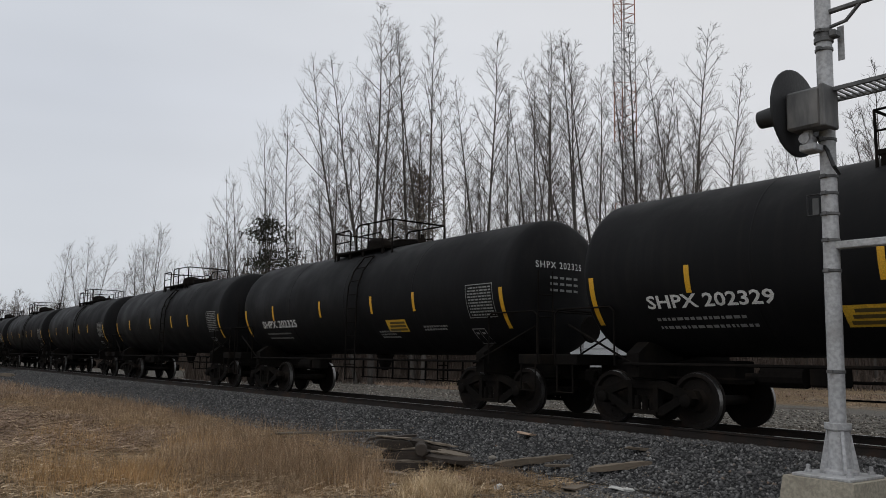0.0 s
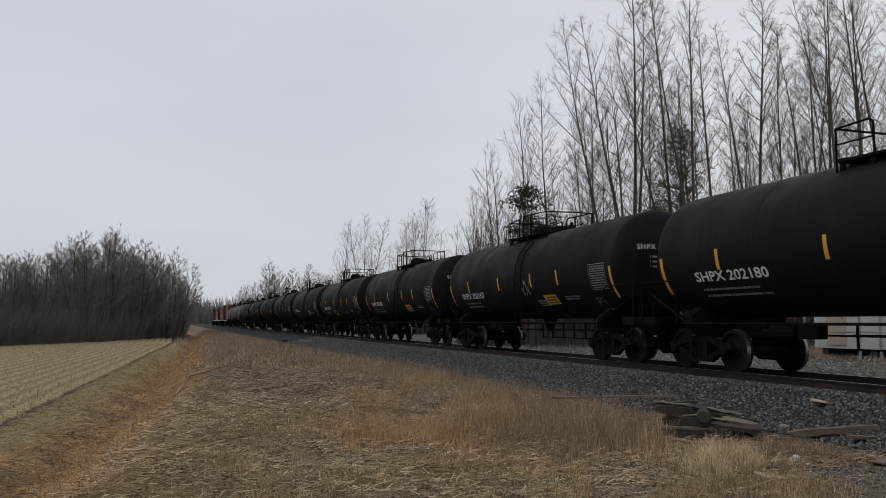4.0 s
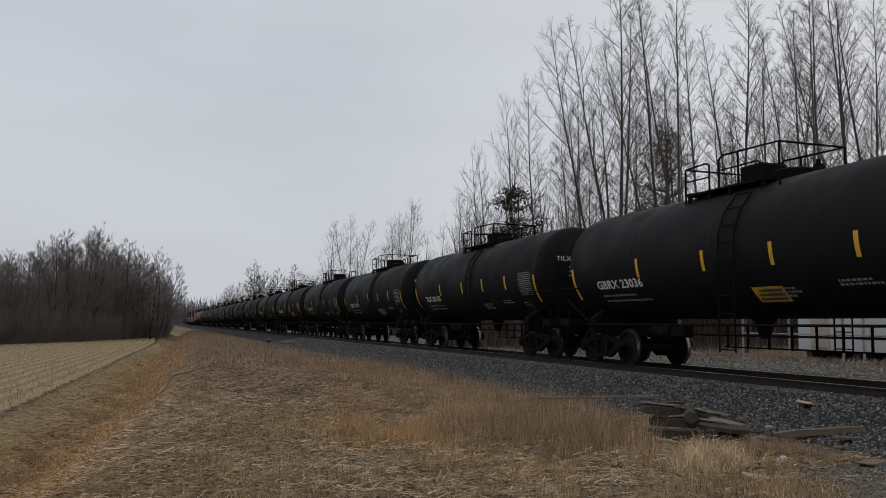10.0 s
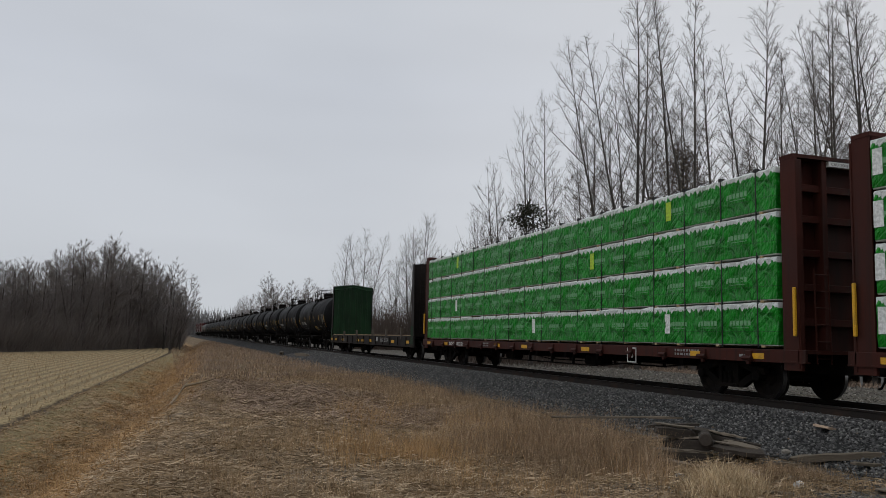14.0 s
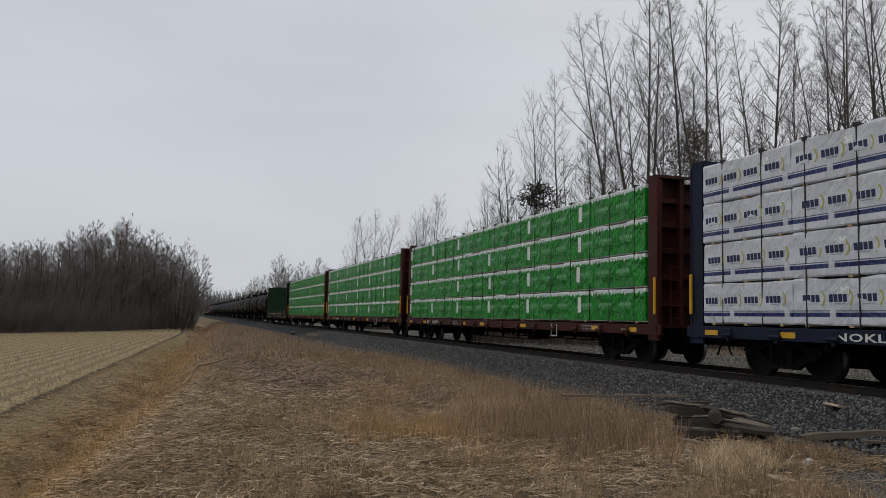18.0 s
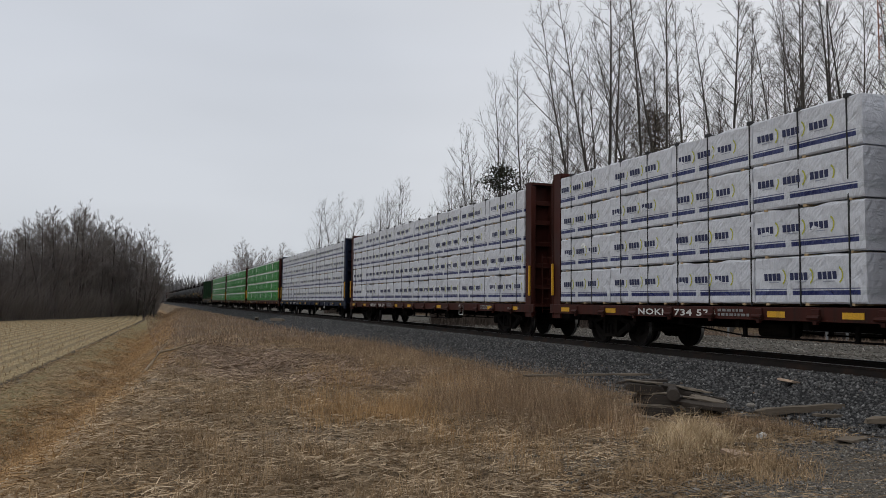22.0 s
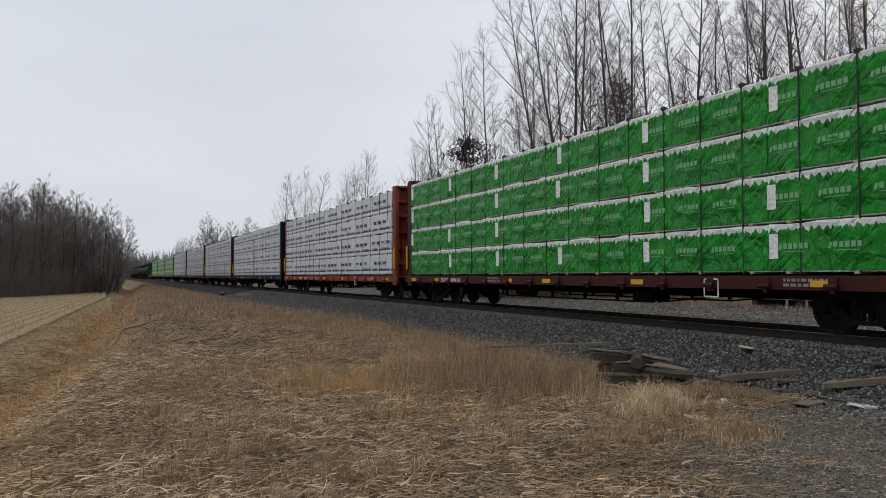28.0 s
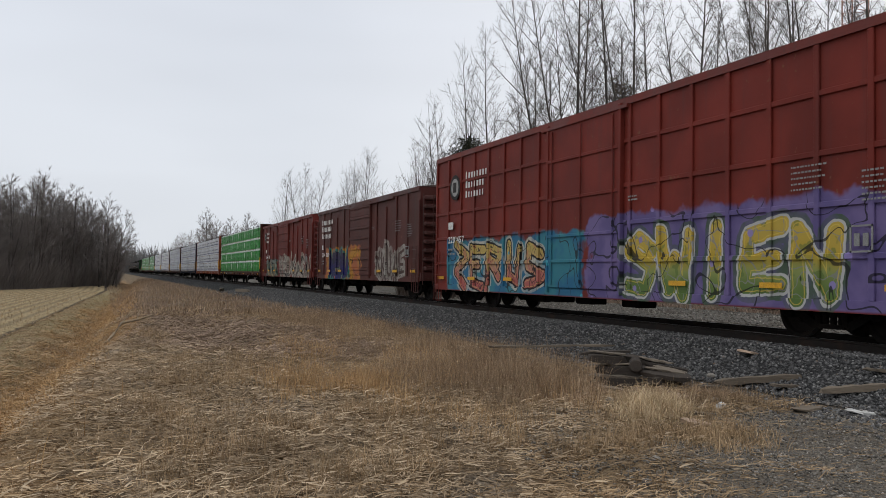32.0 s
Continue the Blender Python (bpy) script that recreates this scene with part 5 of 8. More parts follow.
    for i in range(18):
        part("strap", STRAPS, None, car, at=pose(0, -h + 0.6 + i * (load - 1.2) / 17 + r.uniform(-0.12, 0.12), 0))
    # underframe piping and rails
    for sx in (-1, 1):
        f = Form().tube([(sx * 1.1, -3.6, 0.42), (sx * 1.1, 3.6, 0.42)], 0.02)
        for y in (-3.5, -2.2, -0.8, 0.8, 2.2, 3.5):
            f.box(sx * 1.1 - 0.03, sx * 1.1 + 0.03, y - 0.035, y + 0.035, 0.4, 0.7)
        f.tube([(sx * 1.0, 3.6, 0.42), (sx * 0.9, 6.6, 0.68)], 0.018)
        f.tube([(sx * 1.0, -3.6, 0.42), (sx * 0.9, -6.6, 0.68)], 0.018)
        part("brake_rigging", f, UNDER, car)
    part("brake_cylinder", Form().cyl((-0.7, 2.6, 0.55), (-0.7, 3.4, 0.55), 0.17, 12), UNDER, car)
    part("air_reservoir", Form().box(-0.9, -0.5, -3.4, -2.5, 0.42, 0.68, c=0.03), UNDER, car)
    side = lambda z: -1.412
    stencil(car, number, h - (3.78 if kind == "white" else 3.05), 0.80, 0.19, side, WHITE, "car_number", 1.1, "white stencilled car number", 2.75 if kind == "white" else 1.65)
    bars(car, h - 6.6, 0.9, 2, 1.0, 0.05, side, DIM_WHITE, seed)
    bars(car, -h + 3.4, 0.9, 2, 1.1, 0.05, side, DIM_WHITE, seed + 4)
    bars(car, -h + 1.2, 0.84, 1, 0.9, 0.05, side, DIM_WHITE, seed + 5)
    for y in (h - 0.3, h - 2.6, h - 8.2, 0.6, -h + 7.6, -h + 2.6, -h + 0.7):
        part("reflector_strip", Form().box(-1.419, -1.412, y - 0.22, y + 0.22, 0.81, 0.92), YELLOW, car, "yellow reflector strip")
    fr = Form()
    y0 = -h + 5.0
    for a, b, c, d in ((0, 0.42, 0.58, 0.61), (0, 0.42, 0.92, 0.95), (0, 0.03, 0.58, 0.95), (0.39, 0.42, 0.58, 0.95), (0.15, 0.3, 0.7, 0.73), (0.15, 0.3, 0.8, 0.83), (0.15, 0.18, 0.7, 0.83)):
        fr.box(-1.424, -1.416, y0 + a, y0 + b, c, d)
    part("stencil_box", fr, WHITE, car, "white outlined stencil box")
    add_truck(car, h - 2.0)
    add_truck(car, -(h - 2.0))
    add_coupler(car, L - 0.33)
    CARS.append((car, u0 - h))
    return car


CARS = []

# ---- train: bulkhead flat car ----
STENCIL_GREY = surface("stencil_grey", (0.34, 0.34, 0.33), 0.7, 0.0, 60, 4.0, bump=0.05)


OLD_STAKE = surface("grey_stake", (0.085, 0.07, 0.055), 0.9, 0.0, 14, 2.0, (0.04, 0.03, 0.025), 0.6, 0.4, (1.0, 1.0, 0.3), by="object")


def bulkhead_flat(u0, length):
    car = base("bulkhead_flat_car", "empty dark flat car with a green end wall", "flat car")
    h = length / 2
    L = h + 0.6
    for sx in (-1, 1):
        f = Form().box(sx * 1.38 - 0.04, sx * 1.38 + 0.04, -h, h, 0.62, 1.13, c=0.012).box(sx * 1.36 - 0.08, sx * 1.36 + 0.08, -h, h, 0.62, 0.66).box(sx * 1.36 - 0.08, sx * 1.36 + 0.08, -h, h, 1.10, 1.14)
        part("side_sill", f, FREIGHT_DARK, car)
    part("centre_sill", Form().box(-0.35, 0.35, -L + 0.3, L - 0.3, 0.5, 1.0), UNDER, car)
    plank = Form().box(-1.33, 1.33, -0.115, 0.115, 1.13, 1.185, c=0.008).mesh("plank", DECK_WOOD)
    r = random.Random(2)
    for i in range(int((length - 1.0) / 0.25)):
        part("plank", plank, None, car, at=pose(r.uniform(-0.015, 0.015), -h + 0.6 + i * 0.25, r.uniform(-0.006, 0.006)))
    pocket = Form().box(-1.47, -1.42, -0.05, 0.05, 0.68, 1.1, c=0.012).mesh("stake_pocket", FREIGHT_DARK)
    for i in range(13):
        part("stake_pocket", pocket, None, car, at=pose(0, -h + 1.2 + i * (length - 2.4) / 12, 0))
    for i, (y, tall, x) in enumerate(((h - 4.6, 0.32, -1.4), (h - 8.2, 0.38, -1.4), (h - 12.2, 0.5, -1.36), (-h + 5.2, 0.45, -1.4), (-h + 2.2, 0.55, -1.38), (h - 7.5, 0.3, 1.35), (-h + 6.0, 0.4, 1.35))):
        part("stake", Form().box(x - 0.05, x + 0.05, y - 0.07, y + 0.07, 1.0, 1.16 + 0.7 * tall, c=0.012), OLD_STAKE, car, at=pose(0, 0, 0, 0, r.uniform(-1, 1), 0))
    for s, mat in ((1, FREIGHT_GREEN), (-1, FREIGHT_DARK)):
        y = s * (h - 0.5)
        f = Form()
        roof = [(-1.4, 1.1), (1.4, 1.1), (1.4, 4.55), (0.0, 4.72), (-1.4, 4.55)]
        ya, yb = sorted((y, y + s * 0.05))
        n = len(roof)
        f.add([(a, ya, b) for a, b in roof] + [(a, yb, b) for a, b in roof], [tuple(range(n)), tuple(range(n, 2 * n))] + [(i, (i + 1) % n, n + (i + 1) % n, n + i) for i in range(n)])
        wall = part("bulkhead", f, mat, car, "green steel end wall" if s > 0 else "dark rusty end wall")
        for x in (-1.0, -0.62, -0.24, 0.24, 0.62, 1.0):
            part("rib", Form().box(x - 0.06, x + 0.06, *sorted((y, y - s * 0.09)), 1.2, 4.4, c=0.015), mat, wall)
        for x in (-1.38, 1.38):
            part("gusset", Form().add([(x - 0.03, y, 0.6), (x + 0.03, y, 0.6), (x - 0.03, y + s * 0.55, 0.6), (x + 0.03, y + s * 0.55, 0.6), (x - 0.03, y, 4.56), (x + 0.03, y, 4.56), (x - 0.03, y + s * 0.3, 4.56), (x + 0.03, y + s * 0.3, 4.56)], [(0, 1, 5, 4), (2, 6, 7, 3), (0, 4, 6, 2), (1, 3, 7, 5), (4, 5, 7, 6), (0, 2, 3, 1)]), FREIGHT_DARK, wall)
        part("top_chevron", Form().tube([(-1.36, y - s * 0.05, 4.3), (-0.8, y - s * 0.05, 4.35), (0, y - s * 0.05, 4.55), (0.8, y - s * 0.05, 4.35), (1.36, y - s * 0.05, 4.3)], 0.05), mat, wall)
        part("corner_plate", Form().box(-1.425, -1.419, *sorted((y + s * 0.02, y + s * 0.4)), 0.75, 1.6), FREIGHT_GREEN, wall, "worn green corner plate")
        f = Form()
        for x in (-1.05, -0.7):
            f.tube([(x, y + s * 0.2, 0.7), (x, y + s * 0.2, 4.5)], 0.016)
        for i in range(11):
            f.tube([(-1.05, y + s * 0.2, 0.9 + i * 0.33), (-0.7, y + s * 0.2, 0.9 + i * 0.33)], 0.012)
        part("ladder", f, FREIGHT_DARK, wall)
    side = lambda z: -1.424
    stencil(car, "317 378", -4.2, 0.82, 0.3, lambda z: -1.486, STENCIL_GREY, "car_number", 1.3, "pale painted car number", 1.62)
    bars(car, -3.35, 0.84, 1, 0.3, 0.2, lambda z: -1.486, STENCIL_GREY, 3, "owner_mark")
    bars(car, h - 4.0, 0.86, 2, 1.1, 0.05, side, DIM_WHITE, 5)
    for y in (h - 0.5, h - 2.0, h - 4.2, h - 8.8, 0.2, -h + 8.6, -h + 3.7, -h + 1.0):
        part("reflector_strip", Form().box(-1.432, -1.424, y - 0.28, y + 0.28, 0.78, 0.92), YELLOW, car, "yellow reflector strip")
    part("brake_cylinder", Form().cyl((-0.75, 1.6, 0.4), (-0.75, 2.4, 0.4), 0.17, 12), UNDER, car)
    add_truck(car, h - 1.9)
    add_truck(car, -(h - 1.9))
    add_coupler(car, L - 0.33)
    CARS.append((car, u0 - h))
    return car


# ---- train: box cars ----
GLYPH = {
    "N": [[(0, 0), (0.05, 1), (0.9, 0), (1, 1)]],
    "E": [[(1, 0.95), (0.05, 1), (0, 0.05), (1, 0)], [(0.05, 0.5), (0.8, 0.55)]],
    "M": [[(0, 0), (0.12, 1), (0.5, 0.3), (0.88, 1), (1, 0)]],
    "A": [[(0, 0), (0.5, 1), (1, 0)], [(0.2, 0.38), (0.8, 0.38)]],
    "S": [[(1, 0.85), (0.4, 1), (0.05, 0.7), (0.95, 0.35), (0.7, 0), (0, 0.1)]],
    "W": [[(0, 1), (0.2, 0), (0.5, 0.7), (0.8, 0), (1, 1)]],
    "I": [[(0.5, 0), (0.5, 1)]],
    "K": [[(0, 0), (0, 1)], [(0.9, 1), (0.05, 0.5), (1, 0)]],
    "R": [[(0, 0), (0.05, 1), (0.9, 0.85), (0.8, 0.55), (0.1, 0.5), (1, 0)]],
    "U": [[(0, 1), (0.1, 0.1), (0.8, 0.05), (1, 1)]],
    "Z": [[(0, 1), (1, 0.9), (0, 0.1), (1, 0)]],
}


def spray_letters(n, c, word, y0, y1, z0, z1, r, fills, line, seed, edge=None, cloud=None, thin=0.035, wild=0.12):
    """Spray-painted piece: a ragged ground, fat uneven letters with outlines and a bright inner line."""
    rnd = random.Random(seed)
    x, y, z = n.xyz()
    p = n.vec(0.0, y, z)
    cell = (y0 - y1) / len(word)
    segs = []
    for i, ch in enumerate(word):
        for line_pts in GLYPH[ch]:
            pts = [(y0 - (i + 0.5 + (u - 0.5) * 0.66) * cell + rnd.gauss(0, wild * 0.4), z0 + r + (z1 - z0 - 2 * r) * v + rnd.gauss(0, wild * 0.6)) for u, v in line_pts]
            segs += list(zip(pts, pts[1:]))
    d = None
    for a, b in segs:
        v = n.t.nodes.new("ShaderNodeVectorMath")
        v.operation = "SUBTRACT"
        n.t.links.new(p, v.inputs[0])
        v.inputs[1].default_value = (0, *a)
        dy, dz = b[0] - a[0], b[1] - a[1]
        dot = n.t.nodes.new("ShaderNodeVectorMath")
        dot.operation = "DOT_PRODUCT"
        n.t.links.new(v.outputs[0], dot.inputs[0])
        k = 1.0 / max(1e-4, dy * dy + dz * dz)
        dot.inputs[1].default_value = (0, dy * k, dz * k)
        h = n.math("ADD", dot.outputs["Value"], 0.0, clamp=True)
        sc = n.t.nodes.new("ShaderNodeVectorMath")
        sc.operation = "SCALE"
        sc.inputs[0].default_value = (0, dy, dz)
        n.t.links.new(h, sc.inputs["Scale"])
        far = n.t.nodes.new("ShaderNodeVectorMath")
        far.operation = "DISTANCE"
        n.t.links.new(v.outputs[0], far.inputs[0])
        n.t.links.new(sc.outputs[0], far.inputs[1])
        d = far.outputs["Value"] if d is None else n.math("MINIMUM", d, far.outputs["Value"])
    d = n.math("ADD", d, n.math("MULTIPLY", n.math("SUBTRACT", n.noise(2.6, 3.0, vec=n.vec(seed, y, z)), 0.5), r * 0.9))
    if cloud:
        cols, a0, a1, b0, b1 = cloud
        wob = n.math("MULTIPLY", n.math("SUBTRACT", n.noise(1.6, 3.0, vec=n.vec(seed + 3.0, y, z)), 0.5), 1.1)
        yy, zz = n.math("ADD", y, wob), n.math("ADD", z, n.math("MULTIPLY", wob, 0.6))
        inside = n.math("MULTIPLY", n.math("MULTIPLY", n.step(yy, a1, a1 + 0.15), n.step(yy, a0 - 0.15, a0, 1.0, 0.0)), n.math("MULTIPLY", n.step(z, b0, b0 + 0.05), n.step(zz, b1 - 0.12, b1, 1.0, 0.0)))
        ground = n.mix(n.step(n.noise(1.3, 3.0, vec=n.vec(seed + 5.0, y, z)), 0.42, 0.6), cols[0], cols[1])
        c = n.mix(n.math("MULTIPLY", inside, 0.93), c, ground)
    if edge:
        grain = n.step(n.noise(2.8, 3.0, vec=n.vec(seed + 29.0, y, z)), 0.35, 0.65, 0.45, 1.0)
        c = n.mix(n.math("MULTIPLY", grain, n.step(n.math("ADD", d, n.math("MULTIPLY", n.noise(1.9, 2.0, vec=n.vec(seed + 8.0, y, z)), -0.12)), r + edge[1] - 0.06, r + edge[1] - 0.045, 1.0, 0.0)), c, edge[0])
        if not cloud:
            curl = n.math("ABSOLUTE", n.math("SUBTRACT", n.noise(2.0, 1.0, vec=n.vec(seed + 31.0, y, z), dist=0.8), 0.5))
            c = n.mix(n.math("MULTIPLY", n.step(d, r + edge[1] - 0.06, r + edge[1] - 0.04, 1.0, 0.0), n.step(curl, 0.012, 0.02, 0.9, 0.0)), c, line)
    c = n.mix(n.step(d, r + thin, r + thin + 0.015, 1.0, 0.0), c, line)
    # loose tag lines and dots over the ground
    if cloud:
        loop = n.math("ABSOLUTE", n.math("SUBTRACT", n.noise(1.15, 1.0, vec=n.vec(seed + 17.0, y, z), dist=0.6), 0.5))
        scrawl = n.math("MULTIPLY", inside, n.step(loop, 0.007, 0.012, 0.85, 0.0))
        dots = n.math("MULTIPLY", inside, n.step(n.voronoi(1.4, vec=n.vec(seed + 19.0, y, z)), 0.10, 0.12, 0.85, 0.0))
    rise = n.step(n.math("ADD", z, n.math("MULTIPLY", n.noise(1.5, 2.0, vec=n.vec(seed + 11.0, y, z)), 0.5)), z0 + 0.3, z1 + 0.1)
    fill = n.ramp(rise, [(i / (len(fills) - 1), f) for i, f in enumerate(fills)])
    fill = n.mix(n.step(n.noise(3.4, 2.0, vec=n.vec(seed + 13.0, y, z)), 0.56, 0.6, 0.0, 0.6), fill, fills[0])
    if cloud:
        warp = n.noise(2.0, 2.0, vec=n.vec(seed + 23.0, y, z))
        cells = n.vec(seed, n.math("ADD", y, n.math("MULTIPLY", warp, 0.8)), n.math("ADD", z, n.math("MULTIPLY", warp, 0.6)))
        seam = n.voronoi(2.3, "DISTANCE_TO_EDGE", 0, vec=cells)
        fill = n.mix(n.step(seam, 0.02, 0.035, 0.8, 0.0), fill, shade(line, 0.5))
    c = n.mix(n.step(d, r - 0.01, r, 1.0, 0.0), c, fill)
    c = n.mix(n.math("MULTIPLY", n.step(d, r * 0.62, r * 0.66), n.step(d, r * 0.74, r * 0.78, 0.55, 0.0)), c, line if not edge else shade(fills[-1], 1.4))
    if cloud:
        c = n.mix(dots, c, shade(cols[1], 1.7))
        c = n.mix(scrawl, c, (0.010, 0.010, 0.012))
    return c


def box_paint(name, col, works, dirt=(0.05, 0.032, 0.026)):
    n = Nodes(name, 0.6, spec=0.2)
    streak = n.step(n.noise(3.0, 5.0, (1.0, 2.0, 0.1)), 0.48, 0.75)
    cloud = n.noise(0.8, 4.0)
    c = n.mix(n.step(cloud, 0.35, 0.7), shade(col, 0.8), shade(col, 1.15))
    c = n.mix(n.math("MULTIPLY", streak, 0.5), c, dirt)
    c = n.mix(n.step(n.noise(7, 5.0), 0.66, 0.74, 0.0, 0.7), c, (0.16, 0.075, 0.04))
    for w in works:
        c = spray_letters(n, c, *w)
    n.bump(n.noise(14, 4.0), 0.12, 0.01)
    return n.done(c)


CREST = surface("emblem_pale", (0.30, 0.30, 0.29), 0.7, 0.0, 9, 4.0, (0.06, 0.06, 0.06), 0.9, 0.05)


def box_car(u0, length, z0, z1, mat, plain, label, style, marks, number, seed, door_at, door_wide):
    car = base("box_car", label, "box car", "box cars of the freight train")
    h, W = length / 2, 1.45
    L = h + 0.7
    part("body", Form().box(-W, W, -h, h, z0 + 0.12, z1, c=0.015), mat, car)
    for sx in (-1, 1):
        part("side_sill", Form().box(sx * W - 0.03, sx * W + 0.05 * sx + 0.02, -h, h, z0, z0 + 0.2) if sx > 0 else Form().box(-W - 0.05, -W + 0.03, -h, h, z0, z0 + 0.2), mat, car)
        part("top_chord", Form().box(*sorted((sx * W, sx * (W + 0.06))), -h, h, z1 - 0.16, z1), plain, car)
    roof = Form()
    n = 9
    prof = [(-W - 0.04, z1)] + [(-W + 2 * W * i / n, z1 + 0.19 * (1 - abs(2 * i / n - 1))) for i in range(n + 1)] + [(W + 0.04, z1)]
    roof.add([(a, -h - 0.02, b) for a, b in prof] + [(a, h + 0.02, b) for a, b in prof], [(i, i + 1, len(prof) + i + 1, len(prof) + i) for i in range(len(prof) - 1)] + [tuple(range(len(prof))), tuple(range(len(prof), 2 * len(prof)))])
    rf = part("roof", roof, surface(f"roof_{style}", (0.12, 0.085, 0.075), 0.7, 0.3, 20, 1.5, (0.25, 0.22, 0.2), 0.5), car)
    for i in range(int(length / 1.2)):
        y = -h + 0.6 + i * 1.2
        part("roof_rib", Form().add([(-W, y - 0.04, z1 + 0.03), (0, y - 0.04, z1 + 0.23), (W, y - 0.04, z1 + 0.03), (-W, y + 0.04, z1 + 0.03), (0, y + 0.04, z1 + 0.23), (W, y + 0.04, z1 + 0.03), (-W, y - 0.04, z1 - 0.02), (W, y - 0.04, z1 - 0.02), (-W, y + 0.04, z1 - 0.02), (W, y + 0.04, z1 - 0.02)], [(0, 1, 4, 3), (1, 2, 5, 4), (6, 0, 3, 8), (2, 7, 9, 5), (0, 6, 7, 2, 1), (3, 4, 5, 9, 8)]), rf.data.materials[0], rf)
    d0, d1 = door_at - door_wide / 2, door_at + door_wide / 2
    # side posts
    if style == "grid":
        ys = [-h + 0.03 + i * (length - 0.06) / 18 for i in range(19)]
        for sx in (-1, 1):
            for y in ys:
                if sx < 0 and d0 - 0.1 < y < d1 + 0.1:
                    continue
                part("side_post", Form().box(*sorted((sx * W, sx * (W + 0.055))), y - 0.055, y + 0.055, z0 + 0.2, z1 - 0.16, c=0.012), mat, car)
            for z in (z0 + 0.9, z0 + 1.75, z0 + 2.6, z0 + 3.6):
                for a, b in ((-h, d0 - 0.06), (d1 + 0.06, h)):
                    part("side_rail", Form().box(*sorted((sx * W, sx * (W + 0.04))), a, b, z - 0.05, z + 0.05, c=0.01), mat, car)
    else:
        count = 12
        for sx in (-1, 1):
            for i in range(count + 1):
                y = -h + 0.05 + i * (length - 0.1) / count
                if d0 - 0.15 < y < d1 + 0.15:
                    continue
                part("side_post", Form().box(*sorted((sx * W, sx * (W + 0.06))), y - 0.085, y + 0.085, z0 + 0.22, z1 - (0.16 if i % 3 else 0.5), c=0.02), mat, car)
    # door on both sides
    for sx in (-1, 1):
        door = part("door", Form().box(*sorted((sx * W, sx * (W + 0.085))), d0, d1, z0 + 0.22, z1 - 0.22, c=0.012), mat, car)
        if style == "grid":
            for z in (z0 + 0.9, z0 + 1.55, z0 + 2.5, z0 + 3.5):
                part("door_rail", Form().box(*sorted((sx * (W + 0.085), sx * (W + 0.12))), d0 + 0.05, d1 - 0.05, z - 0.04, z + 0.04, c=0.01), mat, door)
            for y in (d0 + 0.25, (d0 + d1) / 2, d1 - 0.25):
                part("lock_bar", Form().cyl((sx * (W + 0.12), y, z0 + 0.3), (sx * (W + 0.12), y, z1 - 0.3), 0.022, 8), mat, door)
        else:
            for i in range(7):
                z = z0 + 0.5 + i * 0.47
                part("door_rib", Form().box(*sorted((sx * (W + 0.08), sx * (W + 0.115))), d0 + 0.06, d1 - 0.06, z - 0.07, z + 0.07, c=0.03), mat, door)
        for y in (d0, d1):
            part("door_post", Form().box(*sorted((sx * W, sx * (W + 0.12))), y - 0.05, y + 0.05, z0 + 0.1, z1 - 0.1, c=0.012), mat, door)
        part("door_track", Form().box(*sorted((sx * W, sx * (W + 0.13))), d0 - (door_wide if style != "grid" else 0.3), d1 + 0.3, z1 - 0.24, z1 - 0.16), plain, car)
    # corrugated ends
    for s in (-1, 1):
        for i in range(9):
            z = z0 + 0.35 + i * (z1 - z0 - 0.6) / 9
            part("end_corrugation", Form().lathe((-W + 0.1, s * (h + 0.0), z + 0.15), (1, 0, 0), [(0, 0.03), (0.1, 0.11), (2 * W - 0.3, 0.11), (2 * W - 0.2, 0.03)], 10), plain, car)
        f = Form()
        for x in (-W + 0.05, -W + 0.45):
            f.tube([(x, s * (h + 0.2), z0 - 0.1), (x, s * (h + 0.2), z0 + 1.5 if s > 0 else z1 - 0.3)], 0.016)
        for i in range(5 if s > 0 else 10):
            f.tube([(-W + 0.05, s * (h + 0.2), z0 + 0.15 + i * 0.33), (-W + 0.45, s * (h + 0.2), z0 + 0.15 + i * 0.33)], 0.012)
        part("end_ladder", f, plain, car)
        f = Form()
        for i in range(4):
            z = z0 + 0.15 + i * 0.36
            f.tube([(-W - 0.12, s * (h - 0.08), z), (-W - 0.12, s * (h - 0.5), z)], 0.013)
        for y in (h - 0.08, h - 0.5):
            f.tube([(-W - 0.12, s * y, z0 - 0.35), (-W - 0.12, s * y, z0 + 1.35)], 0.015)
        part("side_ladder", f, plain, car)
        part("stirrup_step", Form().tube([(-W - 0.03, s * (h - 0.05), z0), (-W - 0.03, s * (h - 0.05), z0 - 0.38), (-W - 0.03, s * (h - 0.5), z0 - 0.38), (-W - 0.03, s * (h - 0.5), z0)], 0.016), plain, car)
        part("end_sill", Form().box(-W, W, *sorted((s * h, s * (h + 0.15))), z0 + 0.05, z0 + 0.35), plain, car)
    part("brake_wheel", Form().lathe((0.5, -(h + 0.16), z0 + 1.7), (0, -1, 0), [(0, 0.26), (0.04, 0.28), (0.07, 0.26)], 18), plain, car)
    part("centre_sill", Form().box(-0.32, 0.32, -L + 0.35, L - 0.35, 0.45, z0 + 0.15), UNDER, car)
    for y in (-1.6, 0.4, 1.9):
        part("underframe_fitting", Form().box(-1.1, -0.6, y - 0.35, y + 0.35, z0 - 0.18, z0 + 0.1, c=0.03), UNDER, car)
    part("brake_cylinder", Form().cyl((-0.8, 2.6, z0 - 0.05), (-0.8, 3.3, z0 - 0.05), 0.17, 12), UNDER, car)
    side = lambda z: -W - 0.07
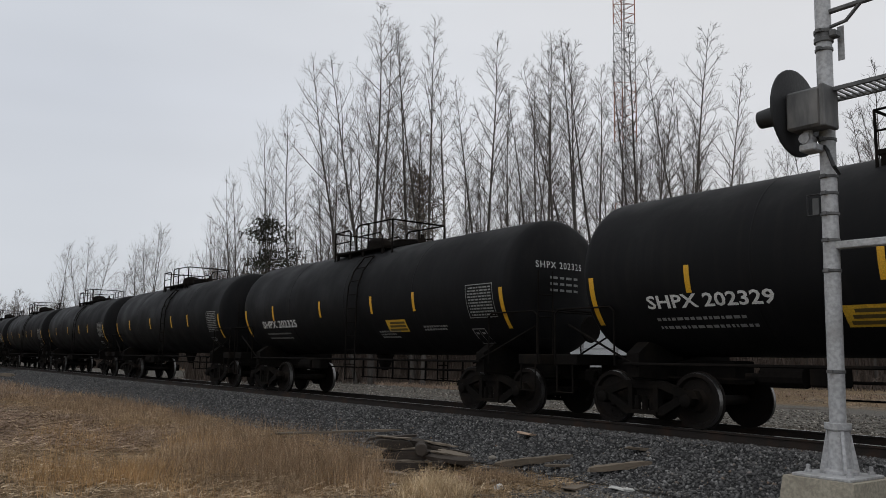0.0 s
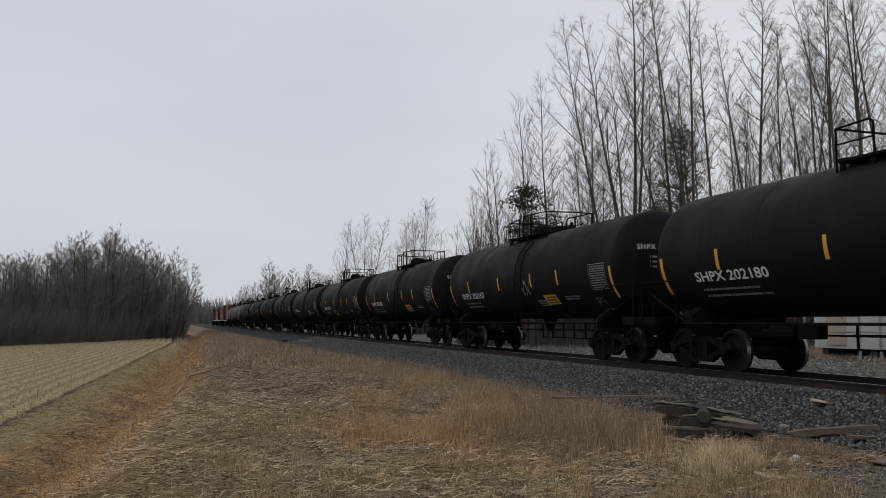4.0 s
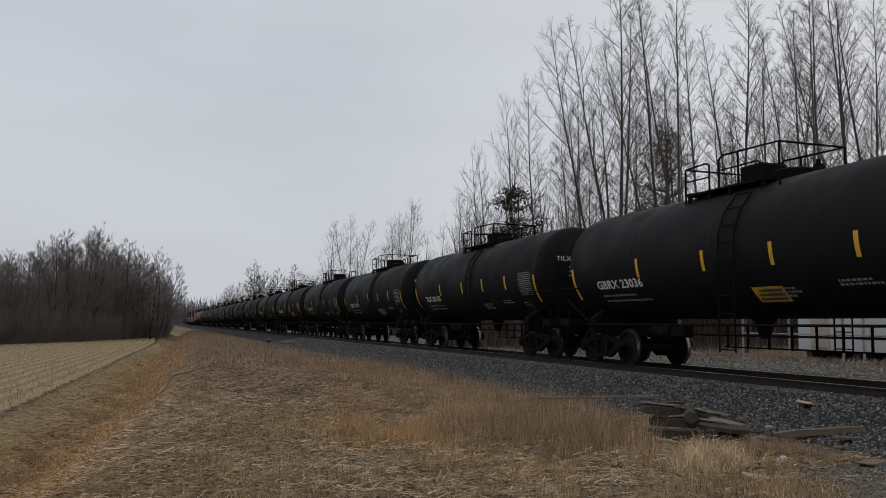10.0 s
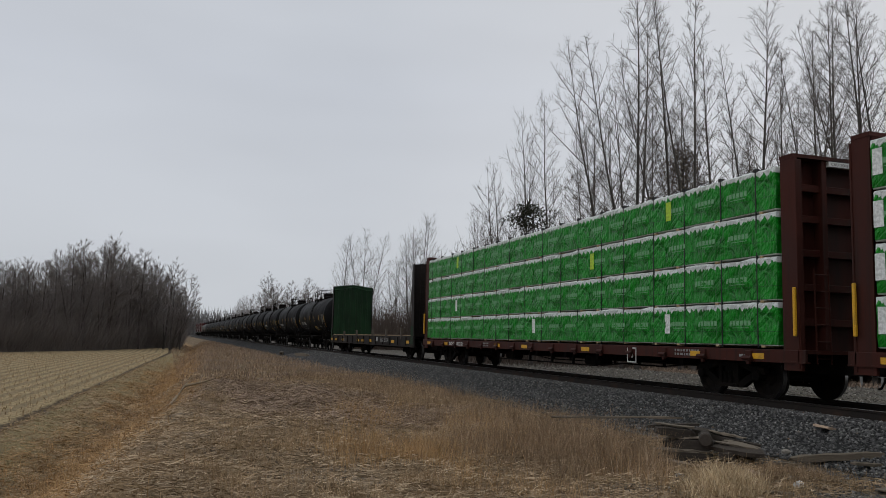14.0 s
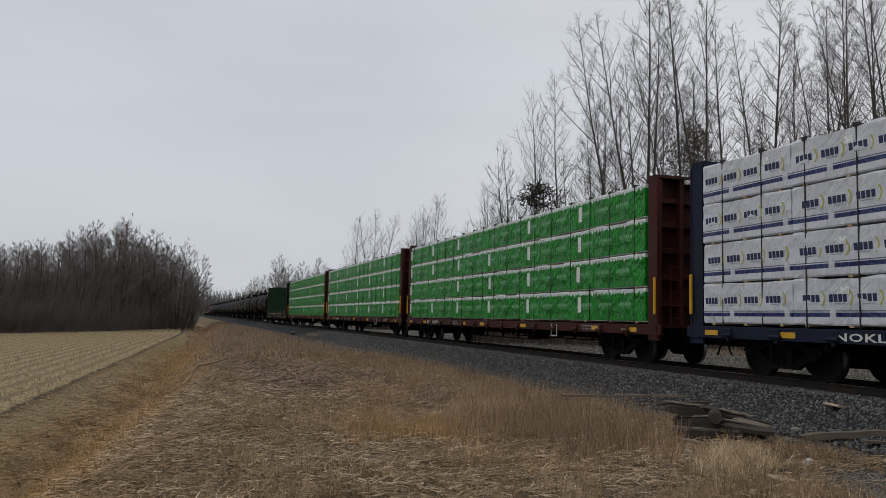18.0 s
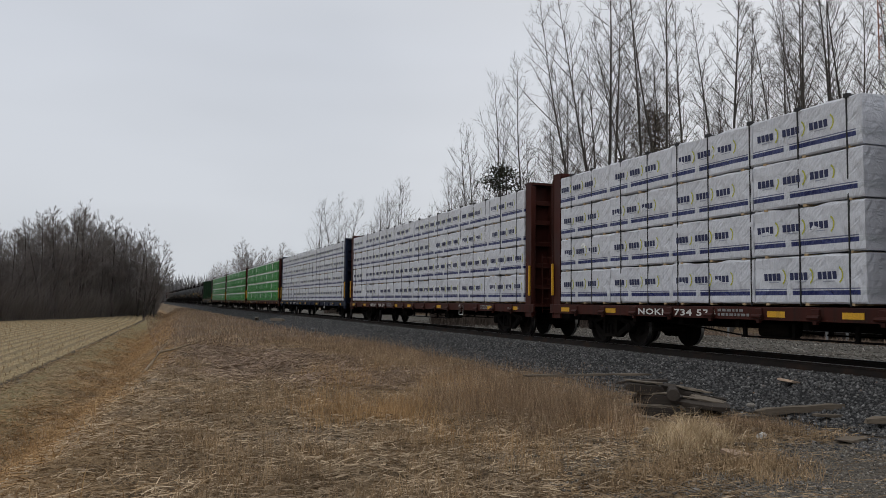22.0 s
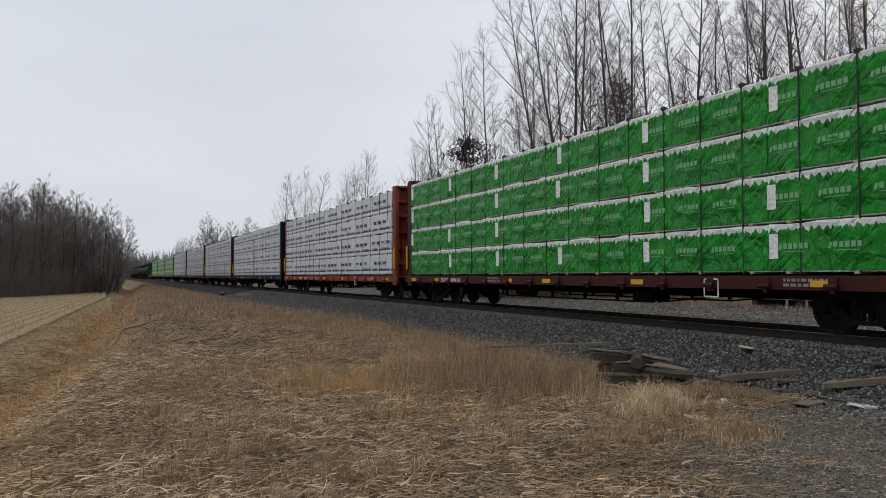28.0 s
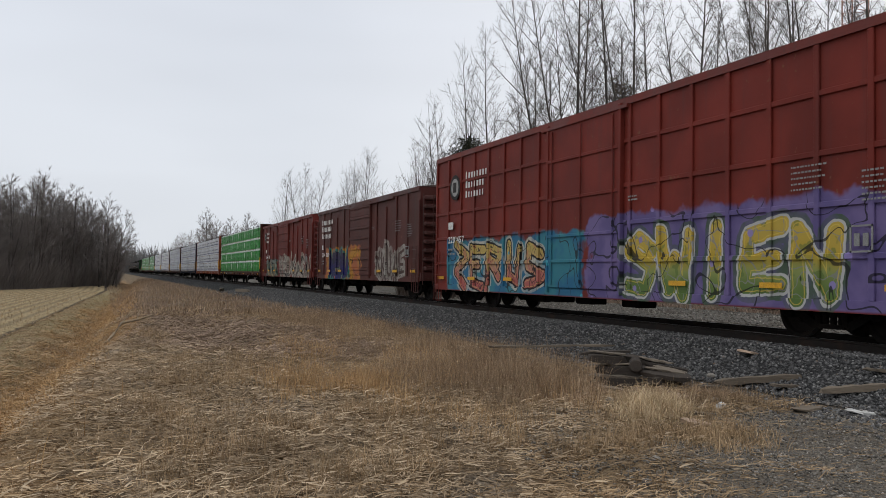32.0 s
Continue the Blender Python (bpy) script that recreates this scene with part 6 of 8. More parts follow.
    # owner's name and emblem as plain shapes, then the number
    ztop, tall, gap, wide = {"ribbed": (3.84, 0.17, 0.285, 0.09), "dark": (3.82, 0.27, 0.36, 0.2), "grid": (4.36, 0.22, 0.31, 0.146)}[style]
    for i, count in enumerate((8, 7, 7)):
        for k in range(count):
            a = h - marks - k * wide * 1.42
            z = ztop - tall - i * gap
            part("name_bar", Form().box(-W - 0.076, -W - 0.07, a - wide * (0.45 + 0.35 * ((k * 7 + i * 3) % 4) / 3), a, z, z + tall * (1.0 if k == 0 else 0.82)), WHITE, car)
    if style != "dark":
        ey, ez, er = (h - marks + 0.42, 3.55, 0.3) if style == "ribbed" else (h - marks + 0.88, 3.93, 0.42)
        part("emblem", Form().lathe((-W - 0.075, ey, ez), (1, 0, 0), [(0, er), (0.004, er)], 26).lathe((-W - 0.079, ey, ez), (1, 0, 0), [(0, er * 0.72), (0.004, er * 0.72)], 22, k=1).box(-W - 0.083, -W - 0.079, ey - er * 0.3, ey + er * 0.3, ez - er * 0.4, ez + er * 0.4), [FREIGHT_DARK, CREST], car, "round dark emblem with a pale centre")
    ny, nz, mz = {"ribbed": (h - 1.55, 1.98, 2.36), "dark": (h - 1.14, 1.86, 2.24), "grid": (h - 1.18, 2.08, 2.54)}[style]
    bars(car, ny, mz, 1, 0.36, 0.24, side, WHITE, seed, "owner_mark")
    stencil(car, number, ny, nz, 0.3, side, WHITE, "car_number", 1.1, "white painted car number", {"ribbed": 1.5, "dark": 1.52, "grid": 1.3}[style])
    bars(car, ny, nz - 0.25, 2, 0.5, 0.06, side, DIM_WHITE, seed + 8, gap=2.4)
    bars(car, -h + 2.6, z0 + 2.4, 5, 0.7, 0.03, side, DIM_WHITE, seed + 3, gap=3.2)
    bars(car, -h + 1.2, z0 + 2.2, 6, 0.5, 0.03, side, DIM_WHITE, seed + 4, gap=3.0)
    bars(car, d0 - 0.3, z0 + 2.3, 2, 0.4, 0.035, side, DIM_WHITE, seed + 6, gap=2.2)
    fr = Form()
    y0, zb = -h + 1.0, z0 + 0.95
    for a, b, c, d in ((0, 0.42, 0, 0.03), (0, 0.42, 0.4, 0.43), (0, 0.03, 0, 0.43), (0.39, 0.42, 0, 0.43), (0.08, 0.18, 0.1, 0.3), (0.24, 0.34, 0.1, 0.3)):
        fr.box(-W - 0.08, -W - 0.07, y0 + a, y0 + b, zb + c, zb + d)
    part("stencil_box", fr, DIM_WHITE, car, "white outlined stencil box")
    for i in range(8):
        y = h - 0.55 - i * (length - 1.1) / 7
        part("reflector_strip", Form().box(-W - 0.075, -W - 0.067, y - 0.26, y + 0.26, z0 + 0.36, z0 + 0.46), YELLOW, car, "yellow reflector strip")
    return car, h, L


def build_box_cars():
    silver, black = [(0.10, 0.08, 0.07), (0.38, 0.36, 0.31), (0.50, 0.48, 0.42)], (0.012, 0.010, 0.010)
    red1 = box_paint("boxcar_red", (0.115, 0.018, 0.013), [
        ("UEN", 6.1, 1.8, 0.82, 1.95, 0.12, [(0.30, 0.27, 0.17), (0.10, 0.15, 0.13), (0.20, 0.24, 0.22)], black, 2, None, (((0.05, 0.11, 0.10), (0.26, 0.14, 0.05)), 6.3, 1.6, 0.74, 1.95)),
        ("WKUSAEN", 1.2, -7.2, 0.78, 1.82, 0.035, [black, (0.03, 0.025, 0.022)], black, 7, ((0.36, 0.34, 0.29), 0.23), None, 0.008, 0.36)])
    plain1 = paint("boxcar_red_plain", (0.12, 0.02, 0.016), (0.03, 0.02, 0.017), 0.5)
    car, h, L = box_car(-362.0, 15.45, 0.72, 4.36, red1, plain1, "red-brown steel box car with silver graffiti", "ribbed", 1.7, "21 44 85", 31, 0.19, 3.2)
    add_truck(car, h - 1.65), add_truck(car, -(h - 1.65)), add_coupler(car, L - 0.33)
    CARS.append((car, -362.0 - h))
    dark = box_paint("boxcar_dark", (0.075, 0.022, 0.018), [
        ("NEMA", 5.35, 1.35, 0.76, 2.1, 0.17, [(0.010, 0.012, 0.10), (0.022, 0.015, 0.08), (0.028, 0.02, 0.05)], (0.006, 0.008, 0.02), 9, ((0.02, 0.17, 0.15), 0.15), (((0.40, 0.19, 0.02), (0.32, 0.10, 0.04)), 6.1, -0.6, 0.72, 2.35), 0.03, 0.13),
        ("SKUNE", -2.5, -6.2, 0.8, 2.0, 0.04, [(0.05, 0.03, 0.025), (0.07, 0.035, 0.03)], (0.04, 0.025, 0.02), 14, ((0.28, 0.26, 0.23), 0.19), None, 0.01, 0.26)])
    plain2 = paint("boxcar_dark_plain", (0.07, 0.021, 0.017), (0.022, 0.016, 0.014), 0.5)
    car, h, L = box_car(-378.8, 15.6, 0.72, 4.32, dark, plain2, "dark brown steel box car with blue and yellow graffiti", "dark", 1.13, "214 060", 41, -0.2, 3.2)
    add_truck(car, h - 1.6), add_truck(car, -(h - 1.6)), add_coupler(car, L - 0.33)
    CARS.append((car, -378.8 - h))
    bright = box_paint("boxcar_bright", (0.15, 0.021, 0.014), [
        ("ZERUS", 7.8, 1.7, 0.62, 2.0, 0.14, [(0.36, 0.10, 0.09), (0.40, 0.20, 0.14), (0.40, 0.30, 0.09)], black, 21, ((0.42, 0.40, 0.34), 0.12), (((0.015, 0.13, 0.24), (0.03, 0.19, 0.24)), 8.3, -0.4, 0.5, 2.2), 0.04, 0.24),
        ("SWIEN", -1.9, -7.8, 0.62, 2.05, 0.17, [(0.09, 0.15, 0.04), (0.22, 0.26, 0.08), (0.40, 0.28, 0.03), (0.44, 0.32, 0.06)], (0.42, 0.42, 0.41), 27, ((0.06, 0.09, 0.06), 0.13), (((0.10, 0.085, 0.22), (0.15, 0.12, 0.27)), -0.4, -9.5, 0.5, 2.5), 0.035, 0.16)], (0.10, 0.026, 0.022))
    plain3 = paint("boxcar_bright_plain", (0.14, 0.022, 0.015), (0.07, 0.027, 0.022), 0.45)
    car, h, L = box_car(-396.1, 18.7, 0.5, 5.08, bright, plain3, "tall bright red box car with large colourful graffiti", "grid", 2.57, "220 457", 51, -0.16, 3.25)
    add_truck(car, h - 2.2), add_truck(car, -(h - 2.2)), add_coupler(car, L - 0.33)
    CARS.append((car, -396.1 - h))


# ---- train: locomotives ----
def locomotive():
    car = base("locomotive", "red diesel locomotive with black running gear", "locomotive", "locomotives of the freight train")
    part("frame", Form().box(-1.5, 1.5, -10.3, 10.3, 1.1, 1.5, c=0.03), UNDER, car)
    part("long_hood", Form().box(-0.95, 0.95, -9.3, 5.4, 1.5, 4.4, c=0.12), LOCO_RED, car)
    part("cab", Form().box(-1.52, 1.52, 5.4, 8.0, 1.5, 4.65, c=0.15), LOCO_RED, car)
    part("short_hood", Form().box(-0.95, 0.95, 8.0, 9.7, 1.5, 3.3, c=0.15), LOCO_RED, car)
    for sx in (-1, 1):
        for y in (5.9, 6.9):
            part("window", Form().box(*sorted((sx * 1.52, sx * 1.535)), y - 0.35, y + 0.35, 3.4, 4.2), GLASS, car)
        part("walkway_rail", Form().tube([(sx * 1.45, -9.8, 1.5), (sx * 1.45, -9.8, 2.5), (sx * 1.45, 5.3, 2.5), (sx * 1.45, 5.3, 1.5)], 0.02), WHITE, car)
        part("side_stripe", Form().box(*sorted((sx * 1.5, sx * 1.51)), -10.2, 10.2, 1.3, 1.4), WHITE, car)
        part("step_well", Form().box(*sorted((sx * 1.1, sx * 1.5)), 9.3, 10.2, 0.5, 1.1), UNDER, car)
    part("windscreen", Form().box(-1.2, 1.2, 8.0, 8.015, 3.45, 4.25), GLASS, car)
    for y in (-8.2, -6.4, -2.0, 2.2):
        part("radiator_fan", Form().cyl((0, y, 4.4), (0, y, 4.6), 0.7, 18), UNDER, car)
    for i in range(9):
        part("hood_door", Form().box(-0.975, -0.95, -8.4 + i * 1.45, -7.1 + i * 1.45, 1.75, 3.7, c=0.008), LOCO_RED, car)
    part("radiator_wing", Form().box(-1.4, 1.4, -9.2, -5.6, 3.6, 4.45, c=0.08), LOCO_RED, car)
    part("fuel_tank", Form().box(-1.4, 1.4, -2.8, 2.8, 0.35, 1.1, c=0.12), UNDER, car)
    part("pilot", Form().box(-1.4, 1.4, 10.1, 10.35, 0.15, 1.3, c=0.03), UNDER, car)
    part("end_plate", Form().box(-1.4, 1.4, -10.35, -10.1, 0.3, 1.3, c=0.03), UNDER, car)
    add_truck(car, 6.9), add_truck(car, 5.0), add_truck(car, -6.9), add_truck(car, -5.0)
    add_coupler(car, 10.8)
    return car


# ---- train: line-up, y of each car's middle at the start ----


def build_train():
    e = locomotive()
    CARS.append((e, 118.5 + 11.15))
    for i in (1, 2):
        CARS.append((copy_thing(e, pose(0, 0, 0)), 118.5 + 11.15 + 22.3 * i))
    long_round = tank_car(12.9, 15.4, TANK_BLACK, "round")
    short_square = tank_car(12.0, 14.45, TANK_BLACK, "square")
    faded = tank_car(12.9, 15.4, TANK_GREY, "round")
    tagged(faded, "grey weathered railway tank car behind the locomotives")
    protos = {"long": (long_round, 6.45), "short": (short_square, 6.0), "faded": (faded, 6.45)}
    line = [("faded", 117.35 - 6.6, None), ("faded", 102.05 - 6.6, None), ("long", 86.7 - 6.6, None), ("long", 71.4 - 6.6, None), ("long", 56.0 - 6.6, None), ("long", 40.6 - 6.6, None),
            ("long", 25.35 - 6.6, ("SHPX", "202325", (-1.9, 1.72))), ("long", 10.06 - 6.6, ("SHPX", "202329", (2.0, 1.59))), ("long", -5.35 - 6.6, ("SHPX", "202185", (-1.5, 1.62))),
            ("long", -20.8 - 6.6, ("SHPX", "202167", (-2.0, 1.62))), ("long", -36.0 - 6.6, ("SHPX", "202180", (-1.6, 1.62))), ("long", -51.0 - 6.6, ("SHPX", "202201", (-1.6, 1.62))),
            ("short", -66.4 - 6.1, ("TILX", "201159", None)), ("short", -80.8 - 6.1, ("GBRX", "23019", (-1.0, 1.5))), ("short", -95.2 - 6.1, ("TILX", "201133", None)), ("short", -109.6 - 6.1, ("GBRX", "23036", (-0.9, 1.5)))]
    for i, (kind, u, marks) in enumerate(line):
        proto, h = protos[kind]
        car = copy_thing(proto, pose(0, 0, 0))
        CARS.append((car, u))
        if marks:
            dress_tank(car, h, *marks, 60 + i * 7, scrawl=i in (9, 11))
    for proto, h in protos.values():
        for o in (*proto.children_recursive, proto):
            for lst in ROLLING.values():
                if o in lst:
                    lst.remove(o)
            bpy.data.objects.remove(o)
    bulkhead_flat(-124.75, 20.6)
    centerbeam("green", FREIGHT_BROWN, -147.47, 22.15, "brown centre-beam car loaded with green-wrapped lumber", "SOO 600351", 3, tags="lime")
    centerbeam("green", FREIGHT_BROWN, -171.78, 21.75, "brown centre-beam car loaded with green-wrapped lumber", "SOO 601072", 5, tags="white")
    centerbeam("green", FREIGHT_BROWN, -195.74, 21.8, "brown centre-beam car loaded with green-wrapped lumber", "SOO 601077", 7, tags="white")
    centerbeam("white", FREIGHT_BLUE, -219.8, 22.0, "dark blue centre-beam car loaded with white-wrapped lumber", "NOKL  732 328", 9)
    centerbeam("white", FREIGHT_BROWN, -244.05, 21.55, "brown centre-beam car loaded with white-wrapped lumber", "NOKL  734 597", 12)
    centerbeam("white", FREIGHT_BROWN, -267.85, 21.05, "brown centre-beam car loaded with white-wrapped lumber", "NOKL  734 574", 14, True)
    centerbeam("white", FREIGHT_BLUE, -291.13, 21.27, "dark blue centre-beam car loaded with white-wrapped lumber", "NOKL  734 058", 17, True)
    centerbeam("white", FREIGHT_ORANGE, -314.67, 21.2, "orange-red centre-beam car loaded with white-wrapped lumber", "WRWK  100 347", 19)
    centerbeam("green", FREIGHT_BROWN, -338.15, 22.0, "brown centre-beam car loaded with green-wrapped lumber", "SOO 600415", 22, tags="white")
    build_box_cars()


build_train()

# ---- bare trees ----
BARK = surface("bark_grey", (0.07, 0.062, 0.055), 0.95, 0.0, 18, 1.5, (0.07, 0.06, 0.05), 0.6, 0.6, (1, 1, 0.25), by="object")
TWIG = surface("twigs", (0.078, 0.066, 0.057), 0.95, 0.0, 10, 0.6, (0.07, 0.055, 0.045), 0.5, 0.0, by="object")
DARK_BARK = surface("bark_dark", (0.058, 0.049, 0.044), 0.95, 0.0, 12, 1.0, (0.035, 0.03, 0.027), 0.6, 0.3, (1, 1, 0.25))
DARK_TWIG = surface("dark_twigs", (0.18, 0.157, 0.147), 0.95, 0.0, 6, 0.3, (0.05, 0.043, 0.04), 0.6, 0.0, by="island")
# distance haze is mixed into this twig colour
HAZE_TWIG = surface("hazed_twigs", (0.15, 0.145, 0.145), 0.95, 0.0, 2, 0.1, (0.11, 0.105, 0.105), 0.6, 0.0, by="island")
STAND_TWIG = surface("stand_twigs", (0.085, 0.064, 0.052), 0.95, 0.0, 6, 0.3, (0.045, 0.035, 0.03), 0.6, 0.0, by="island")
NEEDLE = straw_material("pine_needles", [(0.018, 0.02, 0.013), (0.036, 0.038, 0.024), (0.055, 0.052, 0.034)])
CEDAR = straw_material("cedar_needles", [(0.075, 0.062, 0.047), (0.14, 0.112, 0.084), (0.23, 0.185, 0.14)])


class Limbs:
    """Tapered tubes of few sides, gathered into arrays."""

    def __init__(self):
        self.v, self.f, self.n = [], [], 0

    def tube(self, pts, radii, sides):
        ref = Vector((0.3, 0.9, 0.2))
        rings = []
        for i, p in enumerate(pts):
            d = (pts[min(i + 1, len(pts) - 1)] - pts[max(i - 1, 0)]).normalized()
            a = d.cross(ref).normalized()
            b = d.cross(a)
            ring = []
            for k in range(sides):
                t = 2 * math.pi * k / sides
                ring.append(p + (a * math.cos(t) + b * math.sin(t)) * radii[i])
            rings.append(self.n)
            self.v.extend(ring)
            self.n += sides
        for r0, r1 in zip(rings, rings[1:]):
            for k in range(sides):
                k2 = (k + 1) % sides
                self.f.append((r0 + k, r0 + k2, r1 + k2))
                self.f.append((r0 + k, r1 + k2, r1 + k))

    def mesh(self, name, mat):
        return fast_mesh(name, np.array([p[:] for p in self.v]), np.array(self.f), mat)


def grow(seed, H, first, count, angle, reach, subs, twigs, trunk_r, lean=0.0, twig=0.012, forks=0):
    """A bare tree: one or more stems, rising limbs, side shoots and twigs."""
    r = random.Random(seed)
    stem, crown = Limbs(), Limbs()

    def bent(p, d, length, n, wander, lift):
        pts, d = [p], d.normalized()
        for _ in range(n):
            d = (d + Vector((r.gauss(0, wander), r.gauss(0, wander), r.gauss(0, wander) + lift))).normalized()
            pts.append(pts[-1] + d * length / n)
        return pts

    stems = [(Vector((0, 0, -0.3)), Vector((lean, r.uniform(-0.03, 0.03), 1)), H, trunk_r)]
    for k in range(forks):
        a = r.uniform(0, 6.28)
        stems.append((Vector((0, 0, H * r.uniform(0.02, 0.2))), Vector((math.cos(a) * 0.28, math.sin(a) * 0.28, 1)), H * r.uniform(0.6, 0.9), trunk_r * 0.7))
    for p0, d0, length, rad in stems:
        n = 9
        pts = bent(p0, d0, length, n, 0.022, 0.015)
        stem.tube(pts, [rad * (1 - 0.93 * (i / n) ** 0.9) for i in range(n + 1)], 7)
        for i in range(int(count * length / H)):
            t = first + (1 - first) * ((i + r.random()) / count) ** 0.85
            if t > 0.985:
                continue
            k = min(int(t * n), n - 1)
            p = pts[k].lerp(pts[k + 1], t * n - k)
            az = i * 2.4 + r.uniform(-0.5, 0.5)
            an = radians(angle + r.uniform(-12, 12)) * (1.0 - 0.35 * t)
            d = Vector((math.cos(az) * math.sin(an), math.sin(az) * math.sin(an), math.cos(an)))
            ln = reach * length * (1 - t) ** 0.75 * r.uniform(0.55, 1.1) + 0.5
            br = max(0.009, rad * 0.2 * (1 - t) + 0.009) * min(1.0, ln / 2.5 + 0.3)
            limb = bent(p, d, ln, 4, 0.06, 0.05)
            crown.tube(limb, [br * (1 - 0.8 * j / 4) for j in range(5)], 4)
            for s in range(max(2, int(subs * ln / (reach * H * 0.6)))):
                u = r.uniform(0.2, 1.0)
                k2 = min(int(u * 4), 3)
                q = limb[k2].lerp(limb[k2 + 1], u * 4 - k2)
                dd = (limb[k2 + 1] - limb[k2]).normalized() + Vector((r.gauss(0, 0.42), r.gauss(0, 0.42), r.gauss(0.1, 0.3)))
                sl = ln * r.uniform(0.15, 0.36) * (1.15 - 0.5 * u) + 0.25
                side = bent(q, dd, sl, 2, 0.12, 0.06)
                sr = max(twig, br * 0.38)
                crown.tube(side, [sr, sr * 0.75, sr * 0.4], 3)
                for w in range(twigs):
                    u2 = r.uniform(0.1, 1.0)
                    k3 = min(int(u2 * 2), 1)
                    q2 = side[k3].lerp(side[k3 + 1], u2 * 2 - k3)
                    td = (side[k3 + 1] - side[k3]).normalized() + Vector((r.gauss(0, 0.55), r.gauss(0, 0.55), r.gauss(0.12, 0.4)))
                    tl = r.uniform(0.2, 0.6)
                    crown.tube([q2, q2 + td.normalized() * tl], [twig * 0.75, twig * 0.35], 3)
    return stem, crown


def grow_poplar(seed, H, trunk_r, first=0.2, count=50, reach=0.19, twig=0.0066, leader=False):
    """A bare poplar: a straight stem, straight rising limbs and short side shoots with stubby tips."""
    r = random.Random(seed)
    stem, crown = Limbs(), Limbs()

    def run(p, d, length, n, wander, lift):
        pts, d = [p], d.normalized()
        for _ in range(n):
            d = (d + Vector((r.gauss(0, wander), r.gauss(0, wander), r.gauss(0, wander) + lift))).normalized()
            pts.append(pts[-1] + d * length / n)
        return pts

    def aside(d, deg):
        k = Vector((r.gauss(0, 1), r.gauss(0, 1), r.gauss(0, 1))).cross(d).normalized()
        return d.normalized() * math.cos(radians(deg)) + k * math.sin(radians(deg))

    def along(pts, u):
        n = len(pts) - 1
        k = min(int(u * n), n - 1)
        return pts[k].lerp(pts[k + 1], u * n - k), pts[k + 1] - pts[k]

    stems = [(Vector((0, 0, -0.4)), Vector((0, 0, 1)), H, trunk_r)]
    if leader:
        a = r.uniform(0, 6.28)
        stems.append((Vector((0, 0, H * r.uniform(0.12, 0.3))), Vector((math.cos(a) * 0.2, math.sin(a) * 0.2, 1)), H * r.uniform(0.55, 0.68), trunk_r * 0.6))
    for p0, d0, length, rad in stems:
        pts = run(p0, d0, length, 12, 0.016, 0.02)
        stem.tube(pts, [max(0.012, rad * (1 - 0.95 * (i / 12) ** 0.85)) for i in range(13)], 7)
        m = int(count * length / H)
        for i in range(m):
            t = first + (0.985 - first) * (i + r.random()) / m
            p, axis = along(pts, t)
            az = i * 2.4 + r.uniform(-0.6, 0.6)
            an = radians(58 - 26 * t + r.uniform(-9, 9))
            ln = (reach * H * min(1.0, 0.35 + 1.6 * (t - first)) * (1 - t) ** 0.7 * r.uniform(0.5, 1.15) + 0.45) * (length / H) ** 0.5
            limb = run(p, Vector((math.cos(az) * math.sin(an), math.sin(az) * math.sin(an), math.cos(an))), ln, 4, 0.045, 0.07)
            br = min(0.034, 0.0075 + 0.0064 * ln)
            crown.tube(limb, [br, br * 0.85, br * 0.68, br * 0.5, twig * 0.7], 4)
            for k in range(int(3 + 3.5 * ln)):
                u = r.uniform(0.15, 1.0)
                q, d = along(limb, u)
                side = run(q, aside(d, r.uniform(30, 58)), r.uniform(0.25, 0.75) * (1.25 - 0.6 * u) * min(1.6, 0.6 + 0.3 * ln), 2, 0.1, 0.08)
                crown.tube(side, [twig * 1.15, twig * 0.95, twig * 0.6], 3)
                for _ in range(r.choice((1, 2, 2, 3))):
                    q2, d2 = along(side, r.uniform(0.25, 1.0))
                    e = aside(d2, r.uniform(30, 65))
                    crown.tube([q2, q2 + (e + Vector((0, 0, 0.25))) * r.uniform(0.1, 0.32)], [twig * 0.85, twig * 0.6], 3)
    return stem, crown


def poplar_kind(seed, **shape):
    stem, crown = grow_poplar(seed, **shape)
    tree = base("bare_tree", "tall bare grey poplar behind the gravel road", "tree", "poplars behind the track")
    part("trunk", stem.mesh("trunk", BARK), None, tree)
    part("crown", crown.mesh("crown", TWIG), None, tree)
    return tree


def tree_kind(seed, label, category, group, bark, twigs_mat, **shape):
    stem, crown = grow(seed, **shape)
    tree = base("bare_tree", label, category, group)
    part("trunk", stem.mesh("trunk", bark), None, tree)
    part("crown", crown.mesh("crown", twigs_mat), None, tree)
    return tree


def drop(thing):
    for o in (*thing.children_recursive, thing):
        bpy.data.objects.remove(o)


def place(proto, bearing, dist, tall, r, scale_of, tilt=0.0):
    """Stands a copy at a bearing from the track's direction, scaled to its height."""
    x, y = dist * math.sin(radians(bearing)), dist * math.cos(radians(bearing))
    s = tall / scale_of
    m = pose(x, y, float(height(x, y)), r.uniform(-1.5, 1.5), r.uniform(-1.5, 1.5), r.uniform(0, 360))
    if tilt:
        m = Matrix.Translation(m.translation) @ Matrix.Rotation(radians(-tilt), 4, (x, y, 0)) @ m.to_3x3().to_4x4()
    ob = copy_thing(proto, m)
    ob.scale = (s * r.uniform(0.9, 1.1), s * r.uniform(0.9, 1.1), s)
    return ob


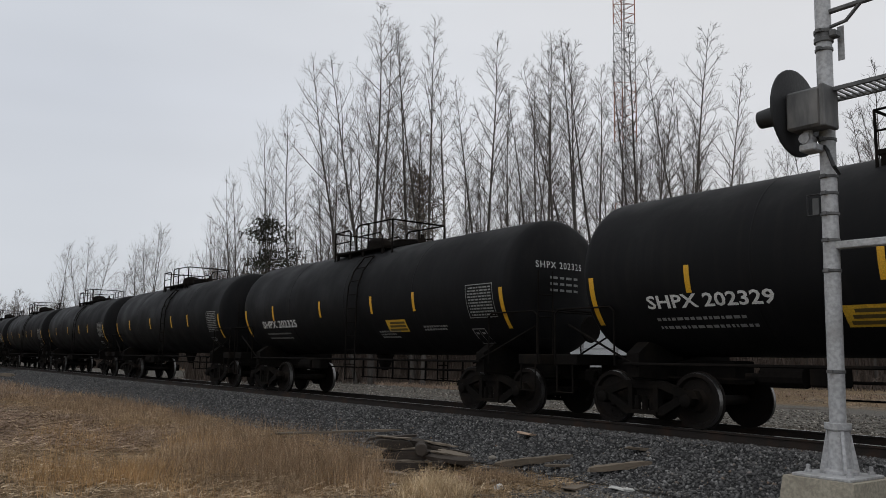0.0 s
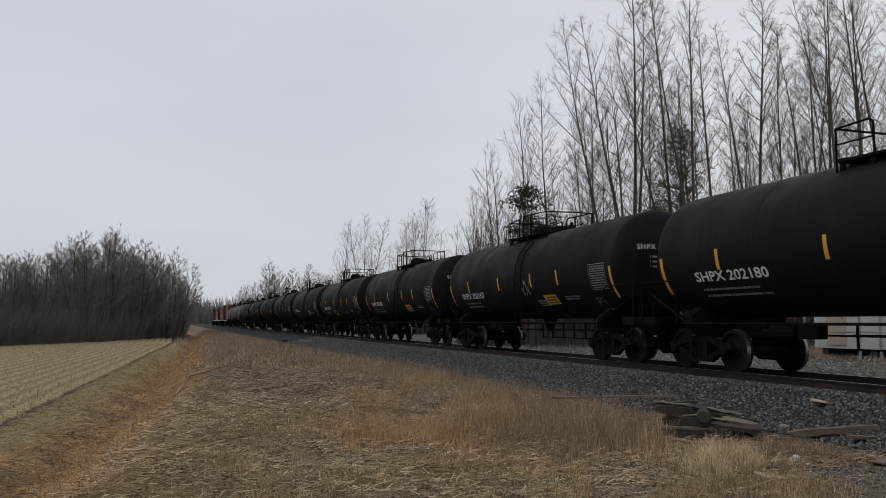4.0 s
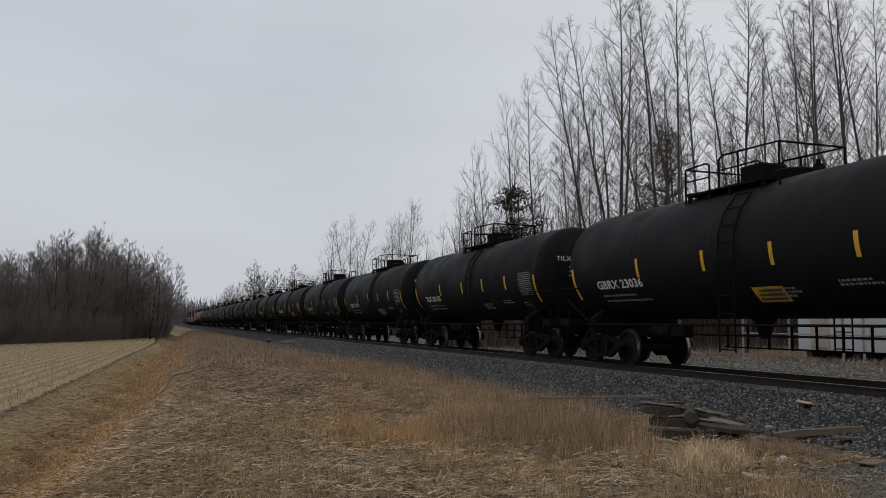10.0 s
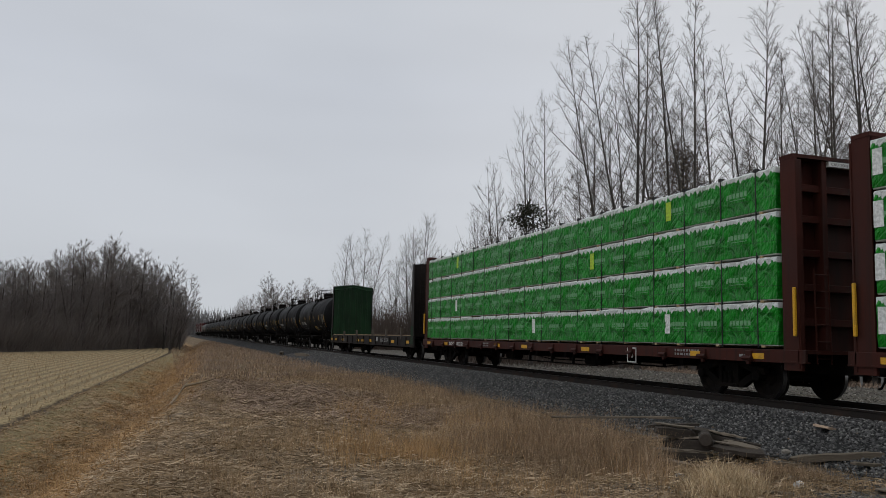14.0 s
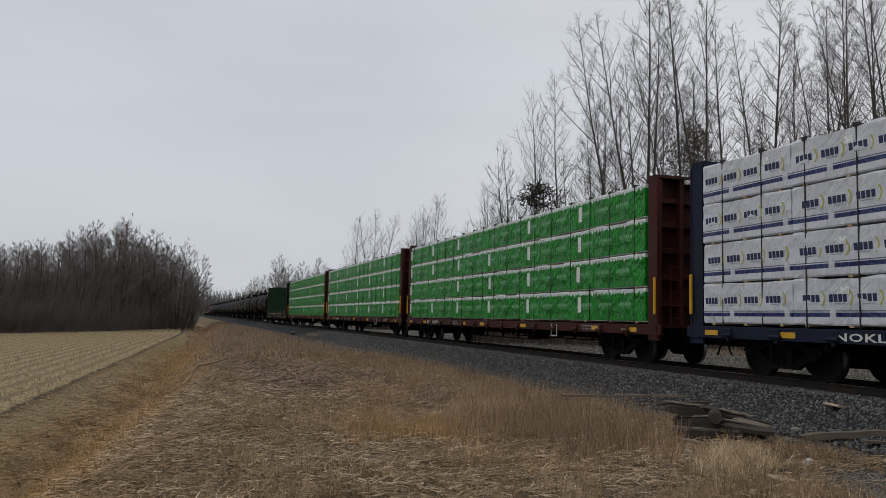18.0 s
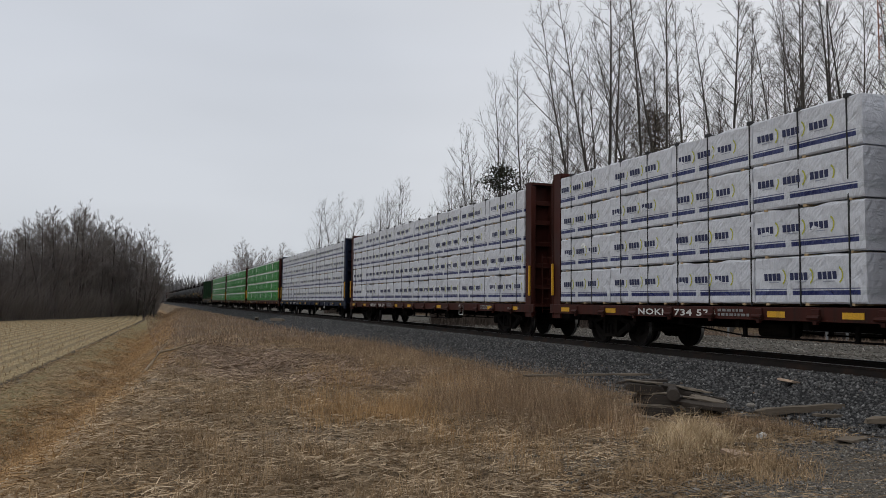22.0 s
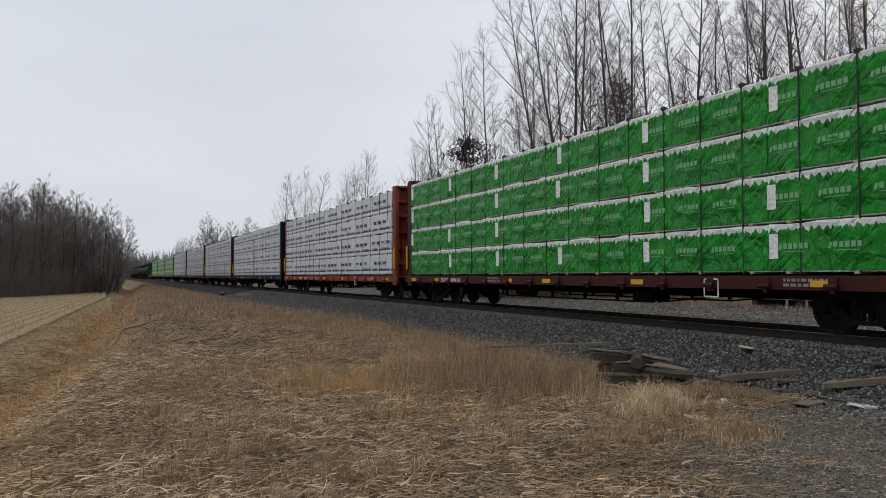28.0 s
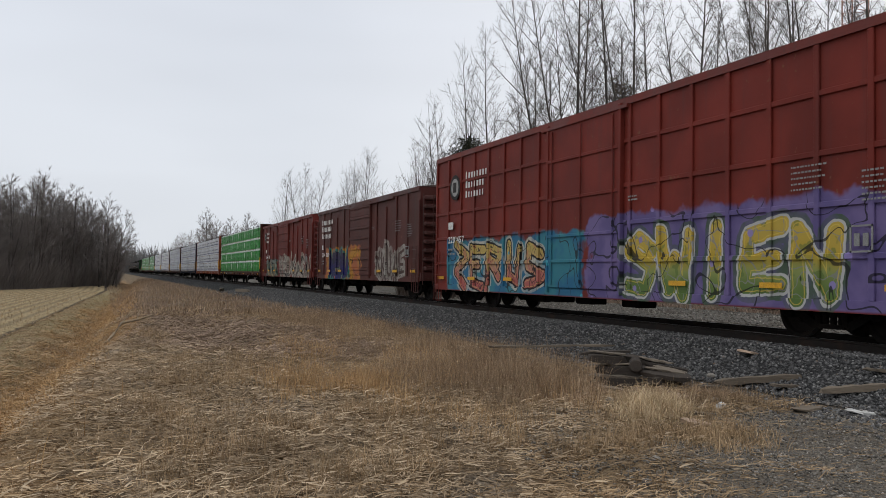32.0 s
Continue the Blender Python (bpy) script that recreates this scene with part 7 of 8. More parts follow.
def build_poplars():
    r = random.Random(77)
    kinds = [poplar_kind(100 + k, H=20, trunk_r=0.145, first=0.18 + 0.03 * (k % 3), count=48 + 4 * (k % 3), reach=0.20 + 0.015 * (k % 4), leader=k in (1, 4)) for k in range(8)]
    wide = [poplar_kind(130 + k, H=20, trunk_r=0.14, first=0.16, count=44, reach=0.31, leader=k == 1) for k in range(2)]
    fans = [tree_kind(150 + k, "single bare fan-shaped tree beyond the poplar stand", "tree", "poplars behind the track", BARK, TWIG, H=13, first=0.15, count=30, angle=44, reach=0.30, subs=7, twigs=3, trunk_r=0.10, twig=0.0075, forks=2) for k in range(3)]
    skyline = [(19.8, 9.5), (20.6, 11), (22.4, 14), (25.3, 19.8), (28, 21.5), (30, 24.2), (35.5, 23.9), (39.2, 22.8), (44, 22.8), (46, 23.2), (50, 22.3), (54.6, 22.2), (57, 19.5), (60.5, 15.5), (63, 17.5), (66, 20.5), (72, 20)]
    bs, es = [a for a, b in skyline], [b for a, b in skyline]
    # the marked ones first: bearing of the foot, distance, lean against the track's way, elevation of the top
    marked = [(30.9, 47, 12.1, 20.9), (32.2, 49, 10.3, 21.4), (31.9, 46, 3.2, 24.4), (34.8, 47, 2.8, 23.2), (35.6, 45, 0.5, 24.0), (39.9, 47, 7.2, 19.5), (39.8, 45, 0.6, 23.0), (43.6, 46, 1.6, 20.4), (44.8, 44, 2.0, 22.2), (46.7, 44, 2.2, 23.0), (48.3, 45, 1.6, 22.0), (50.8, 44, 0.0, 23.2), (53.8, 42, -0.2, 22.4), (55.3, 41, -5.5, 19.2)]
    for i, (b, d, lean, e) in enumerate(marked):
        place(wide[i % 2] if i < 2 else kinds[(i * 3) % 8], b, d, 1.6 + d * math.tan(radians(e)), r, 20, lean)
    for b, d, k in ((20.9, 58, 0.9), (22.6, 55, 0.95), (24.6, 52, 0.95)):
        place(fans[int(b * 10) % 3], b, d, 1.6 + d * math.tan(radians(np.interp(b, bs, es) * k * 0.9)), r, 13)
    for i, (b, d, tilt) in enumerate(((26.0, 54, 3), (28.0, 53, 6), (29.6, 55, 4))):
        place(wide[i % 2], b + 0.15 * tilt, d, 1.6 + d * math.tan(radians(np.interp(b, bs, es) * (0.85, 0.66, 0.7)[i])), r, 20, tilt)
    b = 32.0
    while b < 72:
        d = r.uniform(50, 62)
        e = np.interp(b, bs, es) * r.uniform(0.62, 0.96)
        place(kinds[r.randrange(8)], b, d, 1.5 + d * math.tan(radians(e)), r, 20, r.uniform(-1.5, 4.0))
        b += r.uniform(0.9, 1.6)
    b = 26.5
    while b < 72:
        d = r.uniform(63, 88)
        e = np.interp(b, bs, es) * r.uniform(0.35, 0.72)
        place(kinds[r.randrange(8)], b, d, 1.5 + d * math.tan(radians(e)), r, 20, r.uniform(-2, 3))
        b += r.uniform(0.6, 1.3)
    # single trees and the row beyond the stand
    for b, d, e in ((11.4, 104, 7.2), (12.9, 106, 7.6), (13.6, 112, 6.3), (16.2, 100, 7.5), (16.9, 97, 8.8), (18.1, 96, 6.6), (15.2, 120, 5.6), (19.2, 90, 7.2)):
        place(fans[r.randrange(3)], b, d, 1.4 + d * math.tan(radians(e)), r, 13)
    for k in kinds + fans + wide:
        drop(k)


def build_woods():
    r = random.Random(99)
    kinds = [tree_kind(200 + k, "bare dark broad tree at the edge of the wood", "tree", "wood beyond the field", DARK_BARK, DARK_TWIG, H=14, first=0.22, count=30, angle=66, reach=0.36, subs=12, twigs=6, trunk_r=0.19, twig=0.018, forks=1 + k % 2) for k in range(5)]
    skyline = [(-16, 4.2), (-9.4, 4.5), (-7.5, 4.9), (-6, 5.8), (-5, 5.4), (-4, 6.25), (-2.8, 4.9), (-1.4, 5.3), (-0.4, 4.6), (0.4, 3.4), (1.1, 2.3)]
    bs, es = [a for a, b in skyline], [b for a, b in skyline]
    b = -16.0
    while b < 0.75:
        for row in range(3):
            bb = b + r.uniform(-0.3, 0.3)
            d = np.interp(bb, [-16, -9.4, -4.4, 0.8], [84, 97, 109, 142]) + row * r.uniform(5, 12)
            if row == 0 and bb > 0.1:
                d = 120
            e = np.interp(bb, bs, es) * (r.uniform(0.86, 1.02) if row == 0 else r.uniform(0.7, 0.97))
            place(kinds[r.randrange(5)], bb, d, 2.4 + d * math.tan(radians(e)), r, 14)
        b += r.uniform(0.42, 0.75)
    # broad trees that lean out over the field's corner
    for bb, d, e, lean in ((-0.3, 126, 4.9, -6), (0.2, 124, 4.0, -14), (0.5, 127, 3.0, -20), (-3.9, 116, 6.3, 0), (-5.8, 112, 5.8, 0), (-1.9, 122, 5.4, -3)):
        place(kinds[int(d) % 5], bb, d, 2.4 + d * math.tan(radians(e)), r, 14, lean)
    # row right of the far track
    b = 3.6
    while b < 11.5:
        d = max(r.uniform(150, 210), 21.0 / math.sin(radians(b)))
        e = np.interp(b, [3.6, 4.6, 6.2, 7.5, 10.4, 11.5], [1.5, 2.4, 4.2, 3.7, 4.3, 3.4]) * r.uniform(0.75, 1.02)
        place(kinds[r.randrange(5)], b, d, 1.4 + d * math.tan(radians(e)), r, 14)
        b += r.uniform(0.25, 0.5)
    for k in kinds:
        drop(k)
    # undergrowth that closes the wood, the row and the stand
    q = np.random.RandomState(31)
    n = 52000
    bb = q.uniform(-17, 0.85, n)
    d = np.interp(bb, [-17, -9.4, -4.4, 0.8], [83, 97, 110, 140]) - 2.5 + 26 * q.rand(n) ** 1.7
    x, y = d * np.sin(np.radians(bb)), d * np.cos(np.radians(bb))
    blades("wood_undergrowth", "dense dark bare undergrowth inside the wood", DARK_TWIG, x, y, (1.5, 6.8), (0.010, 0.026), 0.55, 32)
    n = 9000
    bb = q.uniform(3.3, 11.8, n)
    d = np.maximum(q.uniform(150, 215, n), 21.0 / np.sin(np.radians(bb)))
    blades("far_undergrowth", "bare brush along the far railway", DARK_TWIG, d * np.sin(np.radians(bb)), d * np.cos(np.radians(bb)), (2.0, 6.5), (0.03, 0.08), 0.2, 33)
    n = 17000
    bb = q.uniform(20.5, 75, n)
    d = q.uniform(75, 150, n)
    blades("deep_stand", "many thin bare stems deep in the stand", STAND_TWIG, d * np.sin(np.radians(bb)), d * np.cos(np.radians(bb)), (8, 17), (0.03, 0.09), 0.1, 37)
    n = 62000
    bb = q.uniform(12, 75, n)
    d = np.where(bb < 19.5, q.uniform(92, 125, n), q.uniform(50, 110, n))
    blades("stand_undergrowth", "bare brown saplings under the poplars", STAND_TWIG, d * np.sin(np.radians(bb)), d * np.cos(np.radians(bb)), (2.0, 8.5), (0.01, 0.028), 0.24, 34)
    n = 9000
    d = q.uniform(46, 70, n)
    bb = q.uniform(19.5, 73, n)
    blades("low_brush", "low brown brush at the foot of the trees", STAND_TWIG, d * np.sin(np.radians(bb)), d * np.cos(np.radians(bb)), (0.4, 1.9), (0.012, 0.03), 0.5, 35)
    # far woods on the horizon, haze put into their grey colour
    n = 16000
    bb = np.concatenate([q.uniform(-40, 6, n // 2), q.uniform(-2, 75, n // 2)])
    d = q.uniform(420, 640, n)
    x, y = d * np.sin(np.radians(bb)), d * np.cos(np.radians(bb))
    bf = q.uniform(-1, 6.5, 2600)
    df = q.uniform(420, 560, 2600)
    blades("far_woods", "bare trees in painted haze grey where the track vanishes", HAZE_TWIG, df * np.sin(np.radians(bf)), df * np.cos(np.radians(bf)), (9, 19), (0.12, 0.4), 0.3, 38)
    blades("far_woods", "far bare woods on the horizon in painted haze grey", HAZE_TWIG, x, y, (6, 13), (0.2, 0.5), 0.25, 36)


def evergreen(name, label, mat, seed, tall, wide, start, cone):
    r = np.random.RandomState(seed)
    tree = base(name, label, "tree")
    stem = Limbs()
    n = 8
    pts = [Vector((0.05 * math.sin(i), 0.05 * math.cos(i * 1.3), -0.3 + tall * i / n)) for i in range(n + 1)]
    stem.tube(pts, [0.16 * (1 - 0.85 * i / n) for i in range(n + 1)], 7)
    limbs = Limbs()
    vs, k = [], 0
    for i in range(150 if cone else 52):
        t = start + (1 - start) * r.rand()
        env = (1 - t) ** 0.62 if cone else math.sin(math.pi * min(1, 0.12 + 0.88 * (t - start) / (1 - start))) ** 0.6
        ln = wide * env * (r.uniform(0.35, 1.15) if cone else r.uniform(0.45, 1.1)) + 0.2
        a = r.uniform(0, 6.28)
        p = Vector((0, 0, tall * t))
        tip = p + Vector((math.cos(a) * ln, math.sin(a) * ln, ln * (0.35 if cone else 0.2)))
        limbs.tube([p, tip], [0.035, 0.012], 4)
        for c in range(4):
            mid = p.lerp(tip, 0.3 + 0.7 * c / 3)
            m = 9 if cone else 17
            ctr = np.array(mid[:]) + r.normal(0, 0.3 if cone else 0.27, (m, 3)) * (1, 1, 0.6 if cone else 0.45)
            d1 = r.normal(0, 1, (m, 3))
            d1 /= np.linalg.norm(d1, axis=1)[:, None]
            d2 = r.normal(0, 1, (m, 3))
            d2 /= np.linalg.norm(d2, axis=1)[:, None]
            vs.append(np.stack([ctr, ctr + d1 * 0.28, ctr + d1 * 0.14 + d2 * 0.075], 1))
    v = np.concatenate(vs).reshape(-1, 3)
    part("trunk", stem.mesh("trunk", DARK_BARK), None, tree)
    part("branchwork", limbs.mesh("branchwork", DARK_BARK), None, tree)
    part("needles", fast_mesh("needles", v, np.arange(len(v)).reshape(-1, 3), mat), None, tree)
    return tree


def stand(tree, bearing, dist, turn=0):
    x, y = dist * math.sin(radians(bearing)), dist * math.cos(radians(bearing))
    tree.matrix_basis = pose(x, y, float(height(x, y)), 0, 0, turn)


build_poplars()
build_woods()
stand(evergreen("pine_tree", "dark ragged pine with a broad crown behind the road", NEEDLE, 5, 9.2, 2.0, 0.42, False), 24.7, 47)
stand(evergreen("cedar_tree", "narrow dark evergreen among the bare poplars", CEDAR, 6, 13.4, 4.2, 0.1, True), 35.0, 51)
for i, (b, d, hh) in enumerate(((33.6, 56, 9.0), (37.2, 60, 6.0))):
    stand(evergreen("cedar_tree", "small dark evergreen under the bare poplars", CEDAR, 10 + i, hh, 1.7, 0.08, True), b, d)

# ---- lattice tower ----
TOWER_RED = surface("tower_orange", (0.36, 0.17, 0.12), 0.6, 0.2, 10, 0.5)
TOWER_WHITE = surface("tower_white", (0.52, 0.52, 0.53), 0.6, 0.2, 10, 0.5)


def build_tower():
    d, b = 118.0, 49.6
    x, y = d * math.sin(radians(b)), d * math.cos(radians(b))
    tower = base("lattice_tower", "tall slender lattice mast painted orange and white", "tower", m=pose(x, y, float(height(x, y)), 0, 0, 20))
    wide, sec = 1.9, 3.0
    leg = [(wide * math.cos(a) * 0.95, wide * math.sin(a) * 0.95) for a in (0.5, 0.5 + 2.094, 0.5 + 4.189)]
    for i in range(25):
        mat = (TOWER_RED if ((i + 1) // 3) % 2 == 0 else TOWER_WHITE)
        z0 = i * sec
        for k in range(3):
            part("leg", Form().cyl((*leg[k], z0), (*leg[k], z0 + sec), 0.085, 5), mat, tower)
        f = Form()
        for k in range(3):
            a, c = leg[k], leg[(k + 1) % 3]
            for s in range(2):
                za, zb = z0 + s * sec / 2, z0 + (s + 1) * sec / 2
                f.cyl((*a, za), (*c, zb), 0.045, 4, cap=False)
                f.cyl((*a, zb), (*c, zb), 0.04, 4, cap=False)
        part("lattice", f, mat, tower)
    part("cable_run", Form().box(0.2, 0.42, -0.12, 0.1, 0, 75), TOWER_WHITE, tower)


build_tower()

# ---- equipment hut and pipe fence behind the track ----
HUT_WHITE = surface("hut_white", (0.46, 0.47, 0.48), 0.6, 0.0, 90, 0.8, (0.36, 0.345, 0.32), 0.4, 0.05)
HUT_TAN = surface("hut_door", (0.40, 0.33, 0.26), 0.6, 0.0, 20, 1.5)
HUT_RED = surface("hut_red", (0.36, 0.07, 0.04), 0.5, 0.0, 20, 1.5)
PIPE = surface("galvanised_pipe", (0.32, 0.32, 0.32), 0.5, 0.6, 40, 2.0)


def build_hut():
    hut = base("equipment_hut", "white metal equipment hut with a red top band", "hut")
    z, x0, x1, y0, y1 = -0.36, 26.0, 28.9, 21.9, 27.9
    part("body", Form().box(x0, x1, y0, y1, z + 0.35, 3.05, c=0.02), HUT_WHITE, hut)
    part("top_band", Form().box(x0 - 0.03, x1 + 0.03, y0 - 0.03, y1 + 0.03, 3.04, 3.33, c=0.01), HUT_RED, hut)
    part("roof", Form().box(x0 - 0.1, x1 + 0.1, y0 - 0.1, y1 + 0.1, 3.33, 3.40, c=0.01), HUT_WHITE, hut)
    door = part("door", Form().box(x0 - 0.05, x0 + 0.01, 26.15, 27.15, z + 0.5, 2.66, c=0.01), HUT_TAN, hut)
    part("handle", Form().box(x0 - 0.08, x0 - 0.05, 26.25, 26.3, 1.2, 1.35), PIPE, door)
    part("lamp", Form().box(x0 - 0.1, x0, 26.55, 26.8, 2.76, 2.95, c=0.01), PIPE, hut)
    bars(hut, 27.5, 2.8, 1, 0.7, 0.09, lambda zz: x0 - 0.004, SIGNAL_DARK, 4, "small_print")
    bars(hut, 23.4, 2.8, 1, 0.9, 0.13, lambda zz: x0 - 0.004, SIGNAL_DARK, 5, "small_print")
    for y in (22.4, 24.9, 27.4):
        part("skid", Form().box(x0 + 0.1, x1 - 0.1, y - 0.15, y + 0.15, z - 0.05, z + 0.36), DARK_BARK, hut)
    pole = base("antenna_pole", "thin grey antenna pole beside the hut", "pole")
    part("mast", Form().cyl((25.4, 23.9, -0.5), (25.4, 23.9, 6.6), 0.05, 8), PIPE, pole)
    part("foot", Form().box(25.2, 25.6, 23.7, 24.1, -0.45, -0.3, c=0.02), PIPE, pole)
    fence = base("pipe_fence", "low grey pipe fence before the hut", "fence")
    for y in (21.4, 24.2, 27.0, 29.8):
        part("post", Form().cyl((24.7, y, -0.45), (24.7, y, 1.75), 0.05, 8), PIPE, fence)
    for zz in (0.7, 1.62):
        part("rail", Form().tube([(24.7, 20.3, zz), (24.7, 29.8, zz)], 0.032), PIPE, fence)


SIGNAL_DARK = surface("hut_print", (0.05, 0.05, 0.05), 0.7)
build_hut()

# ---- signal mast ----
SILVER = surface("mast_silver", (0.42, 0.42, 0.425), 0.55, 0.35, 25, 2.5, (0.24, 0.23, 0.22), 0.7, 0.2)
SIGNAL_BLACK = surface("signal_black", (0.016, 0.016, 0.017), 0.6, 0.0, 30, 2.5, (0.04, 0.04, 0.04), 0.6)
BOX_GREY = surface("signal_box", (0.10, 0.10, 0.10), 0.6, 0.2, 18, 3.0, (0.24, 0.23, 0.22), 0.8, 0.3, (1, 1, 0.3))
CONCRETE = surface("old_concrete", (0.31, 0.28, 0.22), 0.9, 0.0, 30, 3.0, (0.18, 0.16, 0.13), 0.6, 0.5)


def build_signal():
    x, y = 8.38, 4.12
    s = base("railway_signal", "silver signal mast with a black target on concrete", "railway signal", m=pose(x - 0.026, y + 0.054, 0, 0.54, 0.26, 0))
    g = -0.56
    f = Form()
    f.add([(a * (0.5 if z < -0.3 else 0.44), b * (0.42 if z < -0.3 else 0.36), z) for z in (g, -0.05) for a in (-1, 1) for b in (-1, 1)], [(0, 1, 3, 2), (4, 6, 7, 5), (0, 4, 5, 1), (2, 3, 7, 6), (0, 2, 6, 4), (1, 5, 7, 3)])
    part("footing", f, CONCRETE, s)
    part("base_plate", Form().box(-0.38, 0.3, -0.3, 0.3, -0.05, -0.02, c=0.006), SILVER, s)
    part("foot_casting", Form().lathe((0, 0, -0.02), (0, 0, 1), [(0, 0.18), (0.03, 0.18), (0.05, 0.125), (0.42, 0.105), (0.44, 0.13), (0.5, 0.13)], 20), SILVER, s, smooth=True)
    for a in range(4):
        c, d = math.cos(a * 1.571 + 0.78), math.sin(a * 1.571 + 0.78)
        part("web", Form().add([(c * 0.11 - d * 0.015, d * 0.11 + c * 0.015, 0.42), (c * 0.11 + d * 0.015, d * 0.11 - c * 0.015, 0.42), (c * 0.19 - d * 0.015, d * 0.19 + c * 0.015, 0.0), (c * 0.19 + d * 0.015, d * 0.19 - c * 0.015, 0.0), (c * 0.1 - d * 0.015, d * 0.1 + c * 0.015, 0.0), (c * 0.1 + d * 0.015, d * 0.1 - c * 0.015, 0.0)], [(0, 1, 3, 2), (0, 2, 4), (1, 5, 3), (2, 3, 5, 4), (0, 4, 5, 1)]), SILVER, s)
        part("anchor_bolt", Form().cyl((c * 0.3, d * 0.3, -0.03), (c * 0.3, d * 0.3, 0.06), 0.02, 8).cyl((c * 0.3, d * 0.3, -0.02), (c * 0.3, d * 0.3, 0.01), 0.035, 6), SILVER, s)
    part("mast", Form().cyl((0, 0, 0.4), (0, 0, 6.4), 0.082, 24), SILVER, s, smooth=True)
    for z in (0.98, 2.02, 2.34, 2.62, 2.84, 3.02, 3.42, 4.42, 4.62):
        part("clamp", Form().lathe((0, 0, z), (0, 0, 1), [(0, 0.084), (0.005, 0.094), (0.03, 0.094), (0.035, 0.084)], 20).box(-0.13, -0.08, -0.025, 0.025, z, z + 0.035), BOX_GREY, s)
    # signal head looks up the line
    head = part("target", Form().lathe((-0.1, 0.27, 3.78), (0, 1, 0), [(0, 0.02), (0, 0.46), (0.012, 0.485), (0.03, 0.485), (0.03, 0.46), (0.012, 0.44)], 36), SIGNAL_BLACK, s, smooth=True)
    part("visor", Form().lathe((-0.1, 0.29, 3.82), (0, 1, -0.05), [(0, 0.13), (0.42, 0.10), (0.42, 0.088), (0.02, 0.115)], 20), SIGNAL_BLACK, head, smooth=True)
    part("lamp_box", Form().box(-0.36, -0.1, -0.12, 0.26, 3.52, 3.94, c=0.025), BOX_GREY, s)
    part("box_cover", Form().box(-0.38, -0.09, -0.18, -0.12, 3.50, 3.95, c=0.012), BOX_GREY, s)
    part("aiming_bracket", Form().cyl((-0.2, 0.1, 3.34), (-0.2, 0.1, 3.52), 0.05, 10).box(-0.26, -0.05, 0.0, 0.18, 3.3, 3.38, c=0.015).cyl((-0.26, 0.12, 3.44), (-0.1, 0.12, 3.44), 0.06, 10), SILVER, s)
    part("cable", Form().tube([(0.0, 0.1, 3.5), (-0.1, -0.05, 3.3), (-0.12, -0.12, 3.12), (-0.02, -0.13, 3.05)], 0.02), SIGNAL_BLACK, s)
    # platform and rails to the rear
    deck = Form().box(-0.2, -0.17, -1.5, 0.0, 3.90, 3.94).box(0.17, 0.2, -1.5, 0.0, 3.90, 3.94)
    deck = part("platform", deck, BOX_GREY, s)
    for i in range(22):
        part("slat", Form().box(-0.18, 0.18, -1.48 + i * 0.067, -1.455 + i * 0.067, 3.91, 3.93), SILVER, deck)
    part("lower_arm", Form().box(-0.05, 0.05, -1.5, -0.05, 2.26, 2.34, c=0.01), SILVER, s)
    part("conduit", Form().tube([(0.0, -0.06, 4.68), (0.0, -0.25, 4.70), (0.0, -0.4, 4.84), (0.0, -0.9, 4.98), (0, -1.5, 5.1)], 0.022), BOX_GREY, s)
    part("top_arm", Form().box(-0.025, 0.025, -1.5, -0.05, 4.83, 4.88, c=0.01), BOX_GREY, s)
    part("junction", Form().lathe((0, 0, 4.52), (0, 0, 1), [(0, 0.084), (0.005, 0.1), (0.05, 0.1), (0.055, 0.09), (0.1, 0.09), (0.105, 0.1), (0.14, 0.1), (0.145, 0.084)], 20).box(-0.06, 0.06, -0.16, -0.08, 4.55, 4.63, c=0.015), BOX_GREY, s)
    part("plate_behind", Form().box(0.1, 0.11, -0.17, -0.1, 4.32, 4.7), SILVER, s)
    part("wire_frame", Form().tube([(-0.1, 0.06, 2.63), (-0.1, 0.19, 2.63), (-0.1, 0.19, 2.85), (-0.1, 0.06, 2.85)], 0.01), SIGNAL_BLACK, s)
    part("number_plate_back", Form().box(-0.02, -0.01, 0.11, 0.18, 2.65, 2.83), BOX_GREY, s)
    part("ladder_rail", Form().tube([(0.16, -1.45, -0.4), (0.16, -1.45, 3.9)], 0.022).tube([(-0.16, -1.45, -0.4), (-0.16, -1.45, 3.9)], 0.022), SILVER, s)


build_signal()

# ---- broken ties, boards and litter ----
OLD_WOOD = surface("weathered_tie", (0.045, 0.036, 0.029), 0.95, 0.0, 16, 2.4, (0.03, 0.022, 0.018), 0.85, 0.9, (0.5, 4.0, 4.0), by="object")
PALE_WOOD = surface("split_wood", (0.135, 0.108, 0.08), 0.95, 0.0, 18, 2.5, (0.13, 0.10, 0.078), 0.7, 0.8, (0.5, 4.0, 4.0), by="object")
# pale tone painted for the lit tops of the dark ties
LIT_SLAB_WOOD = surface("lit_slab", (0.165, 0.135, 0.104), 0.95, 0.0, 16, 2.4, (0.08, 0.065, 0.05), 0.7, 0.9, (0.5, 4.0, 4.0), by="object")
BRANCH_WOOD = surface("bare_branch", (0.25, 0.19, 0.125), 0.9, 0.0, 12, 1.2, (0.08, 0.06, 0.045), 0.6, 0.4)
CARDBOARD = surface("litter_card", (0.40, 0.29, 0.21), 0.9, 0.0, 20, 3.0)
LITTER = surface("litter_white", (0.52, 0.51, 0.485), 0.7, 0.0, 20, 5.0)


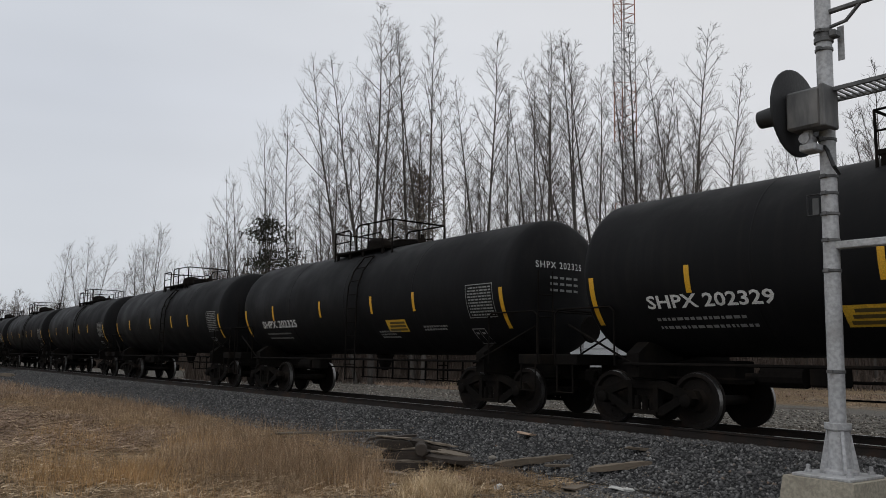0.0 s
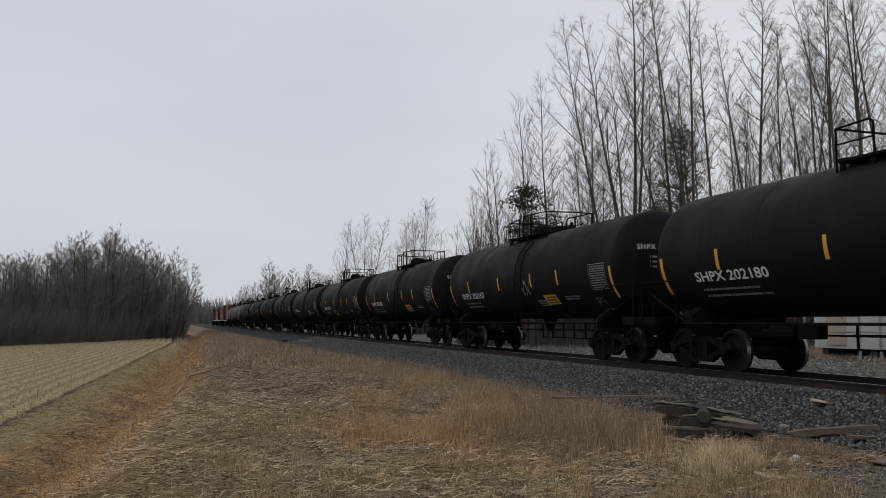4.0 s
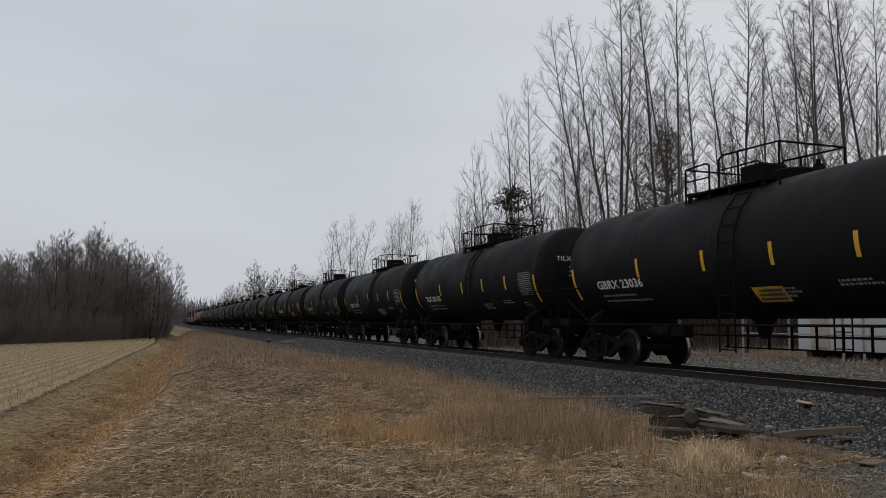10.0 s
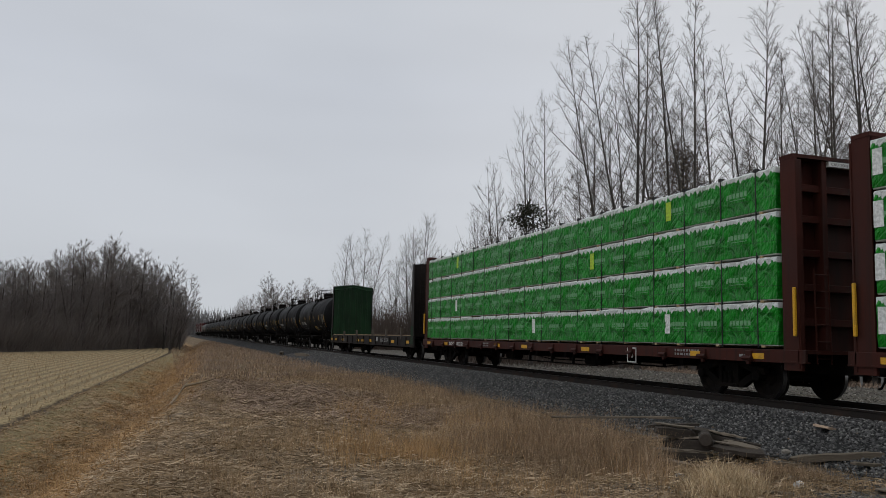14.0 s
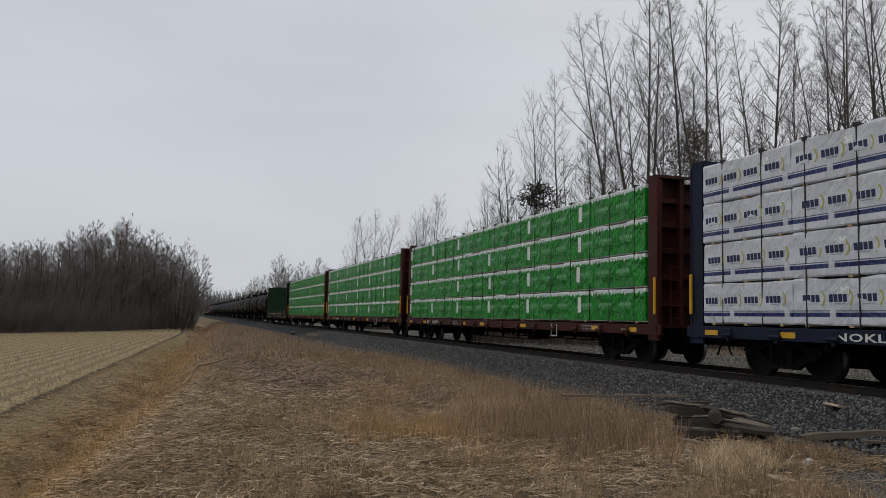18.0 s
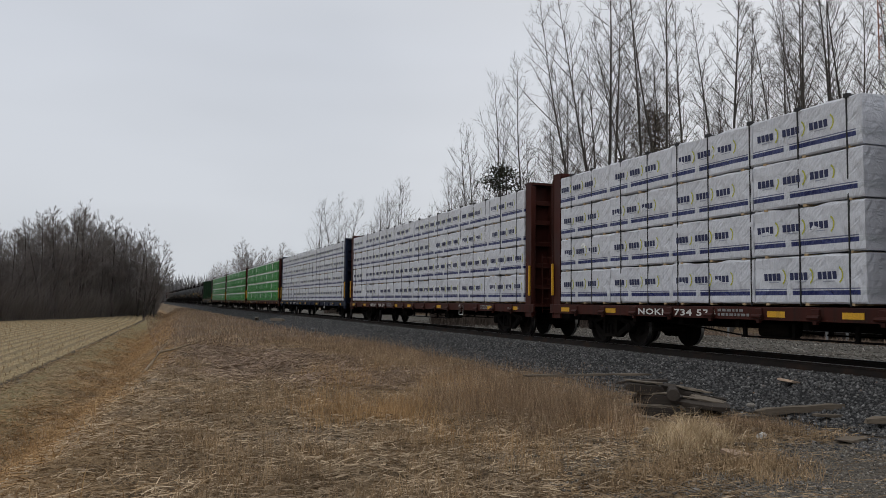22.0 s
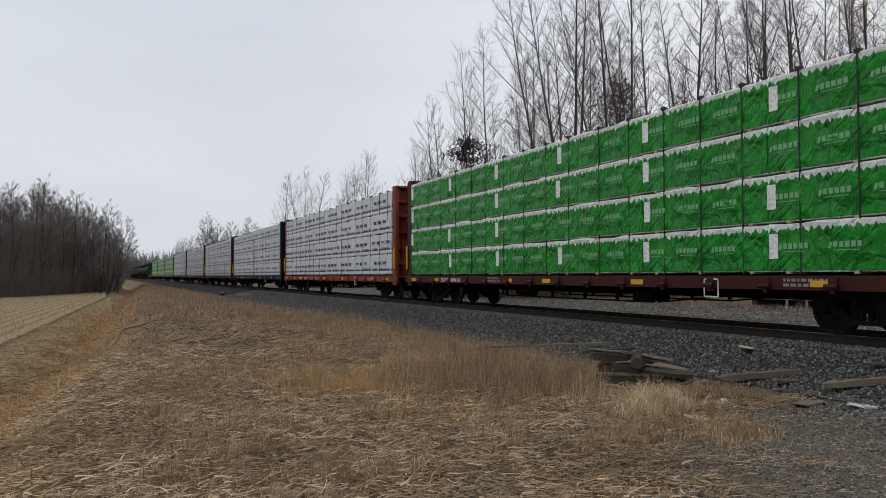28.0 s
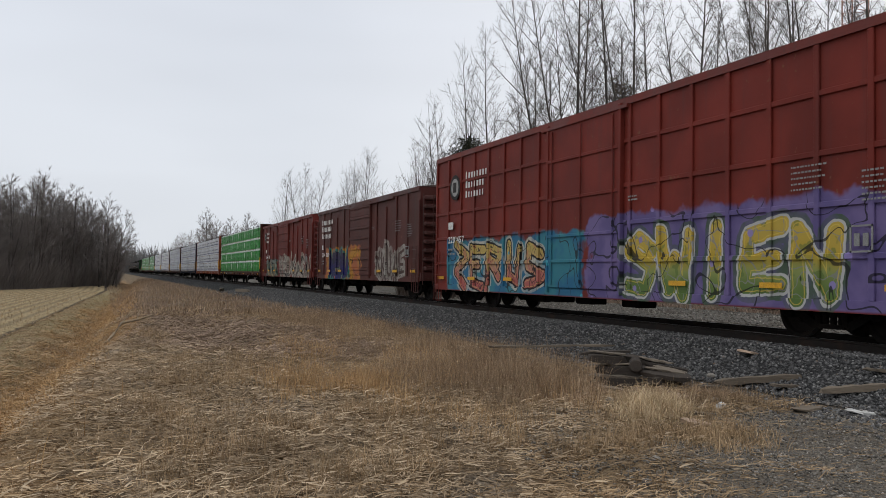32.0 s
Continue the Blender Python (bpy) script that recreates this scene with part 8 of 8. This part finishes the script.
def plank(name, label, mat, x, y, lift, length, wide, thick, turn, tilt=0.0, roll=0.0, seed=0, group="broken ties and boards"):
    """A rough split timber along its own x, with ragged ends."""
    r = random.Random(seed)
    n = 7
    f = Form()
    v = []
    for i in range(n + 1):
        t = -0.5 + i / n
        k = 1.0 if 0 < i < n else r.uniform(0.55, 0.9)
        for a, b in ((-1, -1), (1, -1), (1, 1), (-1, 1)):
            v.append((t * length + (r.uniform(-0.06, 0.06) * length if i in (0, n) else 0), a * wide / 2 * k + r.uniform(-0.008, 0.008), b * thick / 2 * k + r.uniform(-0.008, 0.008)))
    q = [(i * 4 + j, i * 4 + (j + 1) % 4, i * 4 + 4 + (j + 1) % 4, i * 4 + 4 + j) for i in range(n) for j in range(4)] + [(0, 1, 2, 3), (n * 4, n * 4 + 1, n * 4 + 2, n * 4 + 3)]
    f.add(v, q)
    ob = part(name, f, mat, at=pose(x, y, float(height(x, y)) + lift, roll, tilt, turn))
    return tagged(ob, label, "timber", group)


def build_litter():
    def p(x, y, lift, length, wide, thick, turn, tilt=0.0, roll=0.0, seed=0):
        plank("broken_tie", "grey weathered broken railway tie in the heap", OLD_WOOD, x + 0.08, y + 0.12, lift, length, wide, thick, turn, tilt, roll, seed)

    p(6.92, 9.95, 0.07, 0.78, 0.22, 0.17, -28, seed=1)
    p(7.05, 10.05, 0.23, 0.7, 0.2, 0.15, -48, -3, 6, seed=2)
    p(6.88, 10.14, 0.40, 0.6, 0.17, 0.11, -14, 5, 8, seed=3)
    p(7.00, 10.34, 0.46, 0.75, 0.14, 0.05, -24, -3, seed=4)
    p(7.30, 10.15, 0.12, 0.5, 0.22, 0.18, 48, seed=5)
    p(7.58, 10.15, 0.28, 0.62, 0.16, 0.12, -50, 9, 10, seed=6)
    p(7.52, 9.56, 0.19, 0.66, 0.26, 0.06, -42, 5, 14, seed=7)
    p(7.48, 9.66, 0.08, 0.42, 0.2, 0.14, 22, seed=8)
    p(7.82, 9.7, 0.08, 0.36, 0.17, 0.14, 44, 4, 8, seed=9)
    p(7.72, 9.8, 0.25, 0.6, 0.1, 0.04, -46, 7, seed=10)
    # thin pale slabs added so the ties show light upper faces
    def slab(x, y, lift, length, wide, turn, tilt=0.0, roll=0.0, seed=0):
        plank("split_slab", "thin pale slab added as the lit top of a tie", LIT_SLAB_WOOD, x + 0.08, y + 0.12, lift, length, wide, 0.024, turn, tilt, roll, seed)

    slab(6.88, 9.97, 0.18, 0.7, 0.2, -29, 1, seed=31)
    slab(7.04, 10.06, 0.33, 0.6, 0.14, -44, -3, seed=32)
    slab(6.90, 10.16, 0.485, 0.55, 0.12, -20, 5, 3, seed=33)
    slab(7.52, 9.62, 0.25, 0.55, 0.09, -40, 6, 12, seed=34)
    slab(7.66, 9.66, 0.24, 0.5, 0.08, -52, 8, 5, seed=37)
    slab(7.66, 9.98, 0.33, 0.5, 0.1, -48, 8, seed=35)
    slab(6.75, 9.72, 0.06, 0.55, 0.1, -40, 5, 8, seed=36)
    log = part("log", Form().lathe((-0.35, 0, 0), (1, 0, 0), [(0, 0.0), (0, 0.08), (0.02, 0.095), (0.3, 0.09), (0.68, 0.095), (0.7, 0.08), (0.7, 0)], 14), OLD_WOOD, at=pose(7.36, 10.1, float(height(7.36, 10.1)) + 0.3, 0, 2, 55))
    tagged(log, "short round weathered log on the heap", "timber", "broken ties and boards")
    b = lambda *a, **k: plank("split_board", "pale split board lying by the ballast", PALE_WOOD, *a, **k)
    b(6.75, 9.7, 0.05, 0.6, 0.12, 0.03, 124, 3, 6, seed=12)
    b(6.6, 11.3, 0.5, 1.9, 0.05, 0.03, 140, 3, seed=13)
    b(8.68, 9.03, 0.07, 1.2, 0.15, 0.085, -24, -5, seed=14)
    b(8.35, 9.15, 0.03, 0.9, 0.08, 0.03, -15, 3, seed=15)
    b(9.0, 7.6, 0.06, 1.0, 0.13, 0.08, -19, -4, seed=16)
    b(7.75, 7.25, 0.03, 0.42, 0.22, 0.03, 20, seed=17)
    b(8.75, 8.5, 0.03, 0.6, 0.13, 0.04, -5, 4, seed=18)
    b(6.3, 7.6, 0.03, 0.55, 0.1, 0.03, 150, seed=19)
    b(9.9, 8.0, 0.04, 0.5, 0.12, 0.04, -12, 5, seed=20)
    plank("flat_board", "pale painted board with yellow stains on gravel", LITTER, 8.4, 7.0, 0.03, 0.42, 0.26, 0.025, -15, 5, seed=21)
    plank("rust_plate", "rusty brown plate lying on the ballast", CARDBOARD, 9.92, 10.5, 0.05, 0.36, 0.26, 0.04, 20, 8, 6, seed=22)
    plank("cardboard_scrap", "crumpled brown cardboard scrap in the straw", CARDBOARD, 6.05, 7.2, 0.04, 0.34, 0.2, 0.05, 20, 8, 10, seed=23)
    plank("cardboard_scrap", "crumpled brown cardboard scrap in the straw", CARDBOARD, 7.1, 8.75, 0.06, 0.28, 0.2, 0.06, 70, 5, 14, seed=24)
    cup = part("paper_cup", Form().lathe((-0.06, 0, 0), (1, 0, 0), [(0, 0.034), (0.012, 0.036), (0.11, 0.045), (0.13, 0.047)], 14), LITTER, at=pose(6.96, 7.84, float(height(6.96, 7.84)) + 0.05, 0, 4, 30))
    tagged(cup, "small crushed white paper cup", "cup")
    for i, (x, y, s) in enumerate(((5.9, 8.6, 0.09), (6.8, 9.0, 0.07), (7.2, 8.2, 0.06), (5.2, 6.6, 0.06), (3.89, 5.17, 0.06), (4.3, 5.6, 0.06), (8.6, 9.9, 0.08))):
        f = Form()
        bm = bmesh.new()
        bmesh.ops.create_icosphere(bm, subdivisions=2, radius=s)
        for v in bm.verts:
            v.co *= 0.8 + 0.35 * noise.noise(v.co * 9 + Vector((i, i, i)))
            v.co.z *= 0.65
        bm.verts.index_update()
        f.add([v.co[:] for v in bm.verts], [[v.index for v in q.verts] for q in bm.faces])
        bm.free()
        tagged(part("stone", f, STONE if i == 4 else PEBBLE, at=pose(x, y, float(height(x, y)) + s * 0.35)), "loose stone lying in the dry grass", "stone", "loose stones")
    # fallen branch on the slope
    limb = Limbs()
    pts = [Vector((0.10, 24.6, 0)), Vector((0.28, 26.2, 0)), Vector((0.55, 27.4, 0)), Vector((1.0, 27.5, 0)), Vector((1.5, 27.4, 0))]
    for q in pts:
        q.z = float(height(q.x, q.y)) + 0.18
    pts[2].z += 0.15
    limb.tube(pts, [0.042, 0.05, 0.047, 0.034, 0.018], 7)
    limb.tube([pts[2], pts[2] + Vector((0.3, 0.6, 0.35))], [0.02, 0.008], 5)
    limb.tube([pts[3], pts[3] + Vector((0.1, 0.9, 0.25))], [0.016, 0.007], 5)
    tagged(new("fallen_branch", limb.mesh("fallen_branch", BRANCH_WOOD)), "long bare fallen branch on the ditch slope", "branch")
    # two pale sleepers left by the far track
    for i, (x, y, turn) in enumerate(((8.6, 66, 80), (9.0, 58, 100))):
        plank("broken_tie", "pale discarded railway tie far along the bank", PALE_WOOD, x, y, 0.12, 2.6, 0.26, 0.2, turn, seed=40 + i)


build_litter()

# ---- what moves ----
KNOTS = [0, 4, 8, 12, 16, 20, 24, 28, 32]
SPEED = [13.22, 13.06, 12.72, 13.14, 13.25, 13.21, 13.06, 13.64, 13.94]


def travelled(t):
    """Metres that the train has gone after t seconds."""
    s, k = 0.0, 0
    while k < 8 and t > KNOTS[k]:
        d = min(t, KNOTS[k + 1]) - KNOTS[k]
        a = (SPEED[k + 1] - SPEED[k]) / 4
        s += SPEED[k] * d + a * d * d / 2
        k += 1
    return s


def motions():
    times = [2.0 * i for i in range(17)]
    for car, u in CARS:
        walk(car, [(t, pose(TRACK, u + travelled(t), 0)) for t in times])
    for off, wheels in ROLLING.items():
        rows = [(i / FPS, pose(0, off, 0.457, -math.degrees(travelled(i / FPS) / 0.457), 0, 0)) for i in range(32 * FPS + 1)]
        first = wheels[0]
        walk(first, rows)
        for w in wheels[1:]:
            w.rotation_mode = "QUATERNION"
            w.animation_data_create()
            w.animation_data.action = first.animation_data.action
            w.animation_data.action_slot = first.animation_data.action_slot


motions()
